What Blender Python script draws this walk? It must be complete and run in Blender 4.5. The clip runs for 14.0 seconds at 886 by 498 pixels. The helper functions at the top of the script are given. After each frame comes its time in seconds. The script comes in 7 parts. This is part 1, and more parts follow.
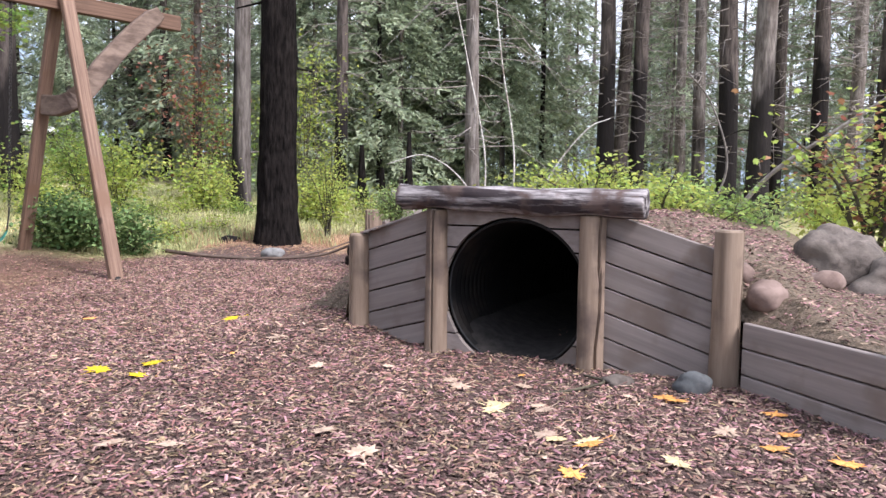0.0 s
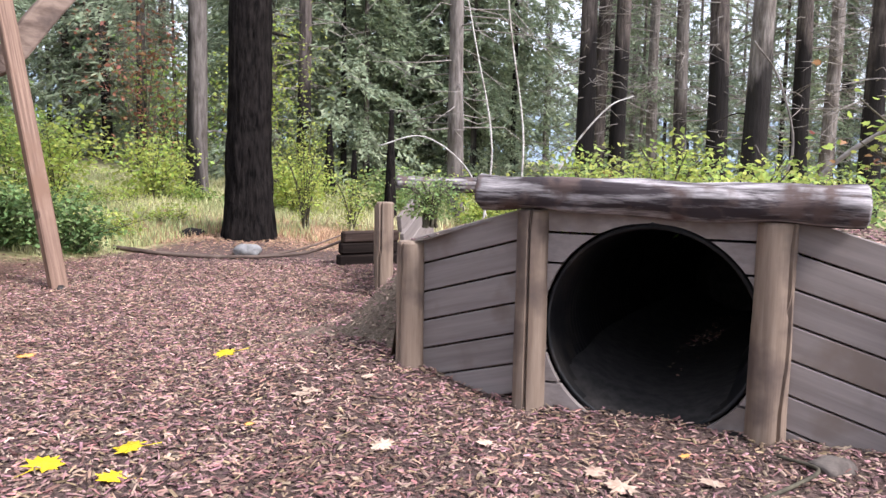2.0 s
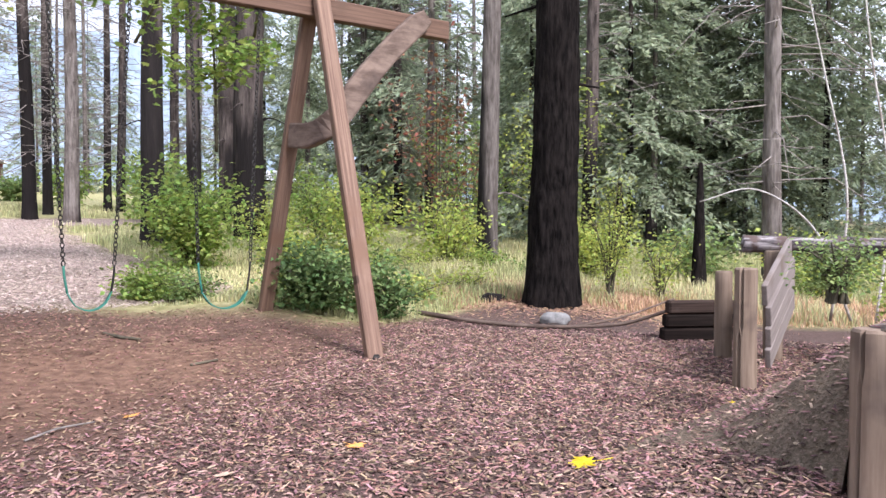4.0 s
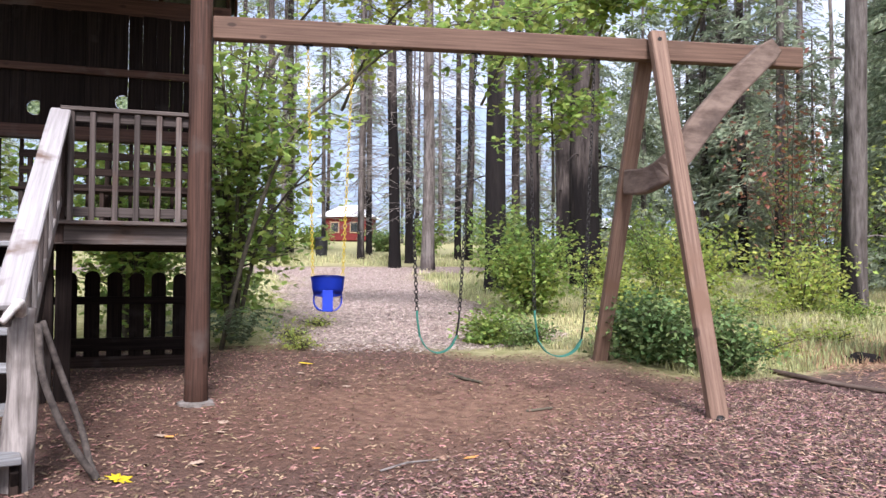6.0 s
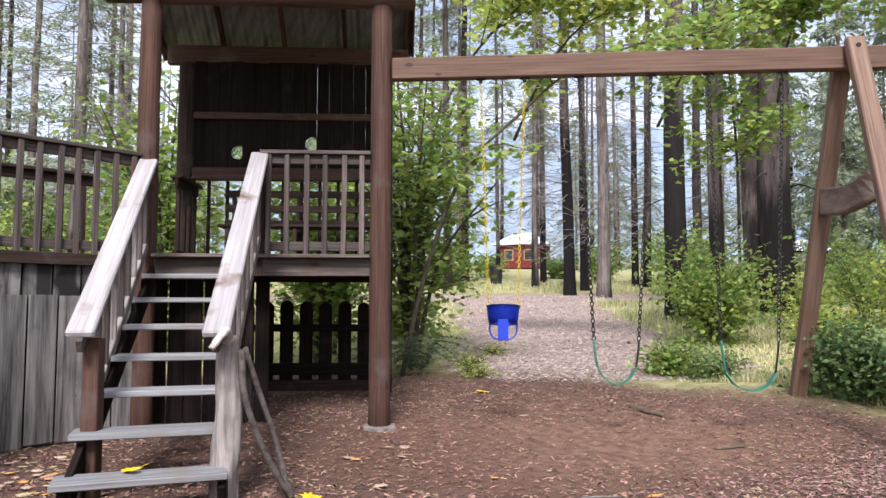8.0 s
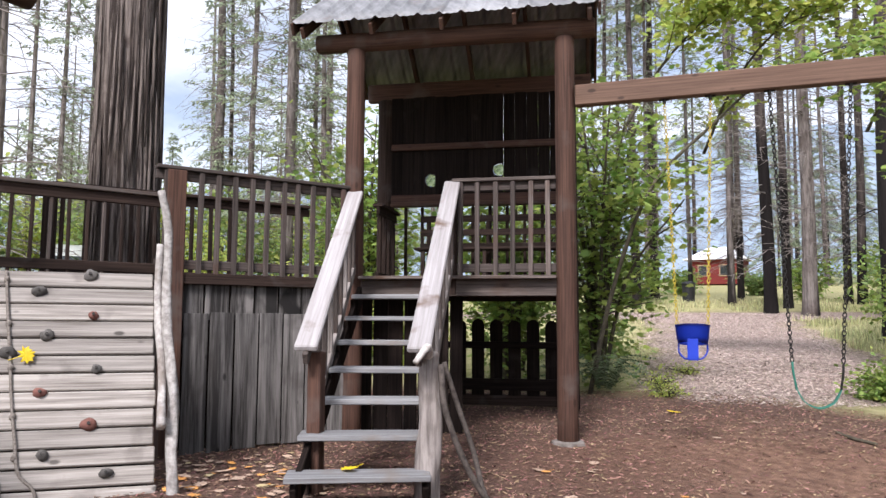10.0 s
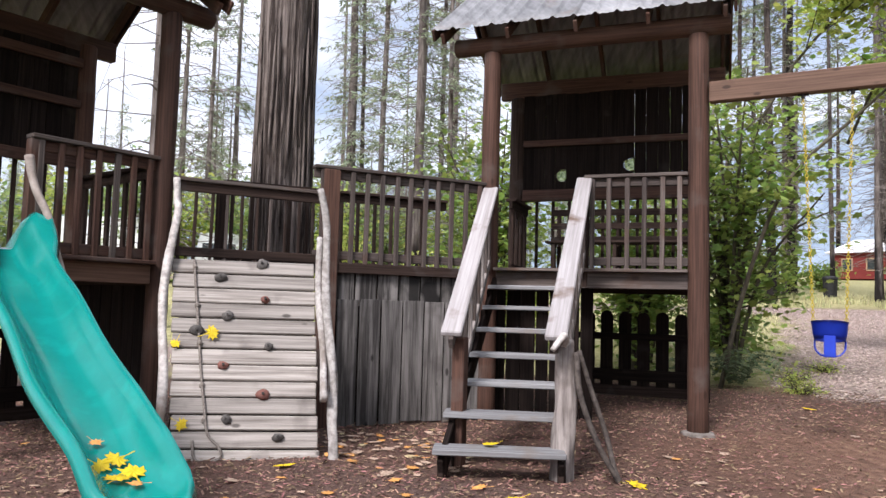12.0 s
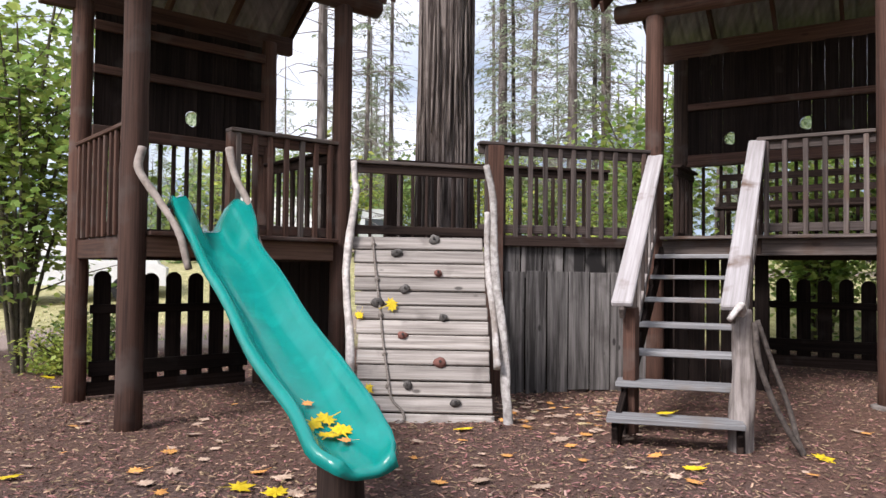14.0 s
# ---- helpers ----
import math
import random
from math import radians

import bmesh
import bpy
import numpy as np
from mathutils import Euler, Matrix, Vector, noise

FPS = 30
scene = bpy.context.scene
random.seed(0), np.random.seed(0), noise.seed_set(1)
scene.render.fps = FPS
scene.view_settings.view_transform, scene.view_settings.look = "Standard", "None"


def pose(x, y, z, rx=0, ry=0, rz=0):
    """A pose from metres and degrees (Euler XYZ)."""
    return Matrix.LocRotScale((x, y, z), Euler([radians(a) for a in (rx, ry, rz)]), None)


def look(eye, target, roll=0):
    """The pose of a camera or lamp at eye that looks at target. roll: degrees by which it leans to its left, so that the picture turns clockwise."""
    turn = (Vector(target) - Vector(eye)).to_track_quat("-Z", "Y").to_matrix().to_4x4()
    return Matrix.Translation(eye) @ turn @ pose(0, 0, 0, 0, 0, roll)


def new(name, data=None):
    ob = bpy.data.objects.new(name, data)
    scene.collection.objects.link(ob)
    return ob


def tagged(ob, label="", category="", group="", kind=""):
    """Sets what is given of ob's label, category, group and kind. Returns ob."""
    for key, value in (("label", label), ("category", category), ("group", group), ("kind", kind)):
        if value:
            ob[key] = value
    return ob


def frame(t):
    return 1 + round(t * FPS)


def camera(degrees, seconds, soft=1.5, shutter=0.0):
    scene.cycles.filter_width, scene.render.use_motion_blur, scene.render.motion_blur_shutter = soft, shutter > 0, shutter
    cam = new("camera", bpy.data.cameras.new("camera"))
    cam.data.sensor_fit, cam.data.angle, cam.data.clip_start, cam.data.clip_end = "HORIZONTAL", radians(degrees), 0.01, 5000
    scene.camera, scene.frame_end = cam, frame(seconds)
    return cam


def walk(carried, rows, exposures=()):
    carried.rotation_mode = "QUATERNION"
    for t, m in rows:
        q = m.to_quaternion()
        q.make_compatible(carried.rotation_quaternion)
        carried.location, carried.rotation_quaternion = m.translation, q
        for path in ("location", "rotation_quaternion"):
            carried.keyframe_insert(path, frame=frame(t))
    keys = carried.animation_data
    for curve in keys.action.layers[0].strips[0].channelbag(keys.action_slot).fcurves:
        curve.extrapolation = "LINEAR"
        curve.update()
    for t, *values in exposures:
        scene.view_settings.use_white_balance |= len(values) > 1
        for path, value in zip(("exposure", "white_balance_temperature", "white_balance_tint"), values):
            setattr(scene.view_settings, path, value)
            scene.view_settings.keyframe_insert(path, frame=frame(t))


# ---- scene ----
cam = camera(61.5, 14.0)
PATH = [
    (0, (0.267, 0.470, 1.238), (0.193, 2.461, 1.068), 0.64),
    (0.5, (0.022, 0.837, 1.232), (0.075, 2.827, 1.041), 0.66),
    (1, (-0.194, 1.258, 1.245), (-0.073, 3.243, 1.033), 0.73),
    (1.5, (-0.385, 1.705, 1.256), (-0.253, 3.689, 1.038), 1.10),
    (2, (-0.614, 2.107, 1.267), (-0.541, 4.094, 1.054), 1.00),
    (2.2, (-0.705, 2.231, 1.272), (-0.674, 4.221, 1.078), 1.20),
    (4.5, (-1.430, 3.210, 1.240), (-2.279, 5.021, 1.222), 0.01),
    (5, (-1.435, 3.230, 1.245), (-2.509, 4.917, 1.253), 0.24),
    (5.5, (-1.435, 3.235, 1.250), (-2.689, 4.793, 1.289), 0.33),
    (6, (-1.435, 3.235, 1.255), (-2.810, 4.686, 1.323), 0.25),
    (6.5, (-1.435, 3.235, 1.260), (-2.892, 4.601, 1.353), 0.27),
    (7, (-1.435, 3.235, 1.262), (-2.961, 4.523, 1.374), 0.19),
    (7.5, (-1.435, 3.235, 1.265), (-3.032, 4.433, 1.392), 0.17),
    (8, (-1.433, 3.230, 1.268), (-3.103, 4.322, 1.408), 0.06),
    (8.5, (-1.425, 3.215, 1.272), (-3.164, 4.190, 1.427), -0.08),
    (9, (-1.385, 3.175, 1.280), (-3.184, 4.032, 1.450), -0.25),
    (9.2, (-1.355, 3.155, 1.283), (-3.175, 3.965, 1.459), -0.27),
    (11.3, (-0.800, 2.905, 1.285), (-2.743, 3.350, 1.450), 1.73),
    (11.5, (-0.785, 2.880, 1.285), (-2.734, 3.297, 1.447), 1.81),
    (12, (-0.745, 2.820, 1.285), (-2.711, 3.153, 1.435), 1.59),
    (12.5, (-0.695, 2.765, 1.283), (-2.678, 2.986, 1.414), 1.44),
    (13, (-0.645, 2.715, 1.283), (-2.638, 2.842, 1.394), 1.23),
    (13.5, (-0.605, 2.690, 1.290), (-2.603, 2.724, 1.375), 0.65),
    (14, (-0.575, 2.670, 1.300), (-2.573, 2.600, 1.362), 0.65),
]
walk(cam, [(t, look(eye, aim, roll)) for t, eye, aim, roll in PATH], [(0, 0.89, 6250, 16), (2, 1.0, 6250, 16), (5, 0.84, 6200, 18), (7, 0.72, 6300, 17), (9, 0.60, 6400, 15), (11.5, 0.50, 6450, 16), (14, 0.43, 6550, 16)])

# ---- world and sun ----
world = bpy.data.worlds.new("world")
scene.world = world
world.use_nodes = True
wn, wl = world.node_tree.nodes, world.node_tree.links
wn.clear()
w_out = wn.new("ShaderNodeOutputWorld")
w_bg = wn.new("ShaderNodeBackground")
w_bg.inputs["Strength"].default_value = 0.12
sky = wn.new("ShaderNodeTexSky")
sky.sky_type = "NISHITA"
sky.sun_disc = False
SUN_ELEVATION, SUN_ROTATION = radians(45), radians(128)
sky.sun_elevation, sky.sun_rotation = SUN_ELEVATION, SUN_ROTATION
sky.dust_density, sky.air_density = 2.0, 1.0
w_tc = wn.new("ShaderNodeTexCoord")
w_map = wn.new("ShaderNodeMapping")
w_map.inputs["Scale"].default_value = (1.0, 1.0, 2.6)
w_noise = wn.new("ShaderNodeTexNoise")
w_noise.inputs["Scale"].default_value = 2.2
w_noise.inputs["Detail"].default_value = 7
w_noise.inputs["Roughness"].default_value = 0.55
w_ramp = wn.new("ShaderNodeValToRGB")
w_ramp.color_ramp.elements[0].position = 0.36
w_ramp.color_ramp.elements[1].position = 0.58
w_ramp.color_ramp.elements[0].color = (0.25, 0.25, 0.25, 1)
w_mix = wn.new("ShaderNodeMix")
w_mix.data_type = "RGBA"
w_mix.inputs["B"].default_value = (7.6, 8.2, 9.2, 1)
wl.new(w_tc.outputs["Generated"], w_map.inputs["Vector"])
wl.new(w_map.outputs["Vector"], w_noise.inputs["Vector"])
wl.new(w_noise.outputs["Fac"], w_ramp.inputs["Fac"])
wl.new(w_ramp.outputs["Color"], w_mix.inputs["Factor"])
wl.new(sky.outputs["Color"], w_mix.inputs["A"])
wl.new(w_mix.outputs["Result"], w_bg.inputs["Color"])
wl.new(w_bg.outputs["Background"], w_out.inputs["Surface"])

sun_data = bpy.data.lights.new("sun", "SUN")
sun_data.energy, sun_data.angle, sun_data.color = 3.6, radians(16), (1.0, 0.985, 0.98)
sun = new("sun", sun_data)
sx, sy = math.sin(SUN_ROTATION), math.cos(SUN_ROTATION)
sun.matrix_world = look((0, 0, 30), (-sx * 10, -sy * 10, 30 - 10 * math.tan(SUN_ELEVATION)))


# ---- materials ----
def rgb(c):
    return (c[0], c[1], c[2], 1.0)


def material(name, a, b, scale=(8, 8, 8), detail=6, rough=0.85, bump=0.3, bump_scale=None, spots=None, spot_scale=3.0,
             spot_range=(0.55, 0.7), vary=0.25, metal=0.0, bump_distance=0.01, island=False, translucent=0.0, low=0.35, high=0.65, spec=0.3, knots=0.0, scorch=0.0):
    """Two colours mixed by a stretched noise, a third one in larger stains, each piece a little lighter or darker."""
    m = bpy.data.materials.new(name)
    m.use_nodes = True
    n, l = m.node_tree.nodes, m.node_tree.links
    p = n["Principled BSDF"]
    tc = n.new("ShaderNodeTexCoord")
    info = n.new("ShaderNodeObjectInfo")
    shift = n.new("ShaderNodeVectorMath")
    shift.operation = "MULTIPLY_ADD"
    shift.inputs[1].default_value = (1, 1, 1)
    comb = n.new("ShaderNodeCombineXYZ")
    mul = n.new("ShaderNodeMath")
    mul.operation = "MULTIPLY"
    mul.inputs[1].default_value = 37.0
    l.new(info.outputs["Random"], mul.inputs[0])
    for k in range(3):
        l.new(mul.outputs[0], comb.inputs[k])
    l.new(tc.outputs["Object"], shift.inputs[0])
    l.new(comb.outputs[0], shift.inputs[2])
    mp = n.new("ShaderNodeMapping")
    mp.inputs["Scale"].default_value = scale
    l.new(shift.outputs[0], mp.inputs["Vector"])
    nz = n.new("ShaderNodeTexNoise")
    nz.inputs["Scale"].default_value, nz.inputs["Detail"].default_value, nz.inputs["Roughness"].default_value = 1.0, detail, 0.65
    l.new(mp.outputs["Vector"], nz.inputs["Vector"])
    rp = n.new("ShaderNodeValToRGB")
    rp.color_ramp.elements[0].position, rp.color_ramp.elements[1].position = low, high
    rp.color_ramp.elements[0].color, rp.color_ramp.elements[1].color = rgb(a), rgb(b)
    l.new(nz.outputs["Fac"], rp.inputs["Fac"])
    colour = rp.outputs["Color"]
    if spots:
        nz2 = n.new("ShaderNodeTexNoise")
        nz2.inputs["Scale"].default_value, nz2.inputs["Detail"].default_value = spot_scale, 4
        l.new(shift.outputs[0], nz2.inputs["Vector"])
        r2 = n.new("ShaderNodeMapRange")
        r2.inputs["From Min"].default_value, r2.inputs["From Max"].default_value = spot_range
        l.new(nz2.outputs["Fac"], r2.inputs["Value"])
        mx = n.new("ShaderNodeMix")
        mx.data_type = "RGBA"
        mx.inputs["B"].default_value = rgb(spots)
        l.new(r2.outputs["Result"], mx.inputs["Factor"])
        l.new(colour, mx.inputs["A"])
        colour = mx.outputs["Result"]
    if knots:
        km = n.new("ShaderNodeMapping")
        km.inputs["Scale"].default_value = (3.0, 0.0, 6.5)
        l.new(shift.outputs[0], km.inputs["Vector"])
        vo = n.new("ShaderNodeTexVoronoi")
        vo.inputs["Scale"].default_value = 1.0
        l.new(km.outputs["Vector"], vo.inputs["Vector"])
        sep_k = n.new("ShaderNodeSeparateColor")
        l.new(vo.outputs["Color"], sep_k.inputs["Color"])
        size_k = n.new("ShaderNodeMapRange")
        size_k.inputs["From Min"].default_value, size_k.inputs["From Max"].default_value = 0.45, 1.0
        size_k.inputs["To Min"].default_value, size_k.inputs["To Max"].default_value = 0.0, 0.16
        l.new(sep_k.outputs["Red"], size_k.inputs["Value"])
        less = n.new("ShaderNodeMath")
        less.operation = "SUBTRACT"
        l.new(size_k.outputs["Result"], less.inputs[0])
        l.new(vo.outputs["Distance"], less.inputs[1])
        soft_k = n.new("ShaderNodeMapRange")
        soft_k.inputs["From Min"].default_value, soft_k.inputs["From Max"].default_value = -0.03, 0.03
        soft_k.inputs["To Max"].default_value = knots
        l.new(less.outputs[0], soft_k.inputs["Value"])
        mk = n.new("ShaderNodeMix")
        mk.data_type = "RGBA"
        mk.inputs["B"].default_value = rgb([x * 0.35 for x in a])
        l.new(soft_k.outputs["Result"], mk.inputs["Factor"])
        l.new(colour, mk.inputs["A"])
        colour = mk.outputs["Result"]
    if scorch:
        # fire char climbing the trunk in ragged tongues
        sm = n.new("ShaderNodeMapping")
        sm.inputs["Scale"].default_value = (0.9, 0.9, 0.16)
        l.new(shift.outputs[0], sm.inputs["Vector"])
        sn = n.new("ShaderNodeTexNoise")
        sn.inputs["Scale"].default_value, sn.inputs["Detail"].default_value = 1.0, 5
        l.new(sm.outputs["Vector"], sn.inputs["Vector"])
        sz = n.new("ShaderNodeSeparateXYZ")
        l.new(tc.outputs["Object"], sz.inputs[0])
        reach = n.new("ShaderNodeMath")
        reach.operation = "MULTIPLY_ADD"
        reach.inputs[1].default_value = -22.0
        l.new(sn.outputs["Fac"], reach.inputs[0])
        l.new(sz.outputs["Z"], reach.inputs[2])
        sr = n.new("ShaderNodeMapRange")
        sr.inputs["From Min"].default_value, sr.inputs["From Max"].default_value = scorch - 11.8, scorch - 10.2
        sr.inputs["To Min"].default_value, sr.inputs["To Max"].default_value = 0.93, 0.0
        l.new(reach.outputs[0], sr.inputs["Value"])
        mc = n.new("ShaderNodeMix")
        mc.data_type = "RGBA"
        mc.inputs["B"].default_value = (0.014, 0.012, 0.012, 1)
        l.new(sr.outputs["Result"], mc.inputs["Factor"])
        l.new(colour, mc.inputs["A"])
        colour = mc.outputs["Result"]
    if vary:
        hsv = n.new("ShaderNodeHueSaturation")
        mr = n.new("ShaderNodeMapRange")
        mr.inputs["To Min"].default_value, mr.inputs["To Max"].default_value = 1 - vary, 1 + vary
        if island:
            geo = n.new("ShaderNodeNewGeometry")
            l.new(geo.outputs["Random Per Island"], mr.inputs["Value"])
            hm = n.new("ShaderNodeMapRange")
            hm.inputs["To Min"].default_value, hm.inputs["To Max"].default_value = 0.5 - vary * 0.07, 0.5 + vary * 0.06
            wnz = n.new("ShaderNodeMath")
            wnz.operation = "FRACT"
            w2 = n.new("ShaderNodeMath")
            w2.operation = "MULTIPLY"
            w2.inputs[1].default_value = 17.3
            l.new(geo.outputs["Random Per Island"], w2.inputs[0])
            l.new(w2.outputs[0], wnz.inputs[0])
            l.new(wnz.outputs[0], hm.inputs["Value"])
            l.new(hm.outputs["Result"], hsv.inputs["Hue"])
        else:
            l.new(info.outputs["Random"], mr.inputs["Value"])
        l.new(mr.outputs["Result"], hsv.inputs["Value"])
        l.new(colour, hsv.inputs["Color"])
        colour = hsv.outputs["Color"]
    l.new(colour, p.inputs["Base Color"])
    p.inputs["Roughness"].default_value, p.inputs["Metallic"].default_value = rough, metal
    p.inputs["Specular IOR Level"].default_value = spec
    if bump:
        src = nz.outputs["Fac"]
        if bump_scale:
            nb = n.new("ShaderNodeTexNoise")
            nb.inputs["Scale"].default_value, nb.inputs["Detail"].default_value = bump_scale, 5
            l.new(shift.outputs[0], nb.inputs["Vector"])
            src = nb.outputs["Fac"]
        bp = n.new("ShaderNodeBump")
        bp.inputs["Strength"].default_value, bp.inputs["Distance"].default_value = bump, bump_distance
        l.new(src, bp.inputs["Height"])
        l.new(bp.outputs["Normal"], p.inputs["Normal"])
    if translucent:
        tr = n.new("ShaderNodeBsdfTranslucent")
        ms = n.new("ShaderNodeMixShader")
        ms.inputs["Fac"].default_value = translucent
        l.new(colour, tr.inputs["Color"])
        l.new(p.outputs["BSDF"], ms.inputs[1])
        l.new(tr.outputs["BSDF"], ms.inputs[2])
        l.new(ms.outputs["Shader"], n["Material Output"].inputs["Surface"])
    return m


GRAIN = (1.3, 52, 52)
M_CEDAR = material("brown_stained_timber", (0.036, 0.0172, 0.0118), (0.096, 0.048, 0.0325), GRAIN, spots=(0.085, 0.06, 0.05), rough=0.8, bump=0.4, bump_distance=0.004, knots=0.5)
M_DARK = material("dark_brown_planks", (0.018, 0.012, 0.01), (0.052, 0.034, 0.027), GRAIN, spots=(0.075, 0.064, 0.058), spot_range=(0.6, 0.8), rough=0.85, bump=0.4, bump_distance=0.004, spec=0.12)
# Dark planks with the shade of the tower interiors put into their colour.
M_WALL = material("shade_dark_planks", (0.008, 0.006, 0.0052), (0.023, 0.016, 0.0135), GRAIN, spots=(0.036, 0.03, 0.027), spot_range=(0.6, 0.8), rough=0.9, bump=0.4, bump_distance=0.004, spec=0.08)
M_DECK = material("weathered_deck_timber", (0.052, 0.04, 0.035), (0.148, 0.119, 0.104), GRAIN, spots=(0.09, 0.055, 0.04), rough=0.85, bump=0.4, bump_distance=0.004, knots=0.4)
M_TREAD = material("grey_stair_tread", (0.15, 0.145, 0.145), (0.3, 0.3, 0.3), GRAIN, spots=(0.22, 0.185, 0.16), rough=0.8, bump=0.35, bump_distance=0.004)
M_RAIL = material("grey_brown_railing", (0.036, 0.027, 0.023), (0.1, 0.079, 0.07), GRAIN, spots=(0.075, 0.048, 0.038), rough=0.85, bump=0.4, bump_distance=0.004)
M_HANDRAIL = material("sun_bleached_handrail", (0.33, 0.3, 0.29), (0.52, 0.49, 0.485), (0.9, 18, 30), spots=(0.17, 0.11, 0.08), spot_range=(0.58, 0.72), rough=0.75, bump=0.35, bump_distance=0.003)
M_GREY = material("silver_grey_planks", (0.16, 0.138, 0.12), (0.44, 0.4, 0.36), (1.0, 34, 34), spots=(0.13, 0.11, 0.10), spot_range=(0.58, 0.78), rough=0.9, bump=0.8, bump_distance=0.006, knots=0.8, low=0.3, high=0.62)
M_SKIRT = material("rain_stained_planks", (0.045, 0.041, 0.038), (0.2, 0.186, 0.175), (0.9, 20, 20), spots=(0.06, 0.053, 0.049), spot_range=(0.56, 0.78), rough=0.9, bump=0.6, bump_distance=0.006, low=0.38, high=0.64, vary=0.38, knots=0.8)
M_STREAK = material("water_streaked_planks", (0.03, 0.027, 0.025), (0.2, 0.185, 0.172), (0.5, 11, 11), spots=(0.02, 0.018, 0.017), spot_range=(0.5, 0.66), rough=0.9, bump=0.5, bump_distance=0.006, low=0.45, high=0.6, vary=0.2)
M_BRANCH = material("bleached_branch", (0.27, 0.245, 0.225), (0.55, 0.515, 0.48), (3, 22, 22), spots=(0.17, 0.135, 0.11), rough=0.8, bump=0.5, bump_distance=0.005)
M_GRIP = material("smooth_driftwood", (0.2, 0.165, 0.14), (0.38, 0.325, 0.285), (3, 9, 9), rough=0.75, bump=0.3, bump_distance=0.003, vary=0.1)
M_NEWEL = material("grey_split_log", (0.105, 0.088, 0.078), (0.3, 0.265, 0.243), (1.6, 26, 26), spots=(0.10, 0.08, 0.07), rough=0.85, bump=0.8, bump_distance=0.01)
M_HOOP = material("grey_bent_branch", (0.038, 0.03, 0.026), (0.105, 0.087, 0.075), (3, 22, 22), rough=0.85, bump=0.5, bump_distance=0.004)
M_SWING = material("oiled_fir_beam", (0.1, 0.053, 0.034), (0.195, 0.114, 0.077), GRAIN, spots=(0.13, 0.075, 0.05), rough=0.7, bump=0.3, bump_distance=0.003, knots=0.75)
M_BRACE = material("weathered_bent_timber", (0.075, 0.05, 0.039), (0.18, 0.13, 0.103), (3, 3, 9), spots=(0.06, 0.042, 0.035), spot_range=(0.6, 0.75), rough=0.85, bump=0.4, bump_distance=0.005)
M_LEG = material("oiled_fir_leg", (0.115, 0.066, 0.046), (0.23, 0.145, 0.102), GRAIN, spots=(0.15, 0.085, 0.055), rough=0.7, bump=0.3, bump_distance=0.003, knots=0.75)
M_TUNNEL = material("grey_brown_tunnel_boards", (0.17, 0.14, 0.128), (0.235, 0.198, 0.182), (1.2, 26, 26), spots=(0.15, 0.115, 0.095), rough=0.85, bump=0.3, bump_distance=0.003, vary=0.14, knots=0.0)
M_POST = material("peeled_log_post", (0.15, 0.105, 0.076), (0.25, 0.185, 0.138), (1.4, 20, 20), spots=(0.095, 0.068, 0.055), rough=0.8, bump=0.4, bump_distance=0.004, vary=0.12, knots=0.8)
M_LOG = material("weathered_split_log", (0.035, 0.026, 0.028), (0.43, 0.39, 0.385), (1.6, 17, 17), spots=(0.1, 0.068, 0.06), spot_scale=6, rough=0.85, bump=0.9, bump_distance=0.012, low=0.45, high=0.66, spot_range=(0.5, 0.62))
# Silt and pipe steel: the dark inside the tunnel is put into both colours.
M_SILT = material("shaded_grey_silt", (0.012, 0.0105, 0.0095), (0.034, 0.029, 0.027), (14, 14, 14), rough=0.95, bump=0.4, vary=0)
M_STEEL = material("shaded_pipe_steel", (0.004, 0.004, 0.0045), (0.014, 0.0135, 0.014), (6, 6, 6), spots=(0.03, 0.024, 0.02), rough=0.6, bump=0.2, metal=0.1)
M_ROOF = material("galvanised_roof_sheet", (0.17, 0.17, 0.174), (0.32, 0.32, 0.325), (2, 9, 2), spots=(0.22, 0.145, 0.095), spot_scale=2.2, spot_range=(0.6, 0.85), rough=0.6, bump=0.1, metal=0.45)
M_SLIDE = material("green_slide_plastic", (0.0, 0.185, 0.158), (0.0, 0.215, 0.186), (3, 3, 3), rough=0.22, bump=0.05, bump_scale=220, vary=0, spec=0.5, spots=(0.0, 0.24, 0.205), spot_scale=5)
M_BLUE = material("blue_moulded_plastic", (0.008, 0.03, 0.36), (0.012, 0.045, 0.45), (6, 6, 6), rough=0.4, bump=0.05, vary=0, spec=0.5)
M_YELLOW = material("yellow_coated_chain", (0.42, 0.31, 0.03), (0.58, 0.45, 0.07), (20, 20, 20), rough=0.5, bump=0, vary=0)
M_CHAIN = material("dark_steel_chain", (0.012, 0.011, 0.0105), (0.04, 0.036, 0.033), (40, 40, 40), rough=0.55, bump=0, vary=0, metal=0.3)
M_GREENSEAT = material("green_rubber_belt", (0.02, 0.12, 0.085), (0.04, 0.19, 0.14), (9, 9, 9), rough=0.6, bump=0.05, vary=0)
M_BOLT = material("dark_iron_bolt", (0.02, 0.018, 0.017), (0.05, 0.045, 0.04), (50, 50, 50), rough=0.5, bump=0, vary=0, metal=0.7)
M_HOLD = material("grey_climbing_hold", (0.06, 0.055, 0.05), (0.13, 0.12, 0.11), (30, 30, 30), rough=0.85, bump=0.3, vary=0.3)
M_HOLDRED = material("brown_climbing_hold", (0.13, 0.055, 0.045), (0.20, 0.09, 0.07), (30, 30, 30), rough=0.85, bump=0.3, vary=0.2)
M_ROPE = material("grey_climbing_rope", (0.12, 0.10, 0.085), (0.26, 0.23, 0.20), (60, 60, 60), rough=0.95, bump=0.5, vary=0.1)
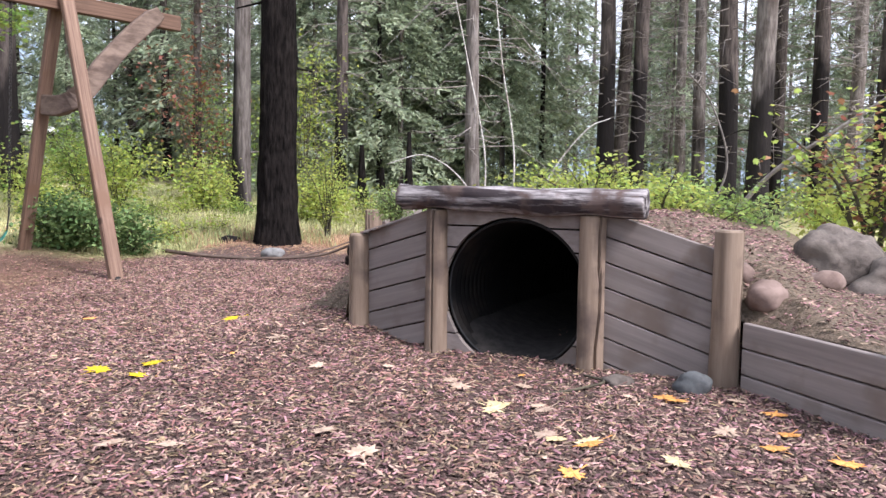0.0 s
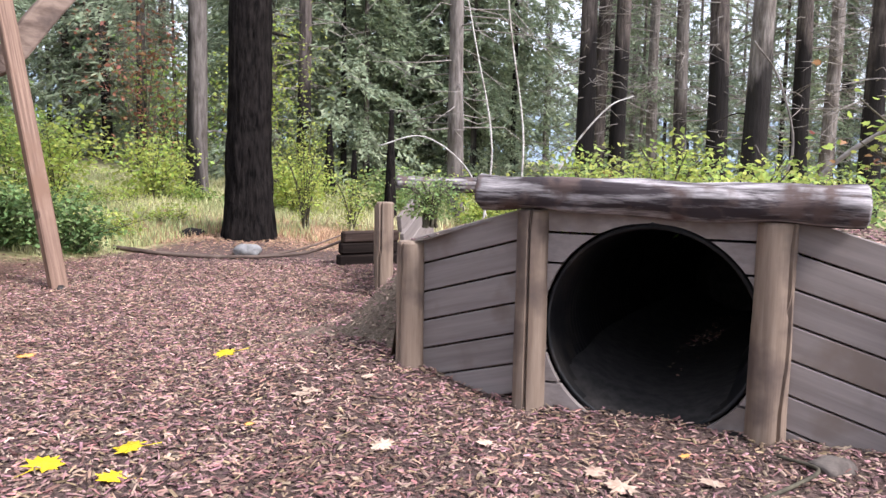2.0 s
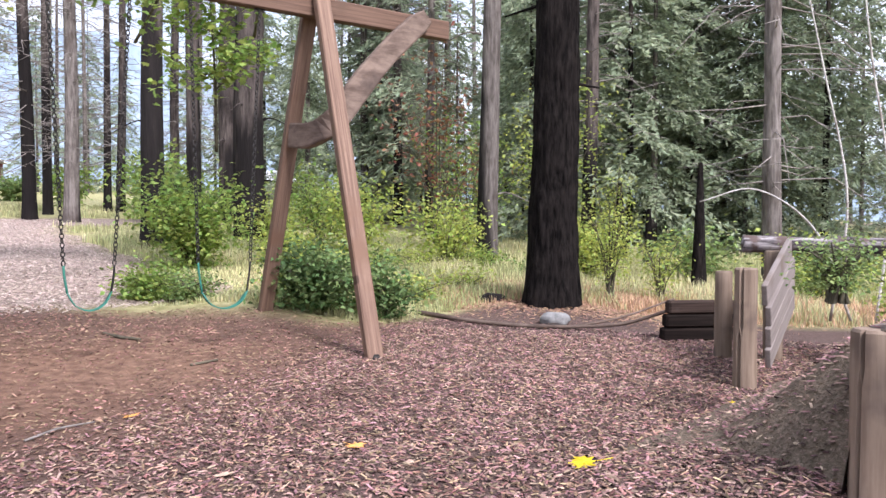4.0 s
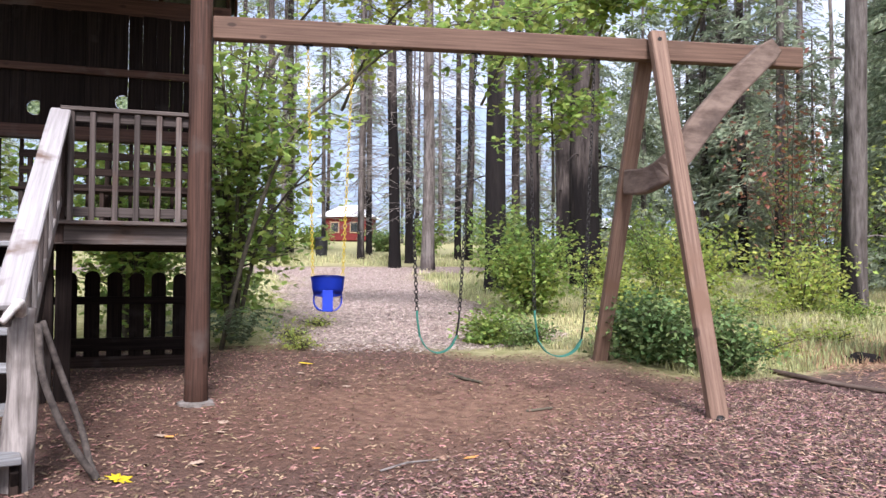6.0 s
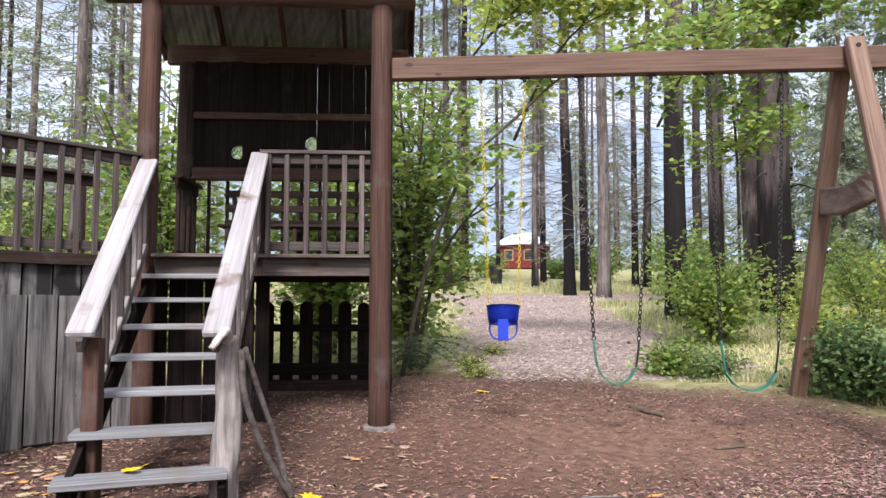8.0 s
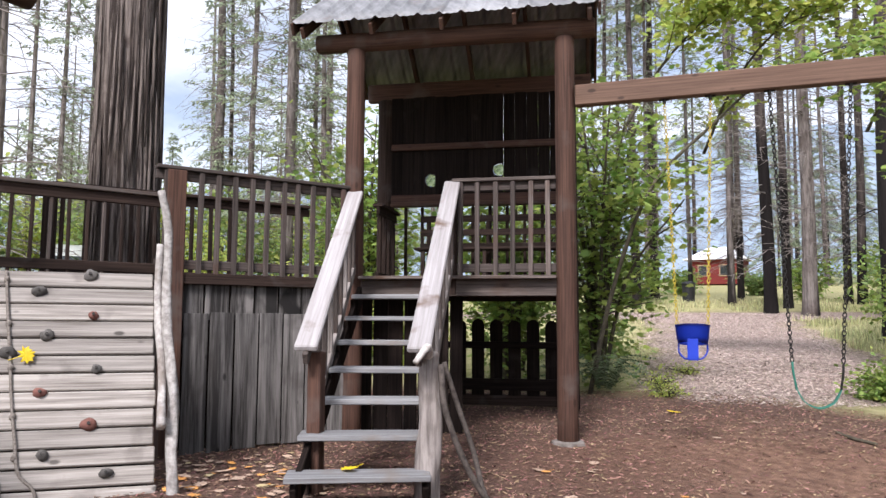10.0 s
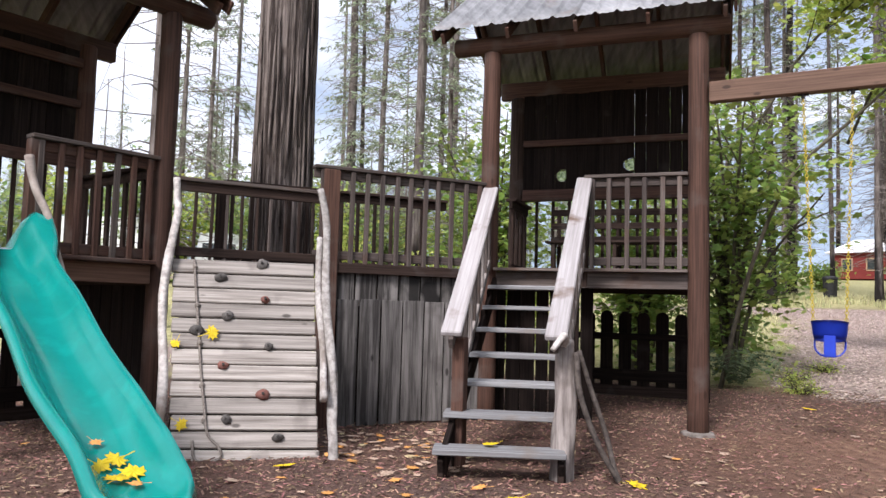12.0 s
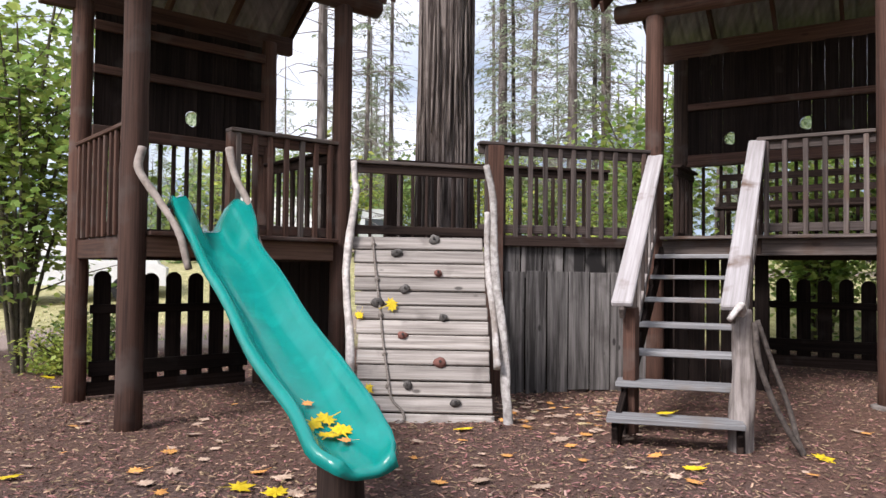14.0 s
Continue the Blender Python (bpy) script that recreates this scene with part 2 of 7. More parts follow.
M_ROCK = material("lichen_grey_boulder", (0.07, 0.057, 0.05), (0.2, 0.165, 0.142), (7, 7, 7), spots=(0.14, 0.118, 0.1), rough=0.95, bump=0.9, bump_distance=0.02, vary=0.15)
M_ROCKRED = material("pinkish_brown_stone", (0.13, 0.088, 0.074), (0.23, 0.165, 0.14), (7, 7, 7), rough=0.95, bump=0.4, vary=0.15)
M_SLATE = material("blue_grey_stone", (0.045, 0.047, 0.05), (0.1, 0.104, 0.106), (9, 9, 9), rough=0.85, bump=0.3, vary=0.1)
M_PALESTONE = material("pale_grey_stone", (0.13, 0.127, 0.123), (0.25, 0.244, 0.238), (9, 9, 9), rough=0.9, bump=0.3, vary=0.05)
M_GLASS = material("bottle_glass_disc", (0.16, 0.25, 0.07), (0.78, 0.82, 0.55), (30, 30, 30), rough=0.08, bump=0.9, vary=0.05, translucent=0.0, bump_distance=0.006, low=0.4, high=0.6)
g_p = M_GLASS.node_tree.nodes["Principled BSDF"]
g_p.inputs["Transmission Weight"].default_value, g_p.inputs["IOR"].default_value = 0.92, 1.3
M_CONCRETE = material("concrete_footing", (0.13, 0.115, 0.1), (0.24, 0.21, 0.19), (14, 14, 14), rough=0.95, bump=0.4, vary=0)
M_BARKBURNT = material("charred_bark", (0.0035, 0.003, 0.003), (0.022, 0.018, 0.0165), (20, 20, 4.5), spots=(0.034, 0.027, 0.024), spot_scale=2.5, spot_range=(0.58, 0.85), rough=0.95, bump=1.0, bump_distance=0.05, vary=0.1, spec=0.05)
M_BARKGREY = material("grey_fir_bark", (0.075, 0.062, 0.056), (0.23, 0.2, 0.185), (12, 12, 1.8), spots=(0.06, 0.045, 0.038), spot_scale=1.2, spot_range=(0.5, 0.75), rough=0.95, bump=1.0, bump_distance=0.05, vary=0.22, spec=0.1, scorch=1.5)
M_BARKDARK = material("dark_fir_bark", (0.035, 0.028, 0.026), (0.135, 0.11, 0.1), (12, 12, 1.6), spots=(0.02, 0.016, 0.015), spot_scale=0.8, spot_range=(0.5, 0.75), rough=0.95, bump=1.0, bump_distance=0.05, vary=0.22, spec=0.1, scorch=4.5)
M_BARKCEDAR = material("cedar_bark", (0.045, 0.035, 0.031), (0.24, 0.2, 0.178), (19, 19, 0.7), spots=(0.10, 0.078, 0.068), rough=0.95, bump=1.0, bump_distance=0.05, vary=0.1, spec=0.1, low=0.44, high=0.57)
M_TWIG = material("grey_twig", (0.115, 0.098, 0.088), (0.28, 0.245, 0.225), (10, 10, 10), rough=0.95, bump=0, vary=0.2)
M_STEM = material("mossy_maple_stem", (0.05, 0.042, 0.03), (0.12, 0.105, 0.072), (10, 10, 10), rough=0.95, bump=0.3, vary=0.2)
M_NEEDLE = material("fir_needles", (0.23, 0.275, 0.185), (0.38, 0.435, 0.3), (1.5, 1.5, 1.5), rough=0.8, bump=0, vary=0.45, island=True, translucent=0.5)
M_MAPLE = material("maple_leaves", (0.19, 0.275, 0.066), (0.36, 0.465, 0.13), (1.5, 1.5, 1.5), rough=0.55, bump=0, vary=0.5, island=True, translucent=0.55)
M_SHRUB = material("shrub_leaves", (0.165, 0.24, 0.085), (0.31, 0.4, 0.15), (2, 2, 2), rough=0.6, bump=0, vary=0.5, island=True, translucent=0.5)
M_DENSE = material("dark_shrub_leaves", (0.085, 0.145, 0.05), (0.2, 0.285, 0.105), (2, 2, 2), rough=0.55, bump=0, vary=0.5, island=True, translucent=0.4)
M_LIME = material("lime_shrub_leaves", (0.3, 0.375, 0.075), (0.5, 0.56, 0.16), (2, 2, 2), rough=0.55, bump=0, vary=0.45, island=True, translucent=0.55)
M_RUST = material("rust_red_leaves", (0.24, 0.1, 0.06), (0.36, 0.18, 0.11), (2, 2, 2), rough=0.6, bump=0, vary=0.4, island=True, translucent=0.4)
M_FERN = material("grey_green_fern", (0.085, 0.125, 0.065), (0.18, 0.22, 0.125), (2, 2, 2), rough=0.7, bump=0, vary=0.35, island=True, translucent=0.3)
M_GRASS = material("meadow_grass", (0.38, 0.41, 0.19), (0.7, 0.65, 0.4), (0.35, 0.35, 0.35), rough=0.8, bump=0, vary=0.45, island=True, translucent=0.5)
M_STRAW = material("dry_straw_grass", (0.44, 0.27, 0.16), (0.62, 0.45, 0.3), (0.6, 0.6, 0.6), rough=0.85, bump=0, vary=0.35, island=True, translucent=0.35)
M_LEAFY = material("yellow_fallen_leaf", (0.66, 0.46, 0.015), (0.80, 0.62, 0.03), (30, 30, 30), rough=0.6, bump=0.1, vary=0.15, translucent=0.25)
M_LEAFP = material("pale_yellow_fallen_leaf", (0.42, 0.32, 0.16), (0.6, 0.49, 0.29), (30, 30, 30), rough=0.7, bump=0.1, vary=0.15)
M_LEAFO = material("orange_fallen_leaf", (0.50, 0.20, 0.05), (0.62, 0.33, 0.10), (30, 30, 30), rough=0.7, bump=0.1, vary=0.2)
M_LEAFT = material("tan_fallen_leaf", (0.34, 0.235, 0.165), (0.52, 0.385, 0.295), (30, 30, 30), rough=0.8, bump=0.1, vary=0.25)
M_CHIP = material("bark_chips", (0.075, 0.041, 0.034), (0.35, 0.225, 0.19), (9, 9, 9), rough=0.9, bump=0, vary=0.8, island=True, spots=(0.085, 0.045, 0.036), spot_scale=0.75, spot_range=(0.56, 0.72))
M_RED = material("red_cabin_boards", (0.13, 0.018, 0.016), (0.2, 0.032, 0.028), (2, 2, 20), rough=0.8, bump=0.2, vary=0.05)
M_CABROOF = material("white_metal_roof", (0.60, 0.60, 0.62), (0.74, 0.74, 0.76), (3, 3, 3), rough=0.5, bump=0.1, vary=0)
M_TAN = material("tan_window_frame", (0.3, 0.2, 0.12), (0.42, 0.3, 0.19), (6, 6, 6), rough=0.7, bump=0, vary=0)
M_WHITE = material("white_panel_paint", (0.68, 0.68, 0.68), (0.80, 0.80, 0.80), (3, 3, 3), rough=0.6, bump=0, vary=0.03)
M_CAR = material("pale_car_paint", (0.42, 0.44, 0.42), (0.50, 0.52, 0.50), (3, 3, 3), rough=0.3, bump=0, vary=0.03, spec=0.5)
M_CARGLASS = material("dark_car_glass", (0.02, 0.023, 0.023), (0.035, 0.04, 0.04), (3, 3, 3), rough=0.08, bump=0, vary=0, spec=0.6)
M_TYRE = material("black_tyre_rubber", (0.015, 0.015, 0.015), (0.03, 0.03, 0.03), (9, 9, 9), rough=0.9, bump=0, vary=0)
M_BLACK = material("black_bin_plastic", (0.012, 0.012, 0.013), (0.03, 0.03, 0.032), (9, 9, 9), rough=0.6, bump=0, vary=0)
# Distant air haze is mixed into the hills' pale blue base colour.
M_HILL = material("haze_tinted_hill", (0.16, 0.21, 0.27), (0.26, 0.32, 0.39), (0.12, 0.12, 0.05), rough=1.0, bump=0, vary=0)


def ground_material():
    m = material("mulch_ground", (0.028, 0.0155, 0.013), (0.155, 0.1, 0.084), (38, 38, 38), detail=8, rough=0.95, bump=1.0, bump_distance=0.03, vary=0, spots=(0.22, 0.147, 0.125), spot_scale=55, spot_range=(0.56, 0.70))
    n, l = m.node_tree.nodes, m.node_tree.links
    p = n["Principled BSDF"]
    base = p.inputs["Base Color"].links[0].from_socket
    at = n.new("ShaderNodeAttribute")
    at.attribute_name = "cover"
    sep = n.new("ShaderNodeSeparateColor")
    l.new(at.outputs["Color"], sep.inputs["Color"])
    tc = n.new("ShaderNodeTexCoord")

    def layer(base, colour_a, colour_b, scale, mask):
        nz = n.new("ShaderNodeTexNoise")
        nz.inputs["Scale"].default_value, nz.inputs["Detail"].default_value = scale, 8
        l.new(tc.outputs["Object"], nz.inputs["Vector"])
        rp = n.new("ShaderNodeValToRGB")
        rp.color_ramp.elements[0].position, rp.color_ramp.elements[1].position = 0.35, 0.68
        rp.color_ramp.elements[0].color, rp.color_ramp.elements[1].color = rgb(colour_a), rgb(colour_b)
        l.new(nz.outputs["Fac"], rp.inputs["Fac"])
        mx = n.new("ShaderNodeMix")
        mx.data_type = "RGBA"
        l.new(mask, mx.inputs["Factor"])
        l.new(base, mx.inputs["A"])
        l.new(rp.outputs["Color"], mx.inputs["B"])
        return mx.outputs["Result"]

    c = layer(base, (0.078, 0.039, 0.026), (0.175, 0.092, 0.062), 14, sep.outputs["Red"])      # trodden earth before the towers
    c = layer(c, (0.14, 0.075, 0.049), (0.29, 0.168, 0.113), 9, at.outputs["Alpha"])           # paler hollows under the swings
    c = layer(c, (0.21, 0.155, 0.13), (0.44, 0.35, 0.305), 30, sep.outputs["Blue"])             # pale gravel track
    c = layer(c, (0.26, 0.25, 0.1), (0.48, 0.43, 0.23), 6, sep.outputs["Green"])            # grass and litter under the trees
    l.new(c, p.inputs["Base Color"])
    return m


M_GROUND = ground_material()


# ---- builders ----
def thing(name, label, category, at=(0, 0, 0), group="", kind=""):
    ob = new(name)
    ob.empty_display_size = 0.1
    ob.matrix_basis = Matrix.Translation(at)
    return tagged(ob, label, category, group, kind)


def world_of(ob):
    m = ob.matrix_basis.copy()
    while ob.parent:
        ob = ob.parent
        m = ob.matrix_basis @ m
    return m


def part(name, bm, mat, parent=None, label="", m=None, smooth=False):
    """Links a bmesh as one mesh object; m is its pose in the world."""
    me = bpy.data.meshes.new(name)
    if smooth:
        for f in bm.faces:
            f.smooth = True
    bm.to_mesh(me)
    bm.free()
    return part_mesh(name, me, mat, parent, label, m)


def part_mesh(name, me, mat, parent=None, label="", m=None):
    if mat and not me.materials:
        me.materials.append(mat)
    ob = new(name, me)
    m = m or Matrix()
    if parent:
        ob.parent = parent
        ob.matrix_basis = world_of(parent).inverted() @ m
    else:
        ob.matrix_basis = m
    if label:
        ob["label"] = label
    return ob


def mesh_from(name, verts, faces, smooth=False):
    me = bpy.data.meshes.new(name)
    me.from_pydata([tuple(v) for v in verts], [], faces)
    if smooth:
        me.polygons.foreach_set("use_smooth", [True] * len(me.polygons))
    me.update()
    return me


def add_box(bm, lx, ly, lz, m=None, c=0.006):
    """A box with chamfered edges, centred on m."""
    m = m or Matrix()
    hx, hy, hz = lx / 2, ly / 2, lz / 2
    c = min(c, hx * 0.45, hy * 0.45, hz * 0.45)
    idx = {}
    for sx_ in (-1, 1):
        for sy_ in (-1, 1):
            for sz_ in (-1, 1):
                idx[sx_, sy_, sz_] = [bm.verts.new(m @ Vector((sx_ * (hx - (0 if a == 0 else c)), sy_ * (hy - (0 if a == 1 else c)), sz_ * (hz - (0 if a == 2 else c))))) for a in range(3)]
    made = []
    for a in range(3):
        b, d = (a + 1) % 3, (a + 2) % 3
        for s in (-1, 1):
            ring = []
            for sb, sd in ((-1, -1), (1, -1), (1, 1), (-1, 1)):
                k = [0, 0, 0]
                k[a], k[b], k[d] = s, sb, sd
                ring.append(idx[tuple(k)][a])
            made.append(bm.faces.new(ring if s > 0 else ring[::-1]))
        for sb in (-1, 1):
            for sd in (-1, 1):
                k0, k1 = [0, 0, 0], [0, 0, 0]
                k0[a], k0[b], k0[d] = -1, sb, sd
                k1[a], k1[b], k1[d] = 1, sb, sd
                q = [idx[tuple(k0)][b], idx[tuple(k1)][b], idx[tuple(k1)][d], idx[tuple(k0)][d]]
                made.append(bm.faces.new(q if sb * sd > 0 else q[::-1]))
    for k, v in idx.items():
        made.append(bm.faces.new(v if k[0] * k[1] * k[2] > 0 else v[::-1]))
    return made


def along(p, q, up=(0, 0, 1)):
    """A pose at the middle of p and q: x from p to q, z towards up."""
    p, q, up = Vector(p), Vector(q), Vector(up)
    x = (q - p).normalized()
    z = (up - x * up.dot(x))
    if z.length < 1e-4:
        z = Vector((1, 0, 0)) - x * x.x
    z.normalize()
    y = z.cross(x)
    m = Matrix((x, y, z)).transposed().to_4x4()
    m.translation = (p + q) / 2
    return m


def board(name, p, q, width, thick, mat, parent, up=(0, 0, 1), label="", c=0.006):
    """A timber from p to q; its width lies along up."""
    bm = bmesh.new()
    add_box(bm, (Vector(q) - Vector(p)).length, thick, width, None, c)
    return part(name, bm, mat, parent, label, along(p, q, up))


def tube(bm, pts, radii, segs=10, rough=0.0, seed=0, caps=True, flat=1.0):
    """A tapered limb through pts."""
    pts = [Vector(p) for p in pts]
    rings = []
    ref = Vector((0.3, 0.2, 1))
    for i, p in enumerate(pts):
        t = (pts[min(i + 1, len(pts) - 1)] - pts[max(i - 1, 0)]).normalized()
        if abs(t.dot(ref.normalized())) > 0.95:
            ref = Vector((1, 0.1, 0))
        a = (ref - t * ref.dot(t)).normalized()
        b = t.cross(a)
        ref = a
        ring = []
        for k in range(segs):
            w = 2 * math.pi * k / segs
            d = a * math.cos(w) + b * math.sin(w) * flat
            r = radii[i] * (1 + (rough * noise.noise(p * 3.1 + d * 1.7 + Vector((seed, seed * 1.3, 0))) if rough else 0))
            ring.append(bm.verts.new(p + d * r))
        rings.append(ring)
    for r0, r1 in zip(rings, rings[1:]):
        for k in range(segs):
            bm.faces.new((r0[k], r0[(k + 1) % segs], r1[(k + 1) % segs], r1[k]))
    if caps:
        bm.faces.new(rings[0][::-1])
        bm.faces.new(rings[-1])
    return rings


def log(name, p, q, r0, r1, mat, parent, label="", rough=0.12, segs=16, rings=9, seed=None, bow=0.0, crack=None):
    """A round timber from p to q, its grain along its length."""
    p, q = Vector(p), Vector(q)
    n = (q - p).length
    seed = random.random() * 40 if seed is None else seed
    bm = bmesh.new()
    pts, rad = [], []
    for i in range(rings):
        f = i / (rings - 1)
        pts.append(((f - 0.5) * n, bow * math.sin(f * math.pi), 0))
        rad.append(r0 + (r1 - r0) * f)
    pts = [(-n / 2, 0, 0)] + [(-n / 2 + 0.012, 0, 0)] + pts[1:-1] + [(n / 2 - 0.012, 0, 0), (n / 2, 0, 0)]
    rad = [r0 * 0.88] + [r0] + rad[1:-1] + [r1, r1 * 0.88]
    loops = tube(bm, pts, rad, segs, rough, seed)
    m = along(p, q, (0.2, 0.9, 0.1))
    if crack:
        # a drying check: the vertex line that faces that way is sunk
        inv = m.to_3x3().inverted()
        for i, ring in enumerate(loops[1:]):
            w = inv @ Vector((math.cos(crack + 0.02 * i), math.sin(crack + 0.02 * i), 0))
            v = max(ring, key=lambda v: v.co.y * w.y + v.co.z * w.z)
            v.co.y, v.co.z = v.co.y * 0.72, v.co.z * 0.72
    return part(name, bm, mat, parent, label, m, smooth=not crack)


def smooth_path(pts, n):
    """n points on a Catmull-Rom curve through pts."""
    pts = [Vector(p) for p in pts]
    ext = [2 * pts[0] - pts[1]] + pts + [2 * pts[-1] - pts[-2]]
    out = []
    for i in range(n):
        f = i / (n - 1) * (len(pts) - 1)
        k = min(int(f), len(pts) - 2)
        u = f - k
        a, b, c, d = ext[k:k + 4]
        out.append(0.5 * (2 * b + (c - a) * u + (2 * a - 5 * b + 4 * c - d) * u * u + (3 * b - a - 3 * c + d) * u ** 3))
    return out


def limb(name, pts, r0, r1, mat, parent, label="", n=16, segs=10, rough=0.25, flat=1.0):
    bm = bmesh.new()
    path = smooth_path(pts, n)
    tube(bm, path, [r0 + (r1 - r0) * i / (n - 1) for i in range(n)], segs, rough, random.random() * 30, flat=flat)
    return part(name, bm, mat, parent, label, smooth=True)


def blob(name, at, size, mat, parent=None, label="", sub=3, rough=0.35, freq=1.3, seed=0, flat_base=False):
    bm = bmesh.new()
    bmesh.ops.create_icosphere(bm, subdivisions=sub, radius=1)
    for v in bm.verts:
        d = 1 + rough * noise.noise(v.co * freq + Vector((seed, 3 * seed, 0))) + rough * 0.35 * noise.noise(v.co * freq * 3 + Vector((seed, 0, seed)))
        v.co = Vector((v.co.x * size[0], v.co.y * size[1], v.co.z * size[2])) * d
    return part(name, bm, mat, parent, label, Matrix.Translation(at), smooth=True)


def lerp(a, b, f):
    return Vector(a) + (Vector(b) - Vector(a)) * f


# ---- terrain ----
T_MID, T_AXIS, T_SIDE = Vector((0.557, 5.82)), Vector((0.427, 0.904)), Vector((0.904, -0.427))


def smoothstep(a, b, x):
    u = max(0.0, min(1.0, (x - a) / (b - a)))
    return u * u * (3 - 2 * u)


def height(x, y):
    d = (x + 8) * -0.8 + (y - 7) * 0.6
    h = 0.067 * (math.log1p(math.exp(min(d, 60))) if d < 40 else d)
    h += 0.22 * math.exp(-((x + 6.4) ** 2 + (y - 11.4) ** 2) / 1.6) + 0.16 * math.exp(-((x + 3.2) ** 2 + (y - 13.6) ** 2) / 1.5)
    u, v = (Vector((x, y)) - T_MID).dot(T_AXIS), (Vector((x, y)) - T_MID).dot(T_SIDE)
    h += 0.18 * math.exp(-((u - 0.5) ** 2) / 1.4 - ((v + 1.75) ** 2) / 0.35) - 0.045 * math.exp(-(u + 0.1) ** 2 / 0.5 - v * v / 0.9) + 0.04 * math.exp(-((u - 0.0) ** 2) / 0.03 - v * v / 0.28)
    h += 1.0 * smoothstep(-15, -30, x) * smoothstep(9, 2, y)
    h += 0.03 * noise.noise(Vector((x * 0.35, y * 0.35, 0))) + 0.014 * noise.noise(Vector((x * 1.6, y * 1.6, 4)))
    return h - 0.045 * math.exp(-((x + 6.0) ** 2 + (y - 8.2) ** 2) / 1.2)


def on_ground(x, y, dz=0.0):
    return Vector((x, y, height(x, y) + dz))


def track_mask(x, y):
    """The pale chip track that runs past the swings to the road."""
    d = (x + 8) * -0.8 + (y - 7) * 0.6
    e = (x + 8) * 0.6 + (y - 7) * 0.8
    centre = 2.6 - 0.03 * d
    a = smoothstep(2.2, 3.6, d) * (1 - smoothstep(19.5, 21.5, d)) * (1 - smoothstep(1.5, 2.5, abs(e - centre) + 0.5 * noise.noise(Vector((x * 0.7, y * 0.7, 9)))))
    road = 1 - smoothstep(1.6, 2.6, abs(d - 21 - 0.04 * e))
    lane = smoothstep(0, 1.5, -y + 1.5) * (1 - smoothstep(1.6, 2.6, abs(x + 15.5 + 0.3 * y)))
    return max(a, road, lane)


def yard_mask(x, y):
    """1 inside the mulched play yard, 0 in the meadow and under the trees."""
    n1 = 0.6 * noise.noise(Vector((x * 0.5, y * 0.5, 2)))
    a = smoothstep(0.0, 1.0, 11.3 + 2.7 * smoothstep(-5.4, -3.6, x) + 0.5 * n1 - y)
    d = (x + 8) * -0.8 + (y - 7) * 0.6
    b = smoothstep(0, 1.5, 4.0 + n1 - d)
    c = smoothstep(0, 1.0, y + 6 + n1) * smoothstep(0, 1.5, x + 14 + n1) * smoothstep(0, 1.0, 6.5 + n1 - x)
    return a * b * c * (1 - smoothstep(3.0, 4.4, x + n1) * smoothstep(6.5, 8.2, y + n1))


def dirt_mask(x, y):
    """Fine trodden earth under the swings and before the towers."""
    worn = math.exp(-((x + 6.3) ** 2) / 3.2 - ((y - 8.0) ** 2) / 2.6) + 0.7 * math.exp(-((x + 6.6) ** 2) / 5 - ((y - 6.2) ** 2) / 3)
    broad = 0.66 * smoothstep(-3.2, -5.4, x + 0.9 * noise.noise(Vector((x * 0.5, y * 0.5, 6)))) * (0.75 + 0.5 * noise.noise(Vector((x * 0.9, y * 0.9, 3))))
    return max(0.0, min(0.88, max(worn, broad)))


def worn_mask(x, y):
    """Bare, paler hollows scuffed out under the swings."""
    p = noise.noise(Vector((x * 1.1, y * 1.1, 8)))
    return max(0.0, min(0.9, (1.0 + 0.5 * p) * math.exp(-((x + 6.2) ** 2) / 3.4 - ((y - 8.3) ** 2) / 2.6)))


def mouth_shade_mask(x, y):
    """The hollow before the tunnel, thinned of chips so darker ground paints its shade."""
    u, v = (Vector((x, y)) - T_MID).dot(T_AXIS), (Vector((x, y)) - T_MID).dot(T_SIDE)
    return math.exp(-((u + 0.4) ** 2) / 0.22 - (v * v) / 0.5)


def build_ground():

    def axis(lo, hi, fine_lo, fine_hi, fine):
        out, x, step = [], fine_lo, fine
        while x < fine_hi:
            out.append(x)
            x += fine
        step = fine
        while x < hi:
            out.append(x)
            step *= 1.22
            x += step
        x, step = fine_lo - fine, fine
        while x > lo:
            out.append(x)
            step *= 1.22
            x -= step
        return sorted(out)
    xs, ys = axis(-1500, 1500, -15, 6, 0.14), axis(-1500, 1500, -4, 16, 0.14)
    verts, faces, cover = [], [], []
    for y in ys:
        for x in xs:
            hh = height(max(-90, min(60, x)), max(-60, min(100, y)))
            verts.append((x, y, hh))
            yd, tr = yard_mask(x, y), track_mask(x, y)
            cover.append((dirt_mask(x, y), max(0.0, 1 - yd) * (1 - tr), tr * 0.85, worn_mask(x, y)))
    w = len(xs)
    for j in range(len(ys) - 1):
        for i in range(w - 1):
            faces.append((j * w + i, j * w + i + 1, (j + 1) * w + i + 1, (j + 1) * w + i))
    me = mesh_from("ground", verts, faces, True)
    ca = me.color_attributes.new("cover", "FLOAT_COLOR", "POINT")
    ca.data.foreach_set("color", np.array(cover, dtype=np.float32).ravel())
    ob = part_mesh("ground", me, M_GROUND)
    tagged(ob, "reddish brown bark mulch play yard running out into grassy woodland floor", "ground", kind="structure")


build_ground()


# ---- things: the stair tower ----
DECK = 1.72
FL, FR, RL, RR = Vector((-9.02, 4.75)), Vector((-7.90, 6.72)), Vector((-10.72, 5.71)), Vector((-9.60, 7.68))
OUT = Vector((0.869, -0.494))
SIDE = (FR - FL).normalized()


def at(p, z):
    return Vector((p.x, p.y, z))


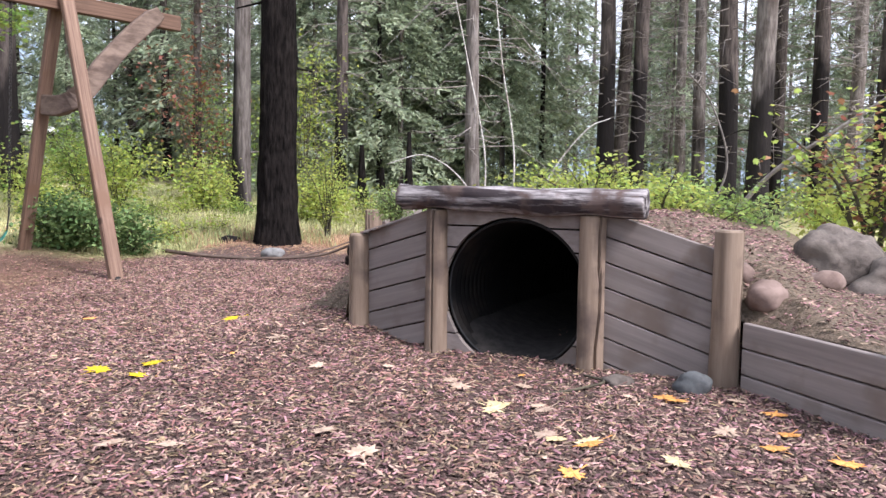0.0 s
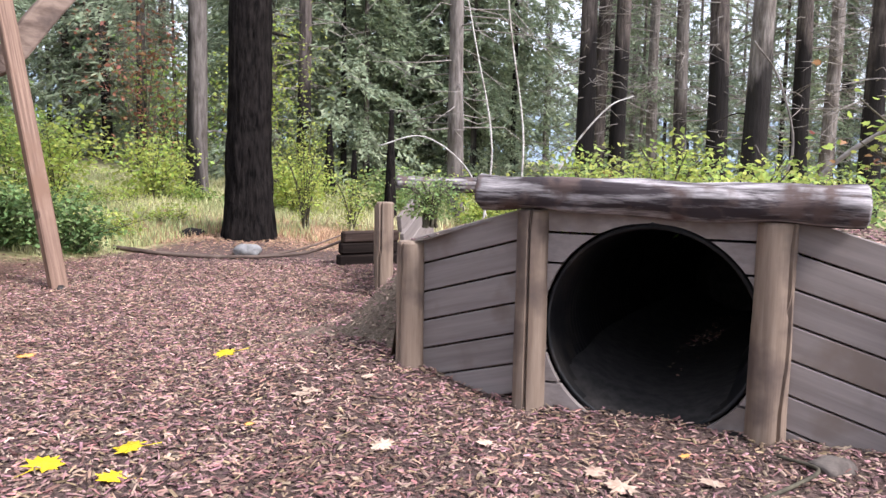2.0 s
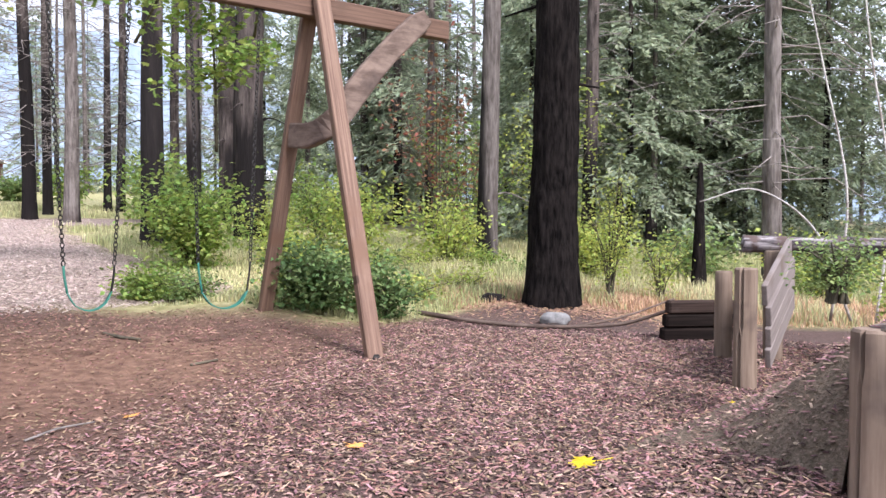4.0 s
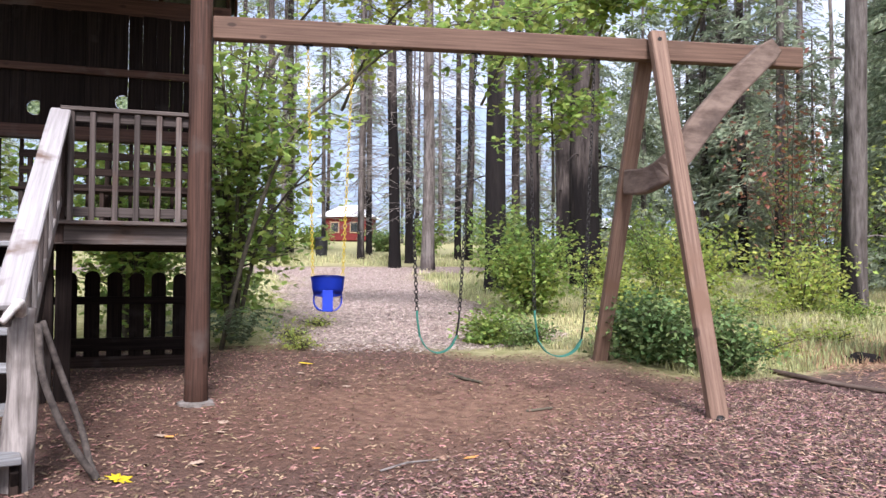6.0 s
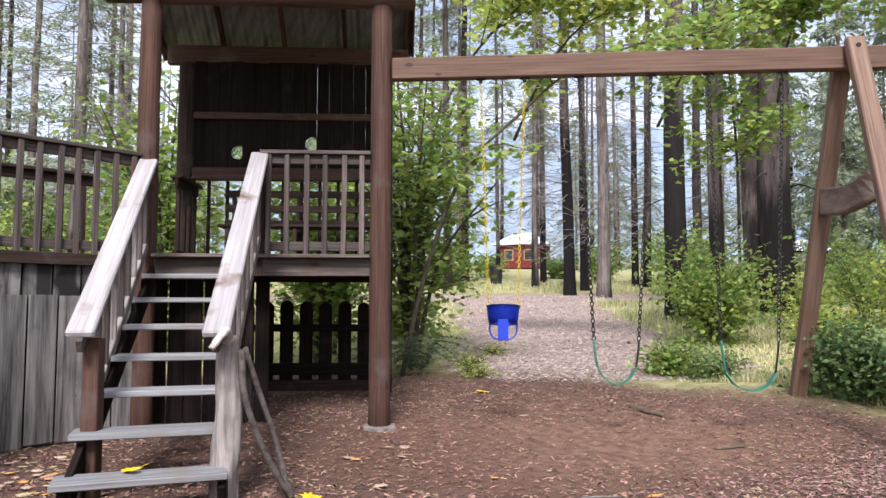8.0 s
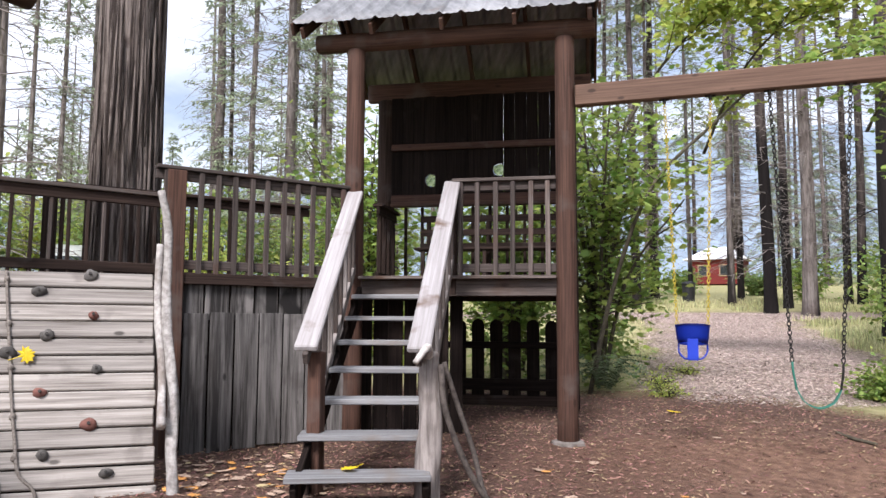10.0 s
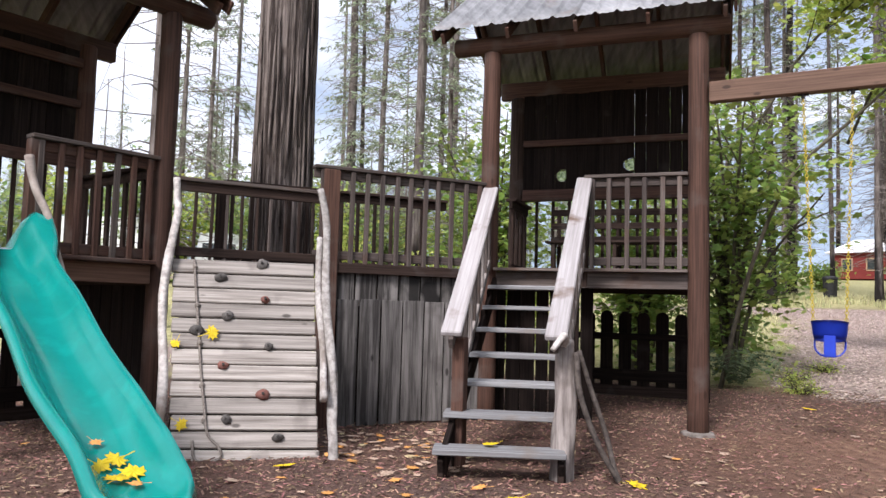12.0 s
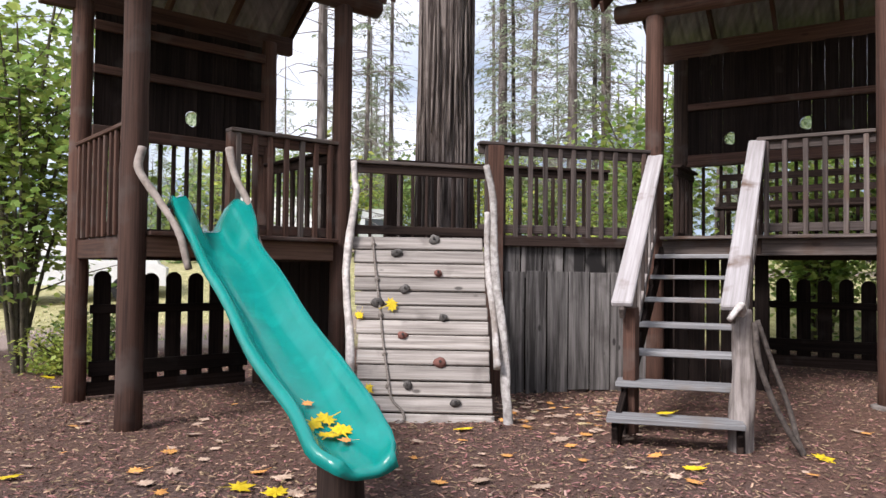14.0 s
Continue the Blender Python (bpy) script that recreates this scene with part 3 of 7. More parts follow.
def roof(parent, fl, fr, rl, rr, z_eave, rise, over_l, over_r, over_f, over_b, name="roof_sheet"):
    """A gable roof of ribbed sheets on rafters, its ridge along the front."""
    side = (fr - fl).normalized()
    back = (rl - fl).normalized()
    depth = (rl - fl).length
    a0 = fl - side * over_l
    width = (fr - fl).length + over_l + over_r
    mid = depth / 2
    slope_run_f, slope_run_b = mid + over_f, mid + over_b
    for run, sign, tag in ((slope_run_f, -1, "front"), (slope_run_b, 1, "back")):
        count = 4
        for k in range(count):
            x0, x1 = width * k / count - 0.02, width * (k + 1) / count + 0.02
            nu, nv = 44, 4
            vs, fs = [], []
            for layer in (0, 1):
                for j in range(nv + 1):
                    for i in range(nu + 1):
                        x = x0 + (x1 - x0) * i / nu
                        f = j / nv
                        rib = (max(0.0, math.cos(x * 2 * math.pi / 0.23)) ** 3) * 0.026 + 0.004 * math.cos(x * 2 * math.pi / 0.077)
                        pos = a0 + side * x + back * (mid + sign * run * (1 - f))
                        z = z_eave + rise * (f if sign < 0 else f * slope_run_b / slope_run_f + (1 - slope_run_b / slope_run_f)) + rib + 0.004 * (k % 2) + (0.004 if layer == 0 else 0)
                        vs.append((pos.x, pos.y, z))
            w = nu + 1
            off = w * (nv + 1)
            for j in range(nv):
                for i in range(nu):
                    q = (j * w + i, j * w + i + 1, (j + 1) * w + i + 1, (j + 1) * w + i)
                    fs.append(q)
                    fs.append(tuple(off + t for t in q[::-1]))
            for i in range(nu):
                fs.append((i, off + i, off + i + 1, i + 1))
            part_mesh(name, mesh_from(name, vs, fs, True), M_ROOF, parent, "weathered galvanised corrugated roof sheet with rust streaks")
        count = 5
        for k in range(count):
            x = width * (0.03 + 0.94 * k / (count - 1))
            p_e = a0 + side * x + back * (mid + sign * (run - 0.05))
            p_r = a0 + side * x + back * mid
            ze = z_eave + (0 if sign < 0 else rise * (1 - slope_run_b / slope_run_f))
            board("rafter", at(p_e, ze - 0.09), at(p_r, z_eave + rise - 0.09), 0.12, 0.045, M_CEDAR, parent)
    ridge0, ridge1 = a0 + back * mid, a0 + side * width + back * mid
    board("ridge_board", at(ridge0, z_eave + rise - 0.12), at(ridge1, z_eave + rise - 0.12), 0.14, 0.05, M_CEDAR, parent)
    for p0, run, sign, ze in ((a0, slope_run_f, -1, z_eave), (a0, slope_run_b, 1, z_eave), (a0 + side * width, slope_run_f, -1, z_eave), (a0 + side * width, slope_run_b, 1, z_eave)):
        ze = z_eave + (0 if sign < 0 else rise * (1 - slope_run_b / slope_run_f))
        board("barge_board", at(p0 + back * (mid + sign * run), ze - 0.06), at(p0 + back * mid, z_eave + rise - 0.06), 0.13, 0.03, M_CEDAR, parent)
    return a0, width


def railing(parent, p, q, z0, z1, count, mat=M_CEDAR, cap=M_DECK, bal=(0.056, 0.04), cap_w=0.14, lower=True, off=Vector((0, 0))):
    """A rail with a flat cap, a lower rail and square balusters from p to q."""
    d = (q - p).normalized()
    nrm = Vector((-d.y, d.x))
    board("cap_rail", at(p, z1 - 0.018), at(q, z1 - 0.018), cap_w, 0.036, cap, parent, up=(nrm.x, nrm.y, 0))
    board("top_rail", at(p, z1 - 0.085), at(q, z1 - 0.085), 0.09, 0.04, mat, parent)
    if lower:
        board("bottom_rail", at(p, z0 + 0.06), at(q, z0 + 0.06), 0.09, 0.04, mat, parent)
    for k in range(count):
        c = p + (q - p) * ((k + 0.5 + random.uniform(-0.06, 0.06)) / count) + off
        lean = random.uniform(-0.008, 0.008)
        b = Vector((c.x + d.x * lean, c.y + d.y * lean))
        board("baluster", at(c, z0 - 0.03), at(b, z1 - 0.04), bal[0], bal[1], mat if random.random() < 0.7 else cap, parent, up=(d.x, d.y, 0))


def plank_wall(parent, p, q, z0, z1, width, mat, holes=(), name="wall_plank", gap=0.006, thick=0.022):
    """Upright boards with thin gaps; a board with a round hole is cut round it."""
    n = max(1, round((q - p).length / width))
    d = (q - p).normalized()
    nrm = Vector((-d.y, d.x))
    w = (q - p).length / n
    for k in range(n):
        g = gap * random.choice((0.03, 0.03, 0.25, 0.45, 0.7))
        c = p + d * (w * (k + 0.5))
        zt = z1 + random.uniform(-0.01, 0.01)
        hit = [h for h in holes if abs((h[0] - (w * (k + 0.5)))) < w / 2]
        m = Matrix((Vector((0, 0, 1)), Vector((nrm.x, nrm.y, 0)), Vector((d.x, d.y, 0)))).transposed().to_4x4()
        m.translation = at(c + nrm * random.uniform(-0.004, 0.004), (z0 + zt) / 2)
        if not hit:
            bm = bmesh.new()
            add_box(bm, zt - z0, thick, w - g, None, 0.003)
            part(name, bm, mat, parent, "", m)
        else:
            hx, hz, hr = hit[0]
            lx, lz = (zt - z0) / 2, (w - g) / 2
            cx, cz = hz - (z0 + zt) / 2, max(-lz + hr + 0.012, min(lz - hr - 0.012, hx - w * (k + 0.5)))
            seg = 24
            vs, fs = [], []
            for s in (-1, 1):
                for i in range(seg):
                    a = 2 * math.pi * i / seg
                    ca, sa = math.cos(a), math.sin(a)
                    vs.append((cx + hr * ca, s * thick / 2, cz + hr * sa))
                    t = min(((lx - cx) / ca if ca > 1e-6 else (lx + cx) / -ca if ca < -1e-6 else 1e9), ((lz - cz) / sa if sa > 1e-6 else (lz + cz) / -sa if sa < -1e-6 else 1e9))
                    vs.append((cx + t * ca, s * thick / 2, cz + t * sa))
            for i in range(seg):
                j = (i + 1) % seg
                a0, a1, b0, b1 = 2 * i, 2 * i + 1, 2 * j, 2 * j + 1
                o = 2 * seg
                fs += [(a0, b0, b1, a1), (o + a0, o + a1, o + b1, o + b0), (a0, o + a0, o + b0, b0), (a1, b1, o + b1, o + a1)]
            for s in (0, 2 * seg):
                # corner fillers
                for sxn in (-1, 1):
                    for szn in (-1, 1):
                        corner = (sxn * lx, (-1 if s == 0 else 1) * thick / 2, szn * lz)
                        onx = [i for i in range(seg) if abs(abs(vs[s + 2 * i + 1][0]) - lx) < 1e-5 and vs[s + 2 * i + 1][0] * sxn > 0]
                        onz = [i for i in range(seg) if abs(abs(vs[s + 2 * i + 1][2]) - lz) < 1e-5 and vs[s + 2 * i + 1][2] * szn > 0]
                        if onx and onz:
                            ia = min(onx, key=lambda i: abs(vs[s + 2 * i + 1][2] - corner[2]))
                            ib = min(onz, key=lambda i: abs(vs[s + 2 * i + 1][0] - corner[0]))
                            vs.append(corner)
                            fs.append((s + 2 * ia + 1, len(vs) - 1, s + 2 * ib + 1) if ia != ib else (s + 2 * ia + 1, len(vs) - 1, s + 2 * ((ia + 1) % seg) + 1))
            part_mesh(name, mesh_from(name, vs, fs), mat, parent, "", m)
            ring = bmesh.new()
            bmesh.ops.create_icosphere(ring, subdivisions=2, radius=1)
            for v in ring.verts:
                v.co = Vector((v.co.x * hr * 0.97, max(-0.005, min(0.005, v.co.y * 0.02)), v.co.z * hr * 0.97))
            gm = m @ Matrix.Translation((cx, 0, cz))
            part("glass_disc", ring, M_GLASS, parent, "round mottled greenish bottle-glass pane", gm, smooth=True)


def picket_fence(p, q, z0, z1, n, label, tilt=0.0):
    f = thing("picket_fence", label, "fence", at((p + q) / 2, z0), "picket fences under the towers")
    d = (q - p).normalized()
    nrm = Vector((-d.y, d.x))
    sp = (q - p).length / n
    for k in range(n):
        c = p + d * (sp * (k + 0.5))
        w, h, t = sp * 0.68, z1 - z0 + random.uniform(-0.02, 0.02), 0.022
        outline = [(-w / 2, 0), (w / 2, 0)] + [(w / 2 * math.cos(a), h - w / 2 + w / 2 * math.sin(a)) for a in [math.pi * i / 10 for i in range(11)]]
        bm = bmesh.new()
        lo = [bm.verts.new((z, -t / 2, x)) for x, z in outline]
        hi = [bm.verts.new((z, t / 2, x)) for x, z in outline]
        bm.faces.new(lo)
        bm.faces.new(hi[::-1])
        for i in range(len(lo)):
            j = (i + 1) % len(lo)
            bm.faces.new((lo[i], hi[i], hi[j], lo[j]))
        bmesh.ops.recalc_face_normals(bm, faces=bm.faces)
        m = Matrix((Vector((0, 0, 1)), Vector((nrm.x, nrm.y, 0)), Vector((d.x, d.y, 0)))).transposed().to_4x4()
        m.translation = at(c, z0)
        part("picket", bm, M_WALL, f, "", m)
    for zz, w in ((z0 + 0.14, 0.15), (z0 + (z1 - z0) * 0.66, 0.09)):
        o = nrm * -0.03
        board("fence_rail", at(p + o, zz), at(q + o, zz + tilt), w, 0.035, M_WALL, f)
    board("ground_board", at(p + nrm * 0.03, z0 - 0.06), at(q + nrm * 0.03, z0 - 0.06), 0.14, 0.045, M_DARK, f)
    return f


def stair_tower():
    t = thing("play_tower", "dark brown timber play tower with stairs and corrugated roof", "play tower", at((FL + RR) / 2, 0), "play towers")
    for p, r, name in ((FL, 0.105, "post"), (FR, 0.105, "post"), (RL - SIDE * 0.17, 0.115, "post"), (RR, 0.11, "post")):
        z = height(p.x, p.y)
        # the rear pair takes a darker timber colour than the front pair
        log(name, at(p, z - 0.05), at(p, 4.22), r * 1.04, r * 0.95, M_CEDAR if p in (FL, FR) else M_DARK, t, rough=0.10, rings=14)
    # deck boards, joists and fascia
    n = 15
    for k in range(n):
        a = (k + 0.5) / n
        p0, p1 = lerp(FL, RL, a), lerp(FR, RR, a)
        p0, p1 = p0 + SIDE * 0.12, p1 - SIDE * 0.12
        board("deck_board", at(p0, DECK - 0.018), at(p1, DECK - 0.018), 0.125, 0.034, M_DECK, t, up=(OUT.x, OUT.y, 0))
    e0, e1 = FL + SIDE * 0.1, FR - SIDE * 0.1
    board("nosing_board", at(e0 + OUT * 0.075, DECK - 0.018), at(e1 + OUT * 0.075, DECK - 0.018), 0.14, 0.036, M_DECK, t, up=(OUT.x, OUT.y, 0))
    board("fascia", at(e0 + OUT * 0.02, DECK - 0.125), at(e1 + OUT * 0.02, DECK - 0.125), 0.17, 0.045, M_DECK, t)
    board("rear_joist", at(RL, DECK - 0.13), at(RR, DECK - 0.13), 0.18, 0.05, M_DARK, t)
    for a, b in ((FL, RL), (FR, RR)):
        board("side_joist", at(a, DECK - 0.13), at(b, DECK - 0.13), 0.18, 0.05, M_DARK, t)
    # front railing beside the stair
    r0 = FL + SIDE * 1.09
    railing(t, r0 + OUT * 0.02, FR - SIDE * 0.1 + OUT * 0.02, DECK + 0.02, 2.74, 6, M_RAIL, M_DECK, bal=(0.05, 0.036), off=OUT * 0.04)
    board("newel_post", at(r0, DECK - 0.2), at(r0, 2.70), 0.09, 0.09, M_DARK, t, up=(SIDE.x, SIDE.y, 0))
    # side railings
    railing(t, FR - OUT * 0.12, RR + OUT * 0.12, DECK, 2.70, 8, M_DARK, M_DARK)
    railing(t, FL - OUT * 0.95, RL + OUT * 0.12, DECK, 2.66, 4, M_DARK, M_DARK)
    # rear wall, beams
    holes = ((0.60, 3.10, 0.085), (1.40, 3.22, 0.085))
    # the shade under the roof is painted into these near-black planks
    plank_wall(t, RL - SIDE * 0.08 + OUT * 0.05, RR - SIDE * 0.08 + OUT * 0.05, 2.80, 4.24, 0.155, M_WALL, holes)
    for z, w in ((2.84, 0.13), (3.55, 0.085)):
        board("wall_rail", at(RL - SIDE * 0.07 + OUT * 0.09, z), at(RR - SIDE * 0.08 + OUT * 0.09, z), w, 0.045, M_CEDAR, t)
    board("rear_cap_rail", at(RL - SIDE * 0.07 + OUT * 0.08, 2.765), at(RR - SIDE * 0.08 + OUT * 0.08, 2.765), 0.13, 0.035, M_CEDAR, t, up=(OUT.x, OUT.y, 0))
    board("rear_beam", at(RL - SIDE * 0.42, 4.33), at(RR + SIDE * 0.3, 4.33), 0.24, 0.10, M_CEDAR, t)
    log("front_beam", at(FL - SIDE * 0.45, 4.31), at(FR + SIDE * 0.32, 4.31), 0.105, 0.105, M_CEDAR, t, rough=0.06)
    for k in range(10):
        f = (k + 0.5) / 10
        c = lerp(RL, RR, f)
        board("rear_baluster", at(c, DECK), at(c, 2.75), 0.04, 0.04, M_DARK, t, up=(SIDE.x, SIDE.y, 0))
    roof(t, FL, FR, RL, RR, 4.43, 0.92, 0.62, 0.36, 0.34, 0.30)
    tagged(part("concrete_pad", pad_mesh(0.165, 0.03), M_CONCRETE, t, "pale concrete footing", Matrix.Translation(at(FR, height(FR.x, FR.y) + 0.005))), "")
    # slatted bench against the rear rail
    b = thing("slatted_bench", "dark slatted wooden bench standing on the tower deck", "bench", at(lerp(RL, RR, 0.5) + OUT * 0.45, DECK))
    c0, c1 = lerp(RL, RR, 0.16) + OUT * 0.22, lerp(RL, RR, 0.94) + OUT * 0.22
    for z in (2.20, 2.38, 2.56):
        board("back_slat", at(c0, z), at(c1, z), 0.085, 0.025, M_DARK, b)
    for k in range(3):
        o = OUT * (0.1 + 0.12 * k)
        board("seat_slat", at(c0 + o, DECK + 0.42), at(c1 + o, DECK + 0.42), 0.10, 0.03, M_DARK, b, up=(OUT.x, OUT.y, 0))
    for f in (0.06, 0.5, 0.94):
        c = c0 + (c1 - c0) * f
        board("back_leg", at(c - OUT * 0.03, DECK), at(c - OUT * 0.03, 2.60), 0.07, 0.045, M_DARK, b, up=(OUT.x, OUT.y, 0))
        board("front_leg", at(c + OUT * 0.33, DECK), at(c + OUT * 0.33, DECK + 0.40), 0.07, 0.045, M_DARK, b, up=(OUT.x, OUT.y, 0))
    return t


def pad_mesh(r, h):
    bm = bmesh.new()
    tube(bm, [(0, 0, -0.05), (0, 0, h * 0.6), (0, 0, h)], [r, r * 0.97, r * 0.82], 14, 0.3, 3)
    return bm


stair_tower()
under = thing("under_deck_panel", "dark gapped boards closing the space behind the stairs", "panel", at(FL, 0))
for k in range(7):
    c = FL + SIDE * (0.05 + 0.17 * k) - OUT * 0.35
    # colour darkened for the shade below the deck
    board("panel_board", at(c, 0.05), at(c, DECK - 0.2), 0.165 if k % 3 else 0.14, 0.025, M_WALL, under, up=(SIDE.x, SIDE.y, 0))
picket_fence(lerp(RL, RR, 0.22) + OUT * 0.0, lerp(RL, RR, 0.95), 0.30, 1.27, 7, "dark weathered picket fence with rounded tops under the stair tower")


def stairs():
    top_c = FL + SIDE * 0.55
    s = thing("wooden_stairs", "steep open timber stairs with worn grey treads and bleached handrails", "stairs", at(top_c + OUT * 1.6, 0))
    # foot of the flight, from its two lower corners
    foot_l, foot_r = Vector((-6.30, 3.80)), Vector((-6.10, 4.66))
    head_l, head_r = FL + SIDE * 0.12 + OUT * 0.12, FL + SIDE * 1.02 + OUT * 0.12
    n = 7
    for k in range(n):
        f = k / n
        a, b = lerp(foot_l, head_l, f), lerp(foot_r, head_r, f)
        z = 0.235 + (DECK - 0.235) * f
        d = (b - a).normalized()
        nrm = Vector((d.y, -d.x))
        wide = 0.07 if k < 2 else -0.005
        depth = 0.27
        board("tread", at(a - d * wide, z - 0.02), at(b + d * (0.02 if k == 0 else wide), z - 0.02), depth, 0.042, M_TREAD, s, up=(nrm.x, nrm.y, 0), label="worn grey painted tread" if k == 0 else "")
    for side, (fo, he) in enumerate(((foot_l, head_l), (foot_r, head_r))):
        inn = lerp(fo, he, -0.02)
        # stringers and upper blocks: shade beneath the flight is in their colour
        board("stringer", at(inn, 0.06), at(he, DECK - 0.20), 0.20, 0.045, M_WALL, s)
        for k in range(n):
            f = k / n
            c = lerp(fo, he, f)
            z = 0.235 + (DECK - 0.235) * f
            zb = height(c.x, c.y) if k < 2 else z - 0.20
            board("riser_block", at(c, zb - 0.02), at(c, z - 0.045), 0.10, 0.05, M_DARK if k < 2 else M_WALL, s, up=(OUT.x, OUT.y, 0))
    # newel posts and handrails
    nl, nr = Vector((-6.68, 3.99)), Vector((-6.20, 4.70))
    board("newel_post", at(nl, -0.05), at(nl, 1.03), 0.12, 0.10, M_CEDAR, s, up=(OUT.x, OUT.y, 0))
    log("log_newel", at(nr, -0.06), at(nr, 1.05), 0.084, 0.07, M_NEWEL, s, "grey split log newel post", rough=0.6, rings=22)
    hl0, hl1 = at(Vector((-6.52, 3.88)), 1.06), at(FL + OUT * 0.06 + SIDE * 0.03, 2.62)
    hr0, hr1 = at(Vector((-6.05, 4.58)), 1.06), at(FL + SIDE * 1.09 + OUT * 0.05, 2.70)
    for a, b in ((hl0, hl1), (hr0, hr1)):
        d = (b - a).normalized()
        sd = Vector((-d.y, d.x, 0)).normalized()
        board("handrail", a, b, 0.165, 0.05, M_HANDRAIL, s, up=sd, c=0.02, label="bleached flaking handrail board")
        board("under_rail", a + Vector((0, 0, -0.075)), b + Vector((0, 0, -0.075)), 0.09, 0.04, M_DECK, s)
        low_a, low_b = a + Vector((0, 0, -0.78)) + d * 0.25, b + Vector((0, 0, -0.80))
        board("lower_rail", low_a, low_b, 0.10, 0.04, M_NEWEL, s)
        for k in range(9):
            f = 0.10 + 0.86 * k / 8
            pt = lerp(a, b, f)
            board("baluster", pt + Vector((0, 0, -0.84)), pt + Vector((0, 0, -0.05)), 0.042, 0.042, M_DECK if k % 3 else M_NEWEL, s, up=(d.x, d.y, 0))
    limb("branch_stub", [at(nr, 0.98), at(nr + Vector((0.16, -0.06)), 1.08), at(nr + Vector((0.20, -0.16)), 0.98)], 0.035, 0.02, M_BRANCH, s, "pale branch stub")
    g = thing("branch_hoop", "bent grey branch looped from the stair post to the ground", "branch", (-5.95, 5.05, 0))
    limb("hoop", [at(nr + Vector((0.10, 0.06)), 0.96), (-6.04, 4.77, 0.66), (-6.04, 4.92, 0.28), (-6.04, 5.06, 0.05), (-6.05, 5.08, 0.03), (-6.10, 5.06, 0.12), (-6.16, 5.02, 0.36), (-6.18, 4.90, 0.70), at(nr + Vector((0.02, 0.11)), 0.97)], 0.022, 0.018, M_HOOP, g, n=48, segs=8)


stairs()


# ---- things: the bridge between the towers ----
CP = Vector((-8.50, 2.93))
LFL, LFR, LRR, LRL = Vector((-6.58, -0.09)), Vector((-7.92, 1.39)), Vector((-9.11, 0.30)), Vector((-7.77, -1.18))
LOUT, LSIDE = Vector((0.741, 0.672)), Vector((-0.672, 0.741))
LDECK = 1.61


def bridge():
    b = thing("bridge", "timber bridge with dark railings over a skirt of stained boards", "bridge", at(CP, 0))
    d = (FL - CP).normalized()
    back = Vector((-d.y, d.x))
    if back.x > 0:
        back = -back
    board("corner_post", at(CP, -0.05), at(CP, 2.65), 0.17, 0.16, M_CEDAR, b, up=(d.x, d.y, 0))
    z0 = 1.66
    railing(b, CP - d * 0.18, FL - d * 0.08, z0 + 0.05, 2.69, 12, M_RAIL, M_RAIL, bal=(0.05, 0.036), off=-back * 0.04)
    rc, rf = CP + back * 1.15, FL + back * 1.15
    railing(b, rc - d * 0.9, rf, z0, 2.62, 13, M_DARK, M_DARK, bal=(0.042, 0.036))
    board("corner_post", at(rc - d * 0.9, 0), at(rc - d * 0.9, 2.6), 0.12, 0.12, M_DARK, b)
    for k in range(9):
        f = (k + 0.5) / 9
        board("deck_board", at(CP + back * (1.15 * f), z0 - 0.03), at(FL + back * (1.15 * f), z0 - 0.03), 0.12, 0.034, M_DECK, b, up=(back.x, back.y, 0))
    board("deck_edge", at(CP - back * 0.03, z0 - 0.02), at(FL - back * 0.03, z0 - 0.02), 0.11, 0.05, M_DARK, b)
    # added unseen sheet: makes the gaps between the skirt boards read as shade
    board("skirt_backing", at(CP + d * 0.05 + back * 0.06, 0.82), at(FL - d * 0.05 + back * 0.06, 0.82), 1.55, 0.02, M_WALL, b, label="added dark sheet that shades the gaps of the skirt")
    # skirt: a short upper row of boards over a long lower row
    length = (FL - CP).length
    n = 7
    for k in range(n):
        c = CP + d * (0.11 + (length - 0.15) * (k + 0.5) / n)
        w = (length - 0.15) / n - random.choice((0.012, 0.016, 0.022))
        z_lo = random.uniform(-0.02, 0.05)
        board("skirt_board", at(c, z_lo), at(c, 1.32 + random.uniform(-0.01, 0.01)), w, 0.025, M_SKIRT, b, up=(d.x, d.y, 0), c=0.003)
        c2 = CP + d * (0.11 + (length - 0.15) * (k + 0.3) / n) - back * 0.012
        board("skirt_board", at(c2 + back * 0.03, 1.25), at(c2 + back * 0.03, 1.62), w, 0.025, M_STREAK, b, up=(d.x, d.y, 0), c=0.003)
    # railing over the climbing wall, set back
    railing(b, LFR + LSIDE * 0.10, CP - d * 0.1, 1.66, 2.42, 10, M_DARK, M_DECK, bal=(0.03, 0.03), cap_w=0.10)
    return b


bridge()


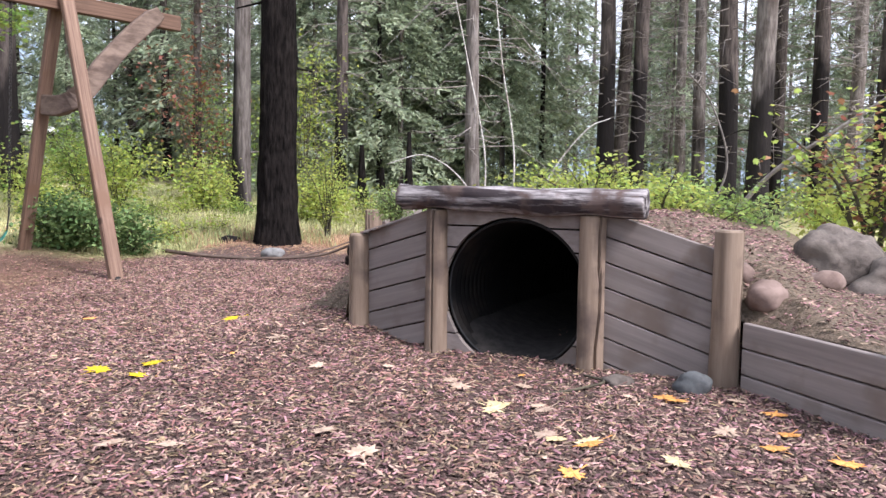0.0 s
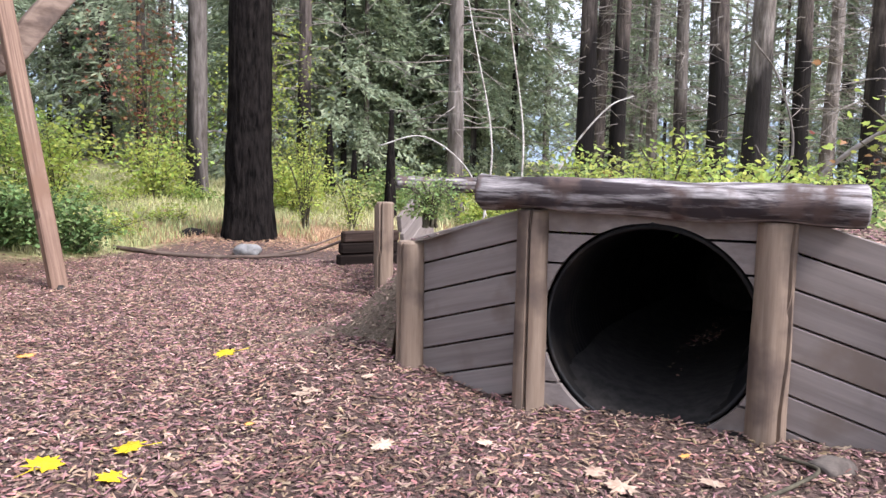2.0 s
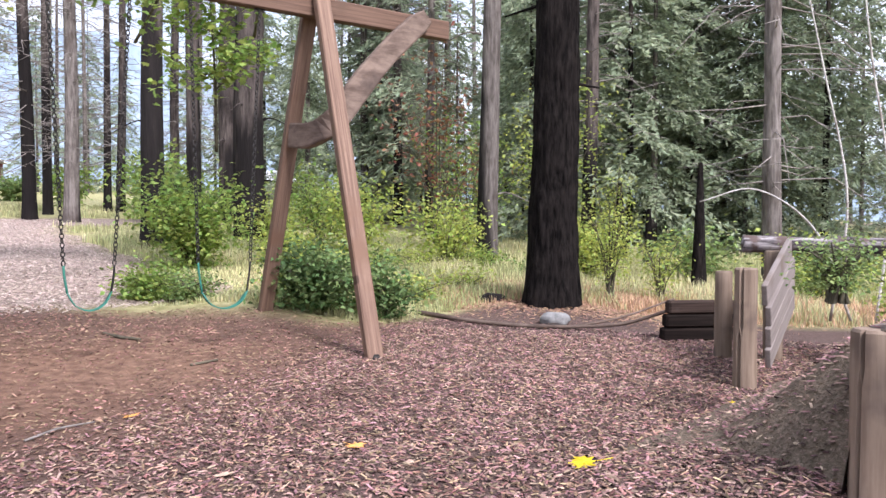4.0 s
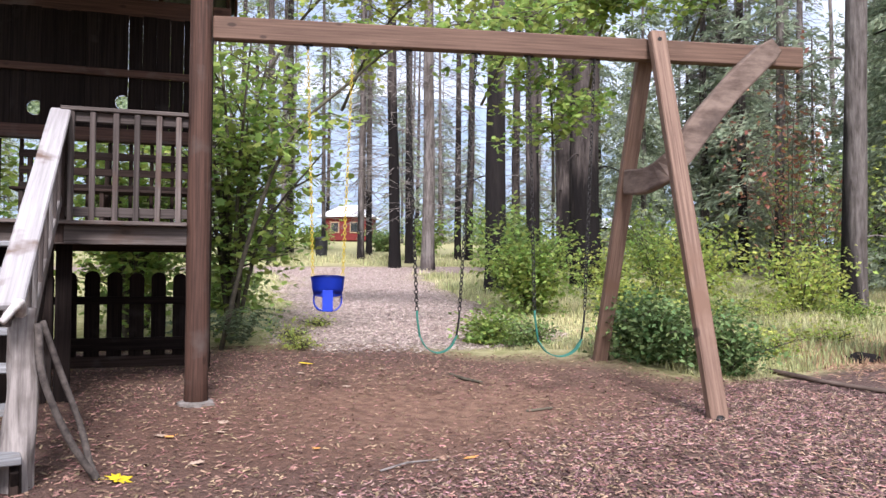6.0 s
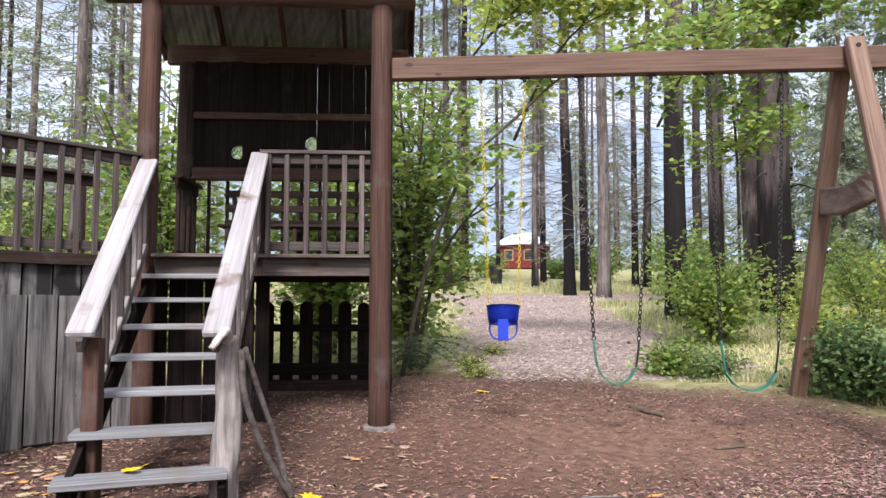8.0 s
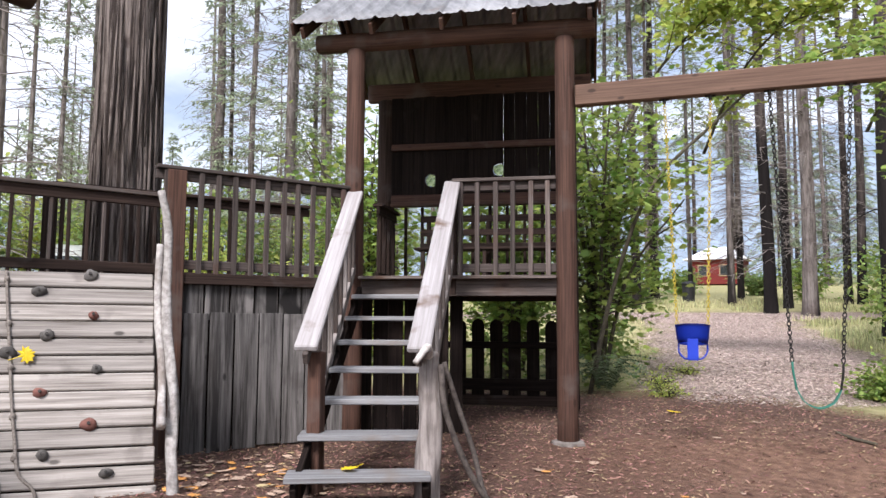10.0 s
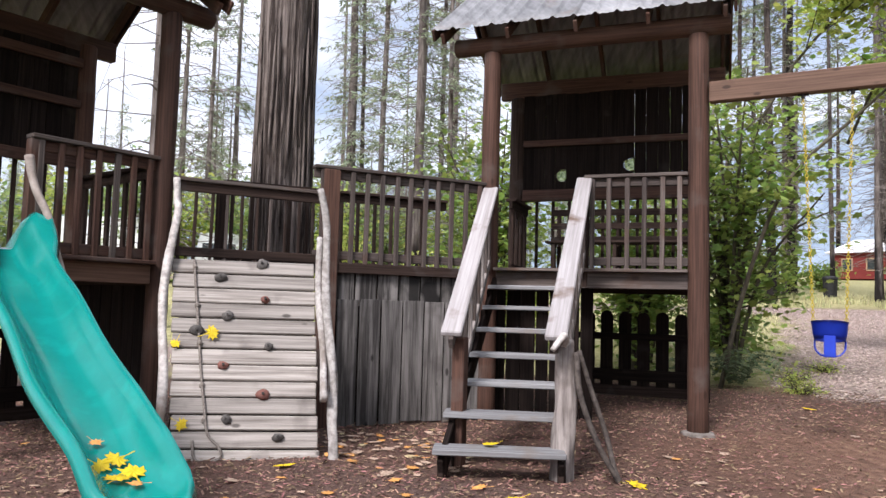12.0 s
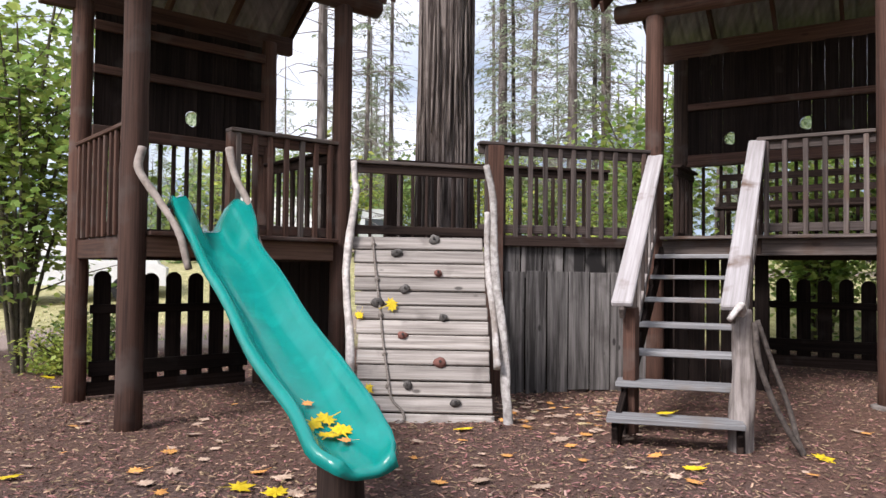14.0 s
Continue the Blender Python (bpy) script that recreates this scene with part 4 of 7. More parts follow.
# ---- things: climbing wall ----
def climbing_wall():
    w = thing("climbing_wall", "leaning climbing wall of silver-grey planks with bolted holds", "climbing wall", (-7.0, 2.35, 0))
    bl, br = Vector((-6.96, 1.75, -0.04)), Vector((-7.02, 2.90, -0.06))
    tl, tr = Vector((-7.66, 1.56, 1.63)), Vector((-7.76, 2.80, 1.63))
    n = 13
    nrm = (br - bl).cross(tl - bl).normalized()
    if nrm.x < 0:
        nrm = -nrm
    up = (tl - bl).normalized()
    for k in range(n):
        f = (k + 0.5) / n
        a, b = lerp(bl, tl, f), lerp(br, tr, f)
        e = random.uniform(-0.012, 0.012)
        wd = (tl - bl).length / n - random.choice((0.010, 0.014, 0.022))
        board("wall_plank", a + Vector((0, e, 0)) + nrm * random.uniform(-0.003, 0.004), b + Vector((0, e, 0)) + nrm * random.uniform(-0.003, 0.004), wd, 0.04, M_GREY, w, up=up, c=0.008)
    # added dark sheet behind the planks, so no light shows through their gaps
    board("backing_board", lerp(bl, tl, 0.5) - nrm * 0.032 + (br - bl) * 0.03, lerp(br, tr, 0.5) - nrm * 0.032 - (br - bl) * 0.03, (tl - bl).length * 0.97, 0.015, M_WALL, w, up=up, label="added dark sheet that shades the gaps between the planks")
    for f in (0.08, 0.5, 0.92):
        board("back_stud", lerp(bl, br, f) - nrm * 0.065, lerp(tl, tr, f) - nrm * 0.065, 0.09, 0.08, M_DARK, w, up=(br - bl).normalized())
    spots = ((0.62, 0.98, 0), (0.33, 0.90, 0), (0.64, 0.79, 1), (0.38, 0.70, 0), (0.17, 0.625, 0), (0.66, 0.55, 0), (0.35, 0.455, 1), (0.62, 0.32, 1), (0.37, 0.205, 0), (0.72, 0.125, 0))
    for i, (u, v, red) in enumerate(spots):
        c = lerp(lerp(bl, br, u), lerp(tl, tr, u), v) + nrm * 0.03
        h = blob("climbing_hold", c, (0.035, 0.05 + 0.012 * math.sin(i * 2.1), 0.042 + 0.008 * math.cos(i * 1.7)), M_HOLDRED if red else M_HOLD, w, "reddish brown moulded hold" if red else "grey moulded hold", sub=2, rough=0.35, seed=i)
        bm = bmesh.new()
        tube(bm, [c + nrm * 0.02, c + nrm * 0.042], [0.013, 0.012], 8)
        part("bolt", bm, M_BOLT, h)
    rope = thing("climbing_rope", "knotted grey rope hanging down the climbing wall", "rope", lerp(bl, br, 0.2))

    def on(u, v, o=0.035):
        return lerp(lerp(bl, br, u), lerp(tl, tr, u), v) + nrm * o
    limb("rope_strand", [on(0.15, 0.99), on(0.165, 0.8), on(0.185, 0.6), on(0.20, 0.42), on(0.225, 0.25), on(0.245, 0.14), on(0.32, 0.08), on(0.33, 0.035), on(0.24, 0.015), on(0.16, 0.03), on(0.145, 0.11)], 0.011, 0.011, M_ROPE, rope, n=60, segs=7, rough=0.2)
    for v in (0.95, 0.75, 0.56, 0.36, 0.2):
        blob("knot", on(0.15 + 0.09 * (1 - v), v), (0.02, 0.022, 0.028), M_ROPE, rope, sub=2, seed=v)
    # branch rails on both sides
    g = thing("branch_rail", "pale crooked branch fixed along the edge of the climbing wall", "branch rail", br, "branch rails")
    limb("branch", [br + Vector((0.06, 0.13, -0.03)), br + Vector((0.0, 0.10, 0.35)), lerp(br, tr, 0.45) + Vector((0.06, 0.14, 0)), lerp(br, tr, 0.8) + Vector((0.05, 0.10, 0)), tr + Vector((-0.05, 0.10, 0.35)), tr + Vector((-0.1, 0.03, 0.72))], 0.05, 0.032, M_BRANCH, g, n=40, rough=0.45)
    limb("branch", [br + Vector((0.04, 0.02, 0.55)), lerp(br, tr, 0.55) + Vector((0.05, 0.06, 0)), lerp(br, tr, 0.85) + Vector((0.03, 0.03, 0)), tr + Vector((-0.02, 0.04, 0.25))], 0.035, 0.028, M_BRANCH, g, n=24, rough=0.4)
    g = thing("branch_rail", "pale crooked branch fixed along the edge of the climbing wall", "branch rail", bl, "branch rails")
    limb("branch", [bl + Vector((0.05, -0.11, 0.0)), lerp(bl, tl, 0.4) + Vector((0.05, -0.05, 0)), lerp(bl, tl, 0.8) + Vector((0.05, -0.07, 0)), tl + Vector((0.0, 0.02, 0.42)), tl + Vector((-0.06, 0.0, 0.50)), tl + Vector((-0.1, -0.02, 0.74))], 0.042, 0.03, M_BRANCH, g, n=36, rough=0.4)
    return bl, br, tl, tr, nrm


WALL = climbing_wall()


# ---- things: the slide tower ----
def slide_tower():
    t = thing("play_tower", "dark brown timber play tower with slide and corrugated roof", "play tower", at((LFL + LRR) / 2, 0), "play towers")
    for p, r in ((LFL, 0.11), (LFR, 0.10), (LRR, 0.11), (LRL, 0.105)):
        log("post", at(p, height(p.x, p.y) - 0.05), at(p, 3.95), r, r * 0.93, M_CEDAR, t, rough=0.10, rings=14)
    n = 13
    for k in range(n):
        a = (k + 0.5) / n
        p0, p1 = lerp(LFL, LRL, a) + LSIDE * 0.1, lerp(LFR, LRR, a) - LSIDE * 0.1
        board("deck_board", at(p0, LDECK - 0.018), at(p1, LDECK - 0.018), 0.115, 0.034, M_DECK, t, up=(LOUT.x, LOUT.y, 0))
    e0, e1 = LFL + LSIDE * 0.1, LFR - LSIDE * 0.1
    board("nosing_board", at(e0 + LOUT * 0.07, LDECK - 0.018), at(e1 + LOUT * 0.07, LDECK - 0.018), 0.13, 0.036, M_CEDAR, t, up=(LOUT.x, LOUT.y, 0))
    board("fascia", at(e0 + LOUT * 0.02, LDECK - 0.125), at(e1 + LOUT * 0.02, LDECK - 0.125), 0.17, 0.045, M_SWING, t, label="reddish brown fascia board")
    board("rear_joist", at(LRL, LDECK - 0.13), at(LRR, LDECK - 0.13), 0.18, 0.05, M_DARK, t)
    board("side_joist", at(LFL, LDECK - 0.13), at(LRL, LDECK - 0.13), 0.18, 0.05, M_CEDAR, t)
    board("side_joist", at(LFR, LDECK - 0.13), at(LRR, LDECK - 0.13), 0.18, 0.05, M_DARK, t)
    # railings: front right of the slide, both sides, rear
    g = LFL + LSIDE * 0.86
    board("newel_post", at(g, LDECK - 0.05), at(g, 2.53), 0.11, 0.10, M_CEDAR, t, up=(LSIDE.x, LSIDE.y, 0))
    railing(t, g - LSIDE * 0.05, LFR - LSIDE * 0.07, LDECK, 2.57, 7, M_CEDAR, M_DECK, bal=(0.05, 0.036), off=LOUT * 0.04)
    railing(t, LFL - LOUT * 0.08, LRL + LOUT * 0.08, LDECK, 2.52, 9, M_CEDAR, M_CEDAR, bal=(0.042, 0.036), off=-LSIDE * 0.04)
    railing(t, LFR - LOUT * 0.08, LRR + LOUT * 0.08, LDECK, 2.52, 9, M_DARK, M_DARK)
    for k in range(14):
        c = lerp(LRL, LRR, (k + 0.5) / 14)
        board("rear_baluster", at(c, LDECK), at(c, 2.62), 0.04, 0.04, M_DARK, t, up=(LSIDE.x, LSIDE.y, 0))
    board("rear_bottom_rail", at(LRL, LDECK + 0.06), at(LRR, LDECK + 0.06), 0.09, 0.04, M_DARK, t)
    # rear planks coloured near-black for the roof's shade
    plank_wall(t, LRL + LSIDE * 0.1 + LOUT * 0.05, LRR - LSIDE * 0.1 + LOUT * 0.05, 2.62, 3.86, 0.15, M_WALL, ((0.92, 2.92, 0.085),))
    for z, w in ((2.66, 0.12), (3.28, 0.085), (3.72, 0.10)):
        board("wall_rail", at(LRL + LSIDE * 0.08 + LOUT * 0.09, z), at(LRR - LSIDE * 0.08 + LOUT * 0.09, z), w, 0.04, M_CEDAR, t)
    board("rear_beam", at(LRL - LSIDE * 0.4, 3.95), at(LRR + LSIDE * 0.3, 3.95), 0.20, 0.10, M_CEDAR, t)
    log("front_beam", at(LFL - LSIDE * 0.5, 4.02), at(LFR + LSIDE * 0.42, 4.02), 0.105, 0.10, M_CEDAR, t, rough=0.06)
    roof(t, LFL, LFR, LRL, LRR, 4.12, 0.80, 0.62, 0.40, 0.34, 0.34)
    return t


slide_tower()
picket_fence(LRL + LSIDE * 0.12, LRR - LSIDE * 0.2, 0.16, 1.27, 7, "dark weathered picket fence with rounded tops under the slide tower", 0.0)
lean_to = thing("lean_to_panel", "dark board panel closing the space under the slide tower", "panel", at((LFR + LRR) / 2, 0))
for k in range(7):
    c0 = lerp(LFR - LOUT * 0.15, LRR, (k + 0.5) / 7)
    # boards take the plank colour that has shade mixed in
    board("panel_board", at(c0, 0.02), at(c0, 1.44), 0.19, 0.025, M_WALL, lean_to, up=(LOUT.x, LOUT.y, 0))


def lobe(a):
    """The rounded rise of the slide's ears from the bed to their outer edge."""
    u = max(0.0, a - 0.35) / 0.65
    return math.sin(math.pi / 2 * min(1.0, u / 0.7)) * (1 - 0.5 * (max(0.0, u - 0.6) / 0.4) ** 2)


def slide_bed(f):
    """Height of the chute's bed: level lip, straight run, soft run-out."""
    if f <= 0.75:
        return 1.63 - smoothstep(0.02, 0.16, f) * 0.06 - 1.5 * max(0.0, f - 0.09) + 0.012 * math.sin(f * 9)
    g = f - 0.75
    return 0.58 + 0.012 * math.sin(6.75) - 1.5 * g + 2.2 * g * g


SLIDE_TOP, SLIDE_END = Vector((-7.02, 0.34)), Vector((-4.12, 2.20))


def slide():
    s = thing("slide", "glossy green moulded plastic slide with wavy sides, leaves at its foot", "slide", (-4.9, 1.95, 0))
    top, end = SLIDE_TOP, SLIDE_END
    d = (end - top).normalized()
    sd = Vector((-d.y, d.x))
    run = (end - top).length
    n = 56
    prof = 13
    outer, inner = [], []
    bm = bmesh.new()
    for i in range(n):
        f = i / (n - 1)
        x = f * run
        z = slide_bed(f)
        wall = 0.17 + 0.014 * math.sin(f * 17.0) * smoothstep(0.15, 0.3, f) - 0.10 * smoothstep(0.86, 1.0, f)
        ear = 0.21 * max(0.0, 1 - ((f - 0.085) / 0.12) ** 2) ** 0.6
        wall += ear
        half = 0.222 + 0.010 * math.sin(f * 17.0 + 2.0) * smoothstep(0.2, 0.4, f) - 0.02 * smoothstep(0.5, 0.9, f) - 0.09 * smoothstep(0.93, 1.0, f) ** 2
        c = top + d * x
        ri, ro = [], []
        for k in range(prof):
            u = -1 + 2 * k / (prof - 1)
            a = abs(u)
            flare = 0.065 * (ear / 0.21) * a ** 2
            lat = (half + flare) * (u if a < 0.72 else math.copysign(0.72 + (a - 0.72) * 0.95, u))
            hgt = (wall - ear) * (max(0, a - 0.22) / 0.78) ** 2.1 + ear * lobe(a)
            p = c + sd * lat
            ri.append(bm.verts.new((p.x, p.y, z + hgt)))
            lat2 = lat * 1.0 + math.copysign(0.035 * min(1, a * 1.6), u)
            hg2 = hgt - 0.035 - 0.05 * max(0, a - 0.6)
            if k in (0, prof - 1):
                lat2, hg2 = lat + math.copysign(0.055, u), hgt - 0.05
            p2 = c + sd * lat2
            ro.append(bm.verts.new((p2.x, p2.y, z + hg2)))
        ef = 0.065 * ear / 0.21
        lipl = c + sd * (half * -0.986 - ef - 0.03)
        lipr = c + sd * (half * 0.986 + ef + 0.03)
        li = bm.verts.new((lipl.x, lipl.y, z + wall - ear + ear * lobe(1.0) + 0.018))
        lr = bm.verts.new((lipr.x, lipr.y, z + wall - ear + ear * lobe(1.0) + 0.018))
        inner.append([li] + ri + [lr])
        outer.append(ro)
    for i in range(n - 1):
        a, b = inner[i], inner[i + 1]
        for k in range(len(a) - 1):
            bm.faces.new((a[k], a[k + 1], b[k + 1], b[k]))
        a2, b2 = outer[i], outer[i + 1]
        for k in range(len(a2) - 1):
            bm.faces.new((a2[k], b2[k], b2[k + 1], a2[k + 1]))
        bm.faces.new((a[0], b[0], b2[0], a2[0]))
        bm.faces.new((a[-1], a2[-1], b2[-1], b[-1]))
    for e, flip in ((0, False), (-1, True)):
        ring = inner[e] + outer[e][::-1]
        for k in range(len(outer[e]) - 1):
            q = (inner[e][k + 1], outer[e][k], outer[e][k + 1], inner[e][k + 2])
            bm.faces.new(q[::-1] if flip else q)
        bm.faces.new((inner[e][0], inner[e][1], outer[e][0]))
        bm.faces.new((inner[e][-1], inner[e][-2], outer[e][-1]))
    bmesh.ops.recalc_face_normals(bm, faces=bm.faces)
    part("chute", bm, M_SLIDE, s, smooth=True)
    log("support_post", (-4.62, 1.99, -0.05), (-4.62, 1.99, 0.385), 0.13, 0.125, M_DARK, s, "short dark log post under the chute")
    # driftwood grips at the head of the slide
    for pts in ([(-6.46, 0.03, 2.28), (-6.42, 0.03, 2.08), (-6.38, 0.22, 1.83), (-6.30, 0.41, 1.58), (-6.25, 0.51, 1.30)],
                [(-7.02, 0.55, 2.37), (-6.98, 0.62, 2.13), (-6.90, 0.78, 1.84), (-6.85, 0.85, 1.61), (-6.82, 0.92, 1.45)]):
        b = thing("driftwood_grip", "smooth pale driftwood grip at the head of the slide", "grip", pts[2], "driftwood grips")
        limb("grip", pts, 0.034, 0.026, M_GRIP, b, n=30, rough=0.3)


slide()


# ---- things: the swing set ----
B0, UB = Vector((-7.85, 6.75)), Vector((0.6147, 0.7887))
PB = Vector((0.7887, -0.6147))
BEAM_TOP = 3.68


def bp(k, off=0.0, z=0.0):
    p = B0 + UB * k + PB * off
    return Vector((p.x, p.y, z))


def swing_set():
    s = thing("swing_set", "tall oiled timber swing frame with one A-shaped leg pair", "swing frame", bp(4.42, 0, 0))
    board("beam", bp(0.06, 0, BEAM_TOP - 0.11), bp(6.12, 0, BEAM_TOP - 0.11), 0.22, 0.11, M_SWING, s, c=0.012)
    apex_k = 4.44
    near, far = on_ground(-4.12, 9.50, -0.05), Vector((-6.15, 10.90, 0.22))
    for foot, sgn in ((near, 1), (far, -1)):
        topp = bp(apex_k, sgn * 0.105, BEAM_TOP + 0.05)
        board("leg", foot, topp, 0.165, 0.10, M_LEG, s, up=(UB.x, UB.y, 0), c=0.012)
    blob("foot_bracket", near + Vector((0, 0, 0.05)), (0.07, 0.07, 0.05), M_BOLT, s, "dark metal foot bracket", sub=2)
    bm = bmesh.new()
    tube(bm, [bp(apex_k, 0.15, BEAM_TOP - 0.04), bp(apex_k, 0.195, BEAM_TOP - 0.04)], [0.026, 0.022], 10)
    part("bolt", bm, M_BOLT, s)
    # bent natural timber that braces the beam's end
    path = smooth_path([bp(4.38, -0.50, 2.27), bp(4.45, -0.12, 2.25), bp(4.63, 0.09, 2.41), bp(4.92, 0.13, 2.81), bp(5.22, 0.125, 3.16), bp(5.50, 0.12, 3.44), bp(5.74, 0.115, 3.65)], 26)
    bm = bmesh.new()
    rows = []
    for i, p in enumerate(path):
        f = i / 25
        tang = (path[min(i + 1, 25)] - path[max(i - 1, 0)]).normalized()
        w = smoothstep(0.1, 0.45, f)
        thick = (Vector((PB.x, PB.y, 0)) * w + Vector((-UB.x, -UB.y, 0)) * (1 - w))
        thick = (thick - tang * thick.dot(tang)).normalized()
        high = tang.cross(thick).normalized()
        hh = (0.135 - 0.015 * f) * (1 - 0.3 * smoothstep(0.93, 1.0, f)) * (1 + 0.08 * noise.noise(Vector((f * 7, 0, 0))))
        rows.append([bm.verts.new(p + thick * 0.055 * a + high * hh * b) for a, b in ((0.8, -1), (1, -0.85), (1, 0.85), (0.8, 1), (-0.8, 1), (-1, 0.85), (-1, -0.85), (-0.8, -1))])
    for a, b in zip(rows, rows[1:]):
        for k in range(8):
            bm.faces.new((a[k], a[(k + 1) % 8], b[(k + 1) % 8], b[k]))
    bm.faces.new(rows[0][::-1])
    bm.faces.new(rows[-1])
    bmesh.ops.recalc_face_normals(bm, faces=bm.faces)
    part("curved_brace", bm, M_BRACE, s, "naturally bent grey-brown timber brace")
    for k in (0.94, 1.37, 1.90, 2.59, 3.13, 3.82):
        bm = bmesh.new()
        tube(bm, [bp(k, 0, BEAM_TOP - 0.215), bp(k, 0, BEAM_TOP - 0.27)], [0.022, 0.016], 8)
        tube(bm, [bp(k - 0.05, 0, BEAM_TOP - 0.222), bp(k + 0.05, 0, BEAM_TOP - 0.222)], [0.016, 0.016], 8)
        part("hanger", bm, M_BOLT, s)


def chain(name, p, q, mat, parent, link=0.052, wire=0.0058):
    p, q = Vector(p), Vector(q)
    n = max(2, int((q - p).length / (link * 0.78)))
    m0 = along(p, q, (0.3, 0.8, 0.2))
    bm = bmesh.new()
    for i in range(n):
        c = lerp(p, q, (i + 0.5) / n)
        m = m0.copy()
        m.translation = c
        m = m @ Matrix.Rotation(math.pi / 2 * (i % 2), 4, "X")
        pts = [Vector((link / 2 * math.cos(a), link * 0.33 * math.sin(a), 0)) for a in [2 * math.pi * k / 8 for k in range(8)]]
        rings = []
        for k in range(8):
            t = (pts[(k + 1) % 8] - pts[k - 1]).normalized()
            nn = Vector((0, 0, 1))
            b = t.cross(nn)
            rings.append([bm.verts.new(m @ (pts[k] + (nn * math.cos(w) + b * math.sin(w)) * wire)) for w in (0, 1.57, 3.14, 4.71)])
        for k in range(8):
            for j in range(4):
                bm.faces.new((rings[k][j], rings[k][(j + 1) % 4], rings[(k + 1) % 8][(j + 1) % 4], rings[(k + 1) % 8][j]))
    return part(name, bm, mat, parent)


def belt_swing(k0, k1, kb0, kb1, zc, zb):
    s = thing("belt_swing", "belt swing with dark chains and a green rubber seat", "swing", bp((k0 + k1) / 2, 0, zb), "swings under the beam")
    chain("chain", bp(k0, 0, BEAM_TOP - 0.26), bp(kb0, 0, zc), M_CHAIN, s)
    chain("chain", bp(k1, 0, BEAM_TOP - 0.26), bp(kb1, 0, zc), M_CHAIN, s)
    mid = (kb0 + kb1) / 2
    half = (kb1 - kb0) / 2
    for sg in (-1, 1):
        pts = [bp(mid + sg * half, 0, zc), bp(mid + sg * half * 0.97, 0, zc - 0.10), bp(mid + sg * half * 0.86, 0, zb + 0.16)]
        limb("coated_link", pts, 0.011, 0.011, M_GREENSEAT if sg < 0 else M_CHAIN, s, n=8, segs=6, rough=0)
    path = smooth_path([bp(mid - half * 0.88, 0, zb + 0.17), bp(mid - half * 0.55, 0, zb + 0.05), bp(mid, 0, zb), bp(mid + half * 0.55, 0, zb + 0.05), bp(mid + half * 0.88, 0, zb + 0.17)], 17)
    bm = bmesh.new()
    rows = []
    for i, p in enumerate(path):
        f = abs(i / 16 - 0.5) * 2
        w = 0.04 if f < 0.75 else 0.04 - 0.022 * (f - 0.75) / 0.25
        o = Vector((PB.x, PB.y, 0)) * w
        t = (path[min(i + 1, 16)] - path[max(i - 1, 0)]).normalized()
        nn = Vector((PB.x, PB.y, 0)).cross(t).normalized() * 0.005
        rows.append([bm.verts.new(p + o + nn), bm.verts.new(p - o + nn), bm.verts.new(p - o - nn), bm.verts.new(p + o - nn)])
    for a, b in zip(rows, rows[1:]):
        for k in range(4):
            bm.faces.new((a[k], a[(k + 1) % 4], b[(k + 1) % 4], b[k]))
    bm.faces.new(rows[0][::-1])
    bm.faces.new(rows[-1])
    part("seat", bm, M_GREENSEAT, s)


def bucket_swing():
    s = thing("bucket_swing", "blue plastic toddler bucket swing on yellow chains", "swing", bp(1.15, 0, 0.88), "swings under the beam")
    chain("chain", bp(0.94, 0, BEAM_TOP - 0.26), bp(1.01, 0, 1.20), M_YELLOW, s, 0.042, 0.0038)
    chain("chain", bp(1.37, 0, BEAM_TOP - 0.26), bp(1.29, 0, 1.20), M_YELLOW, s, 0.042, 0.0038)
    m = Matrix((Vector((UB.x, UB.y, 0)), Vector((PB.x, PB.y, 0)), Vector((0, 0, 1)))).transposed().to_4x4()
    m.translation = bp(1.15, 0, 0.90)
    # tub wall with leg openings: a ring of wall, cut low at front and back corners, and a middle strap
    bm = bmesh.new()
    seg = 36
    rings = []
    for z, r, th in ((0.15, 0.132, 0.0), (0.20, 0.147, 0), (0.29, 0.155, 0), (0.325, 0.163, 0)):
        rings.append([bm.verts.new((r * math.cos(2 * math.pi * i / seg), r * 0.82 * math.sin(2 * math.pi * i / seg), z + (0.02 * math.sin(2 * math.pi * i / seg)))) for i in range(seg)])
    for a, b in zip(rings, rings[1:]):
        for i in range(seg):
            bm.faces.new((a[i], a[(i + 1) % seg], b[(i + 1) % seg], b[i]))
    bmesh.ops.solidify(bm, geom=bm.faces[:], thickness=0.016)
    part("tub_wall", bm, M_BLUE, s, "", m, smooth=True)
    bm = bmesh.new()
    for y in (-1, 1):
        add_box(bm, 0.10, 0.018, 0.19, Matrix.Translation((0, y * 0.108, 0.105)), 0.008)
    add_box(bm, 0.10, 0.232, 0.022, Matrix.Translation((0, 0, 0.008)), 0.008)
    part("crotch_strap", bm, M_BLUE, s, "", m)
    for sg in (-1, 1):
        bm = bmesh.new()
        pts = [(sg * 0.13, -0.05, 0.16), (sg * 0.128, -0.03, 0.07), (sg * 0.085, 0, 0.014), (sg * 0.045, 0, 0.004)]
        tube(bm, smooth_path(pts, 10), [0.012] * 10, 8, flat=0.5)
        part("side_strap", bm, M_BLUE, s, "", m, smooth=True)


swing_set()
belt_swing(1.90, 2.59, 2.01, 2.43, 0.90, 0.49)
belt_swing(3.13, 3.82, 3.19, 3.71, 0.90, 0.44)
bucket_swing()


# ---- things: the crawl tunnel ----
def tp(u, v, z):
    """A place by the tunnel: u along its axis, v to its side, z up."""
    p = T_MID + T_AXIS * u + T_SIDE * v
    return Vector((p.x, p.y, z))


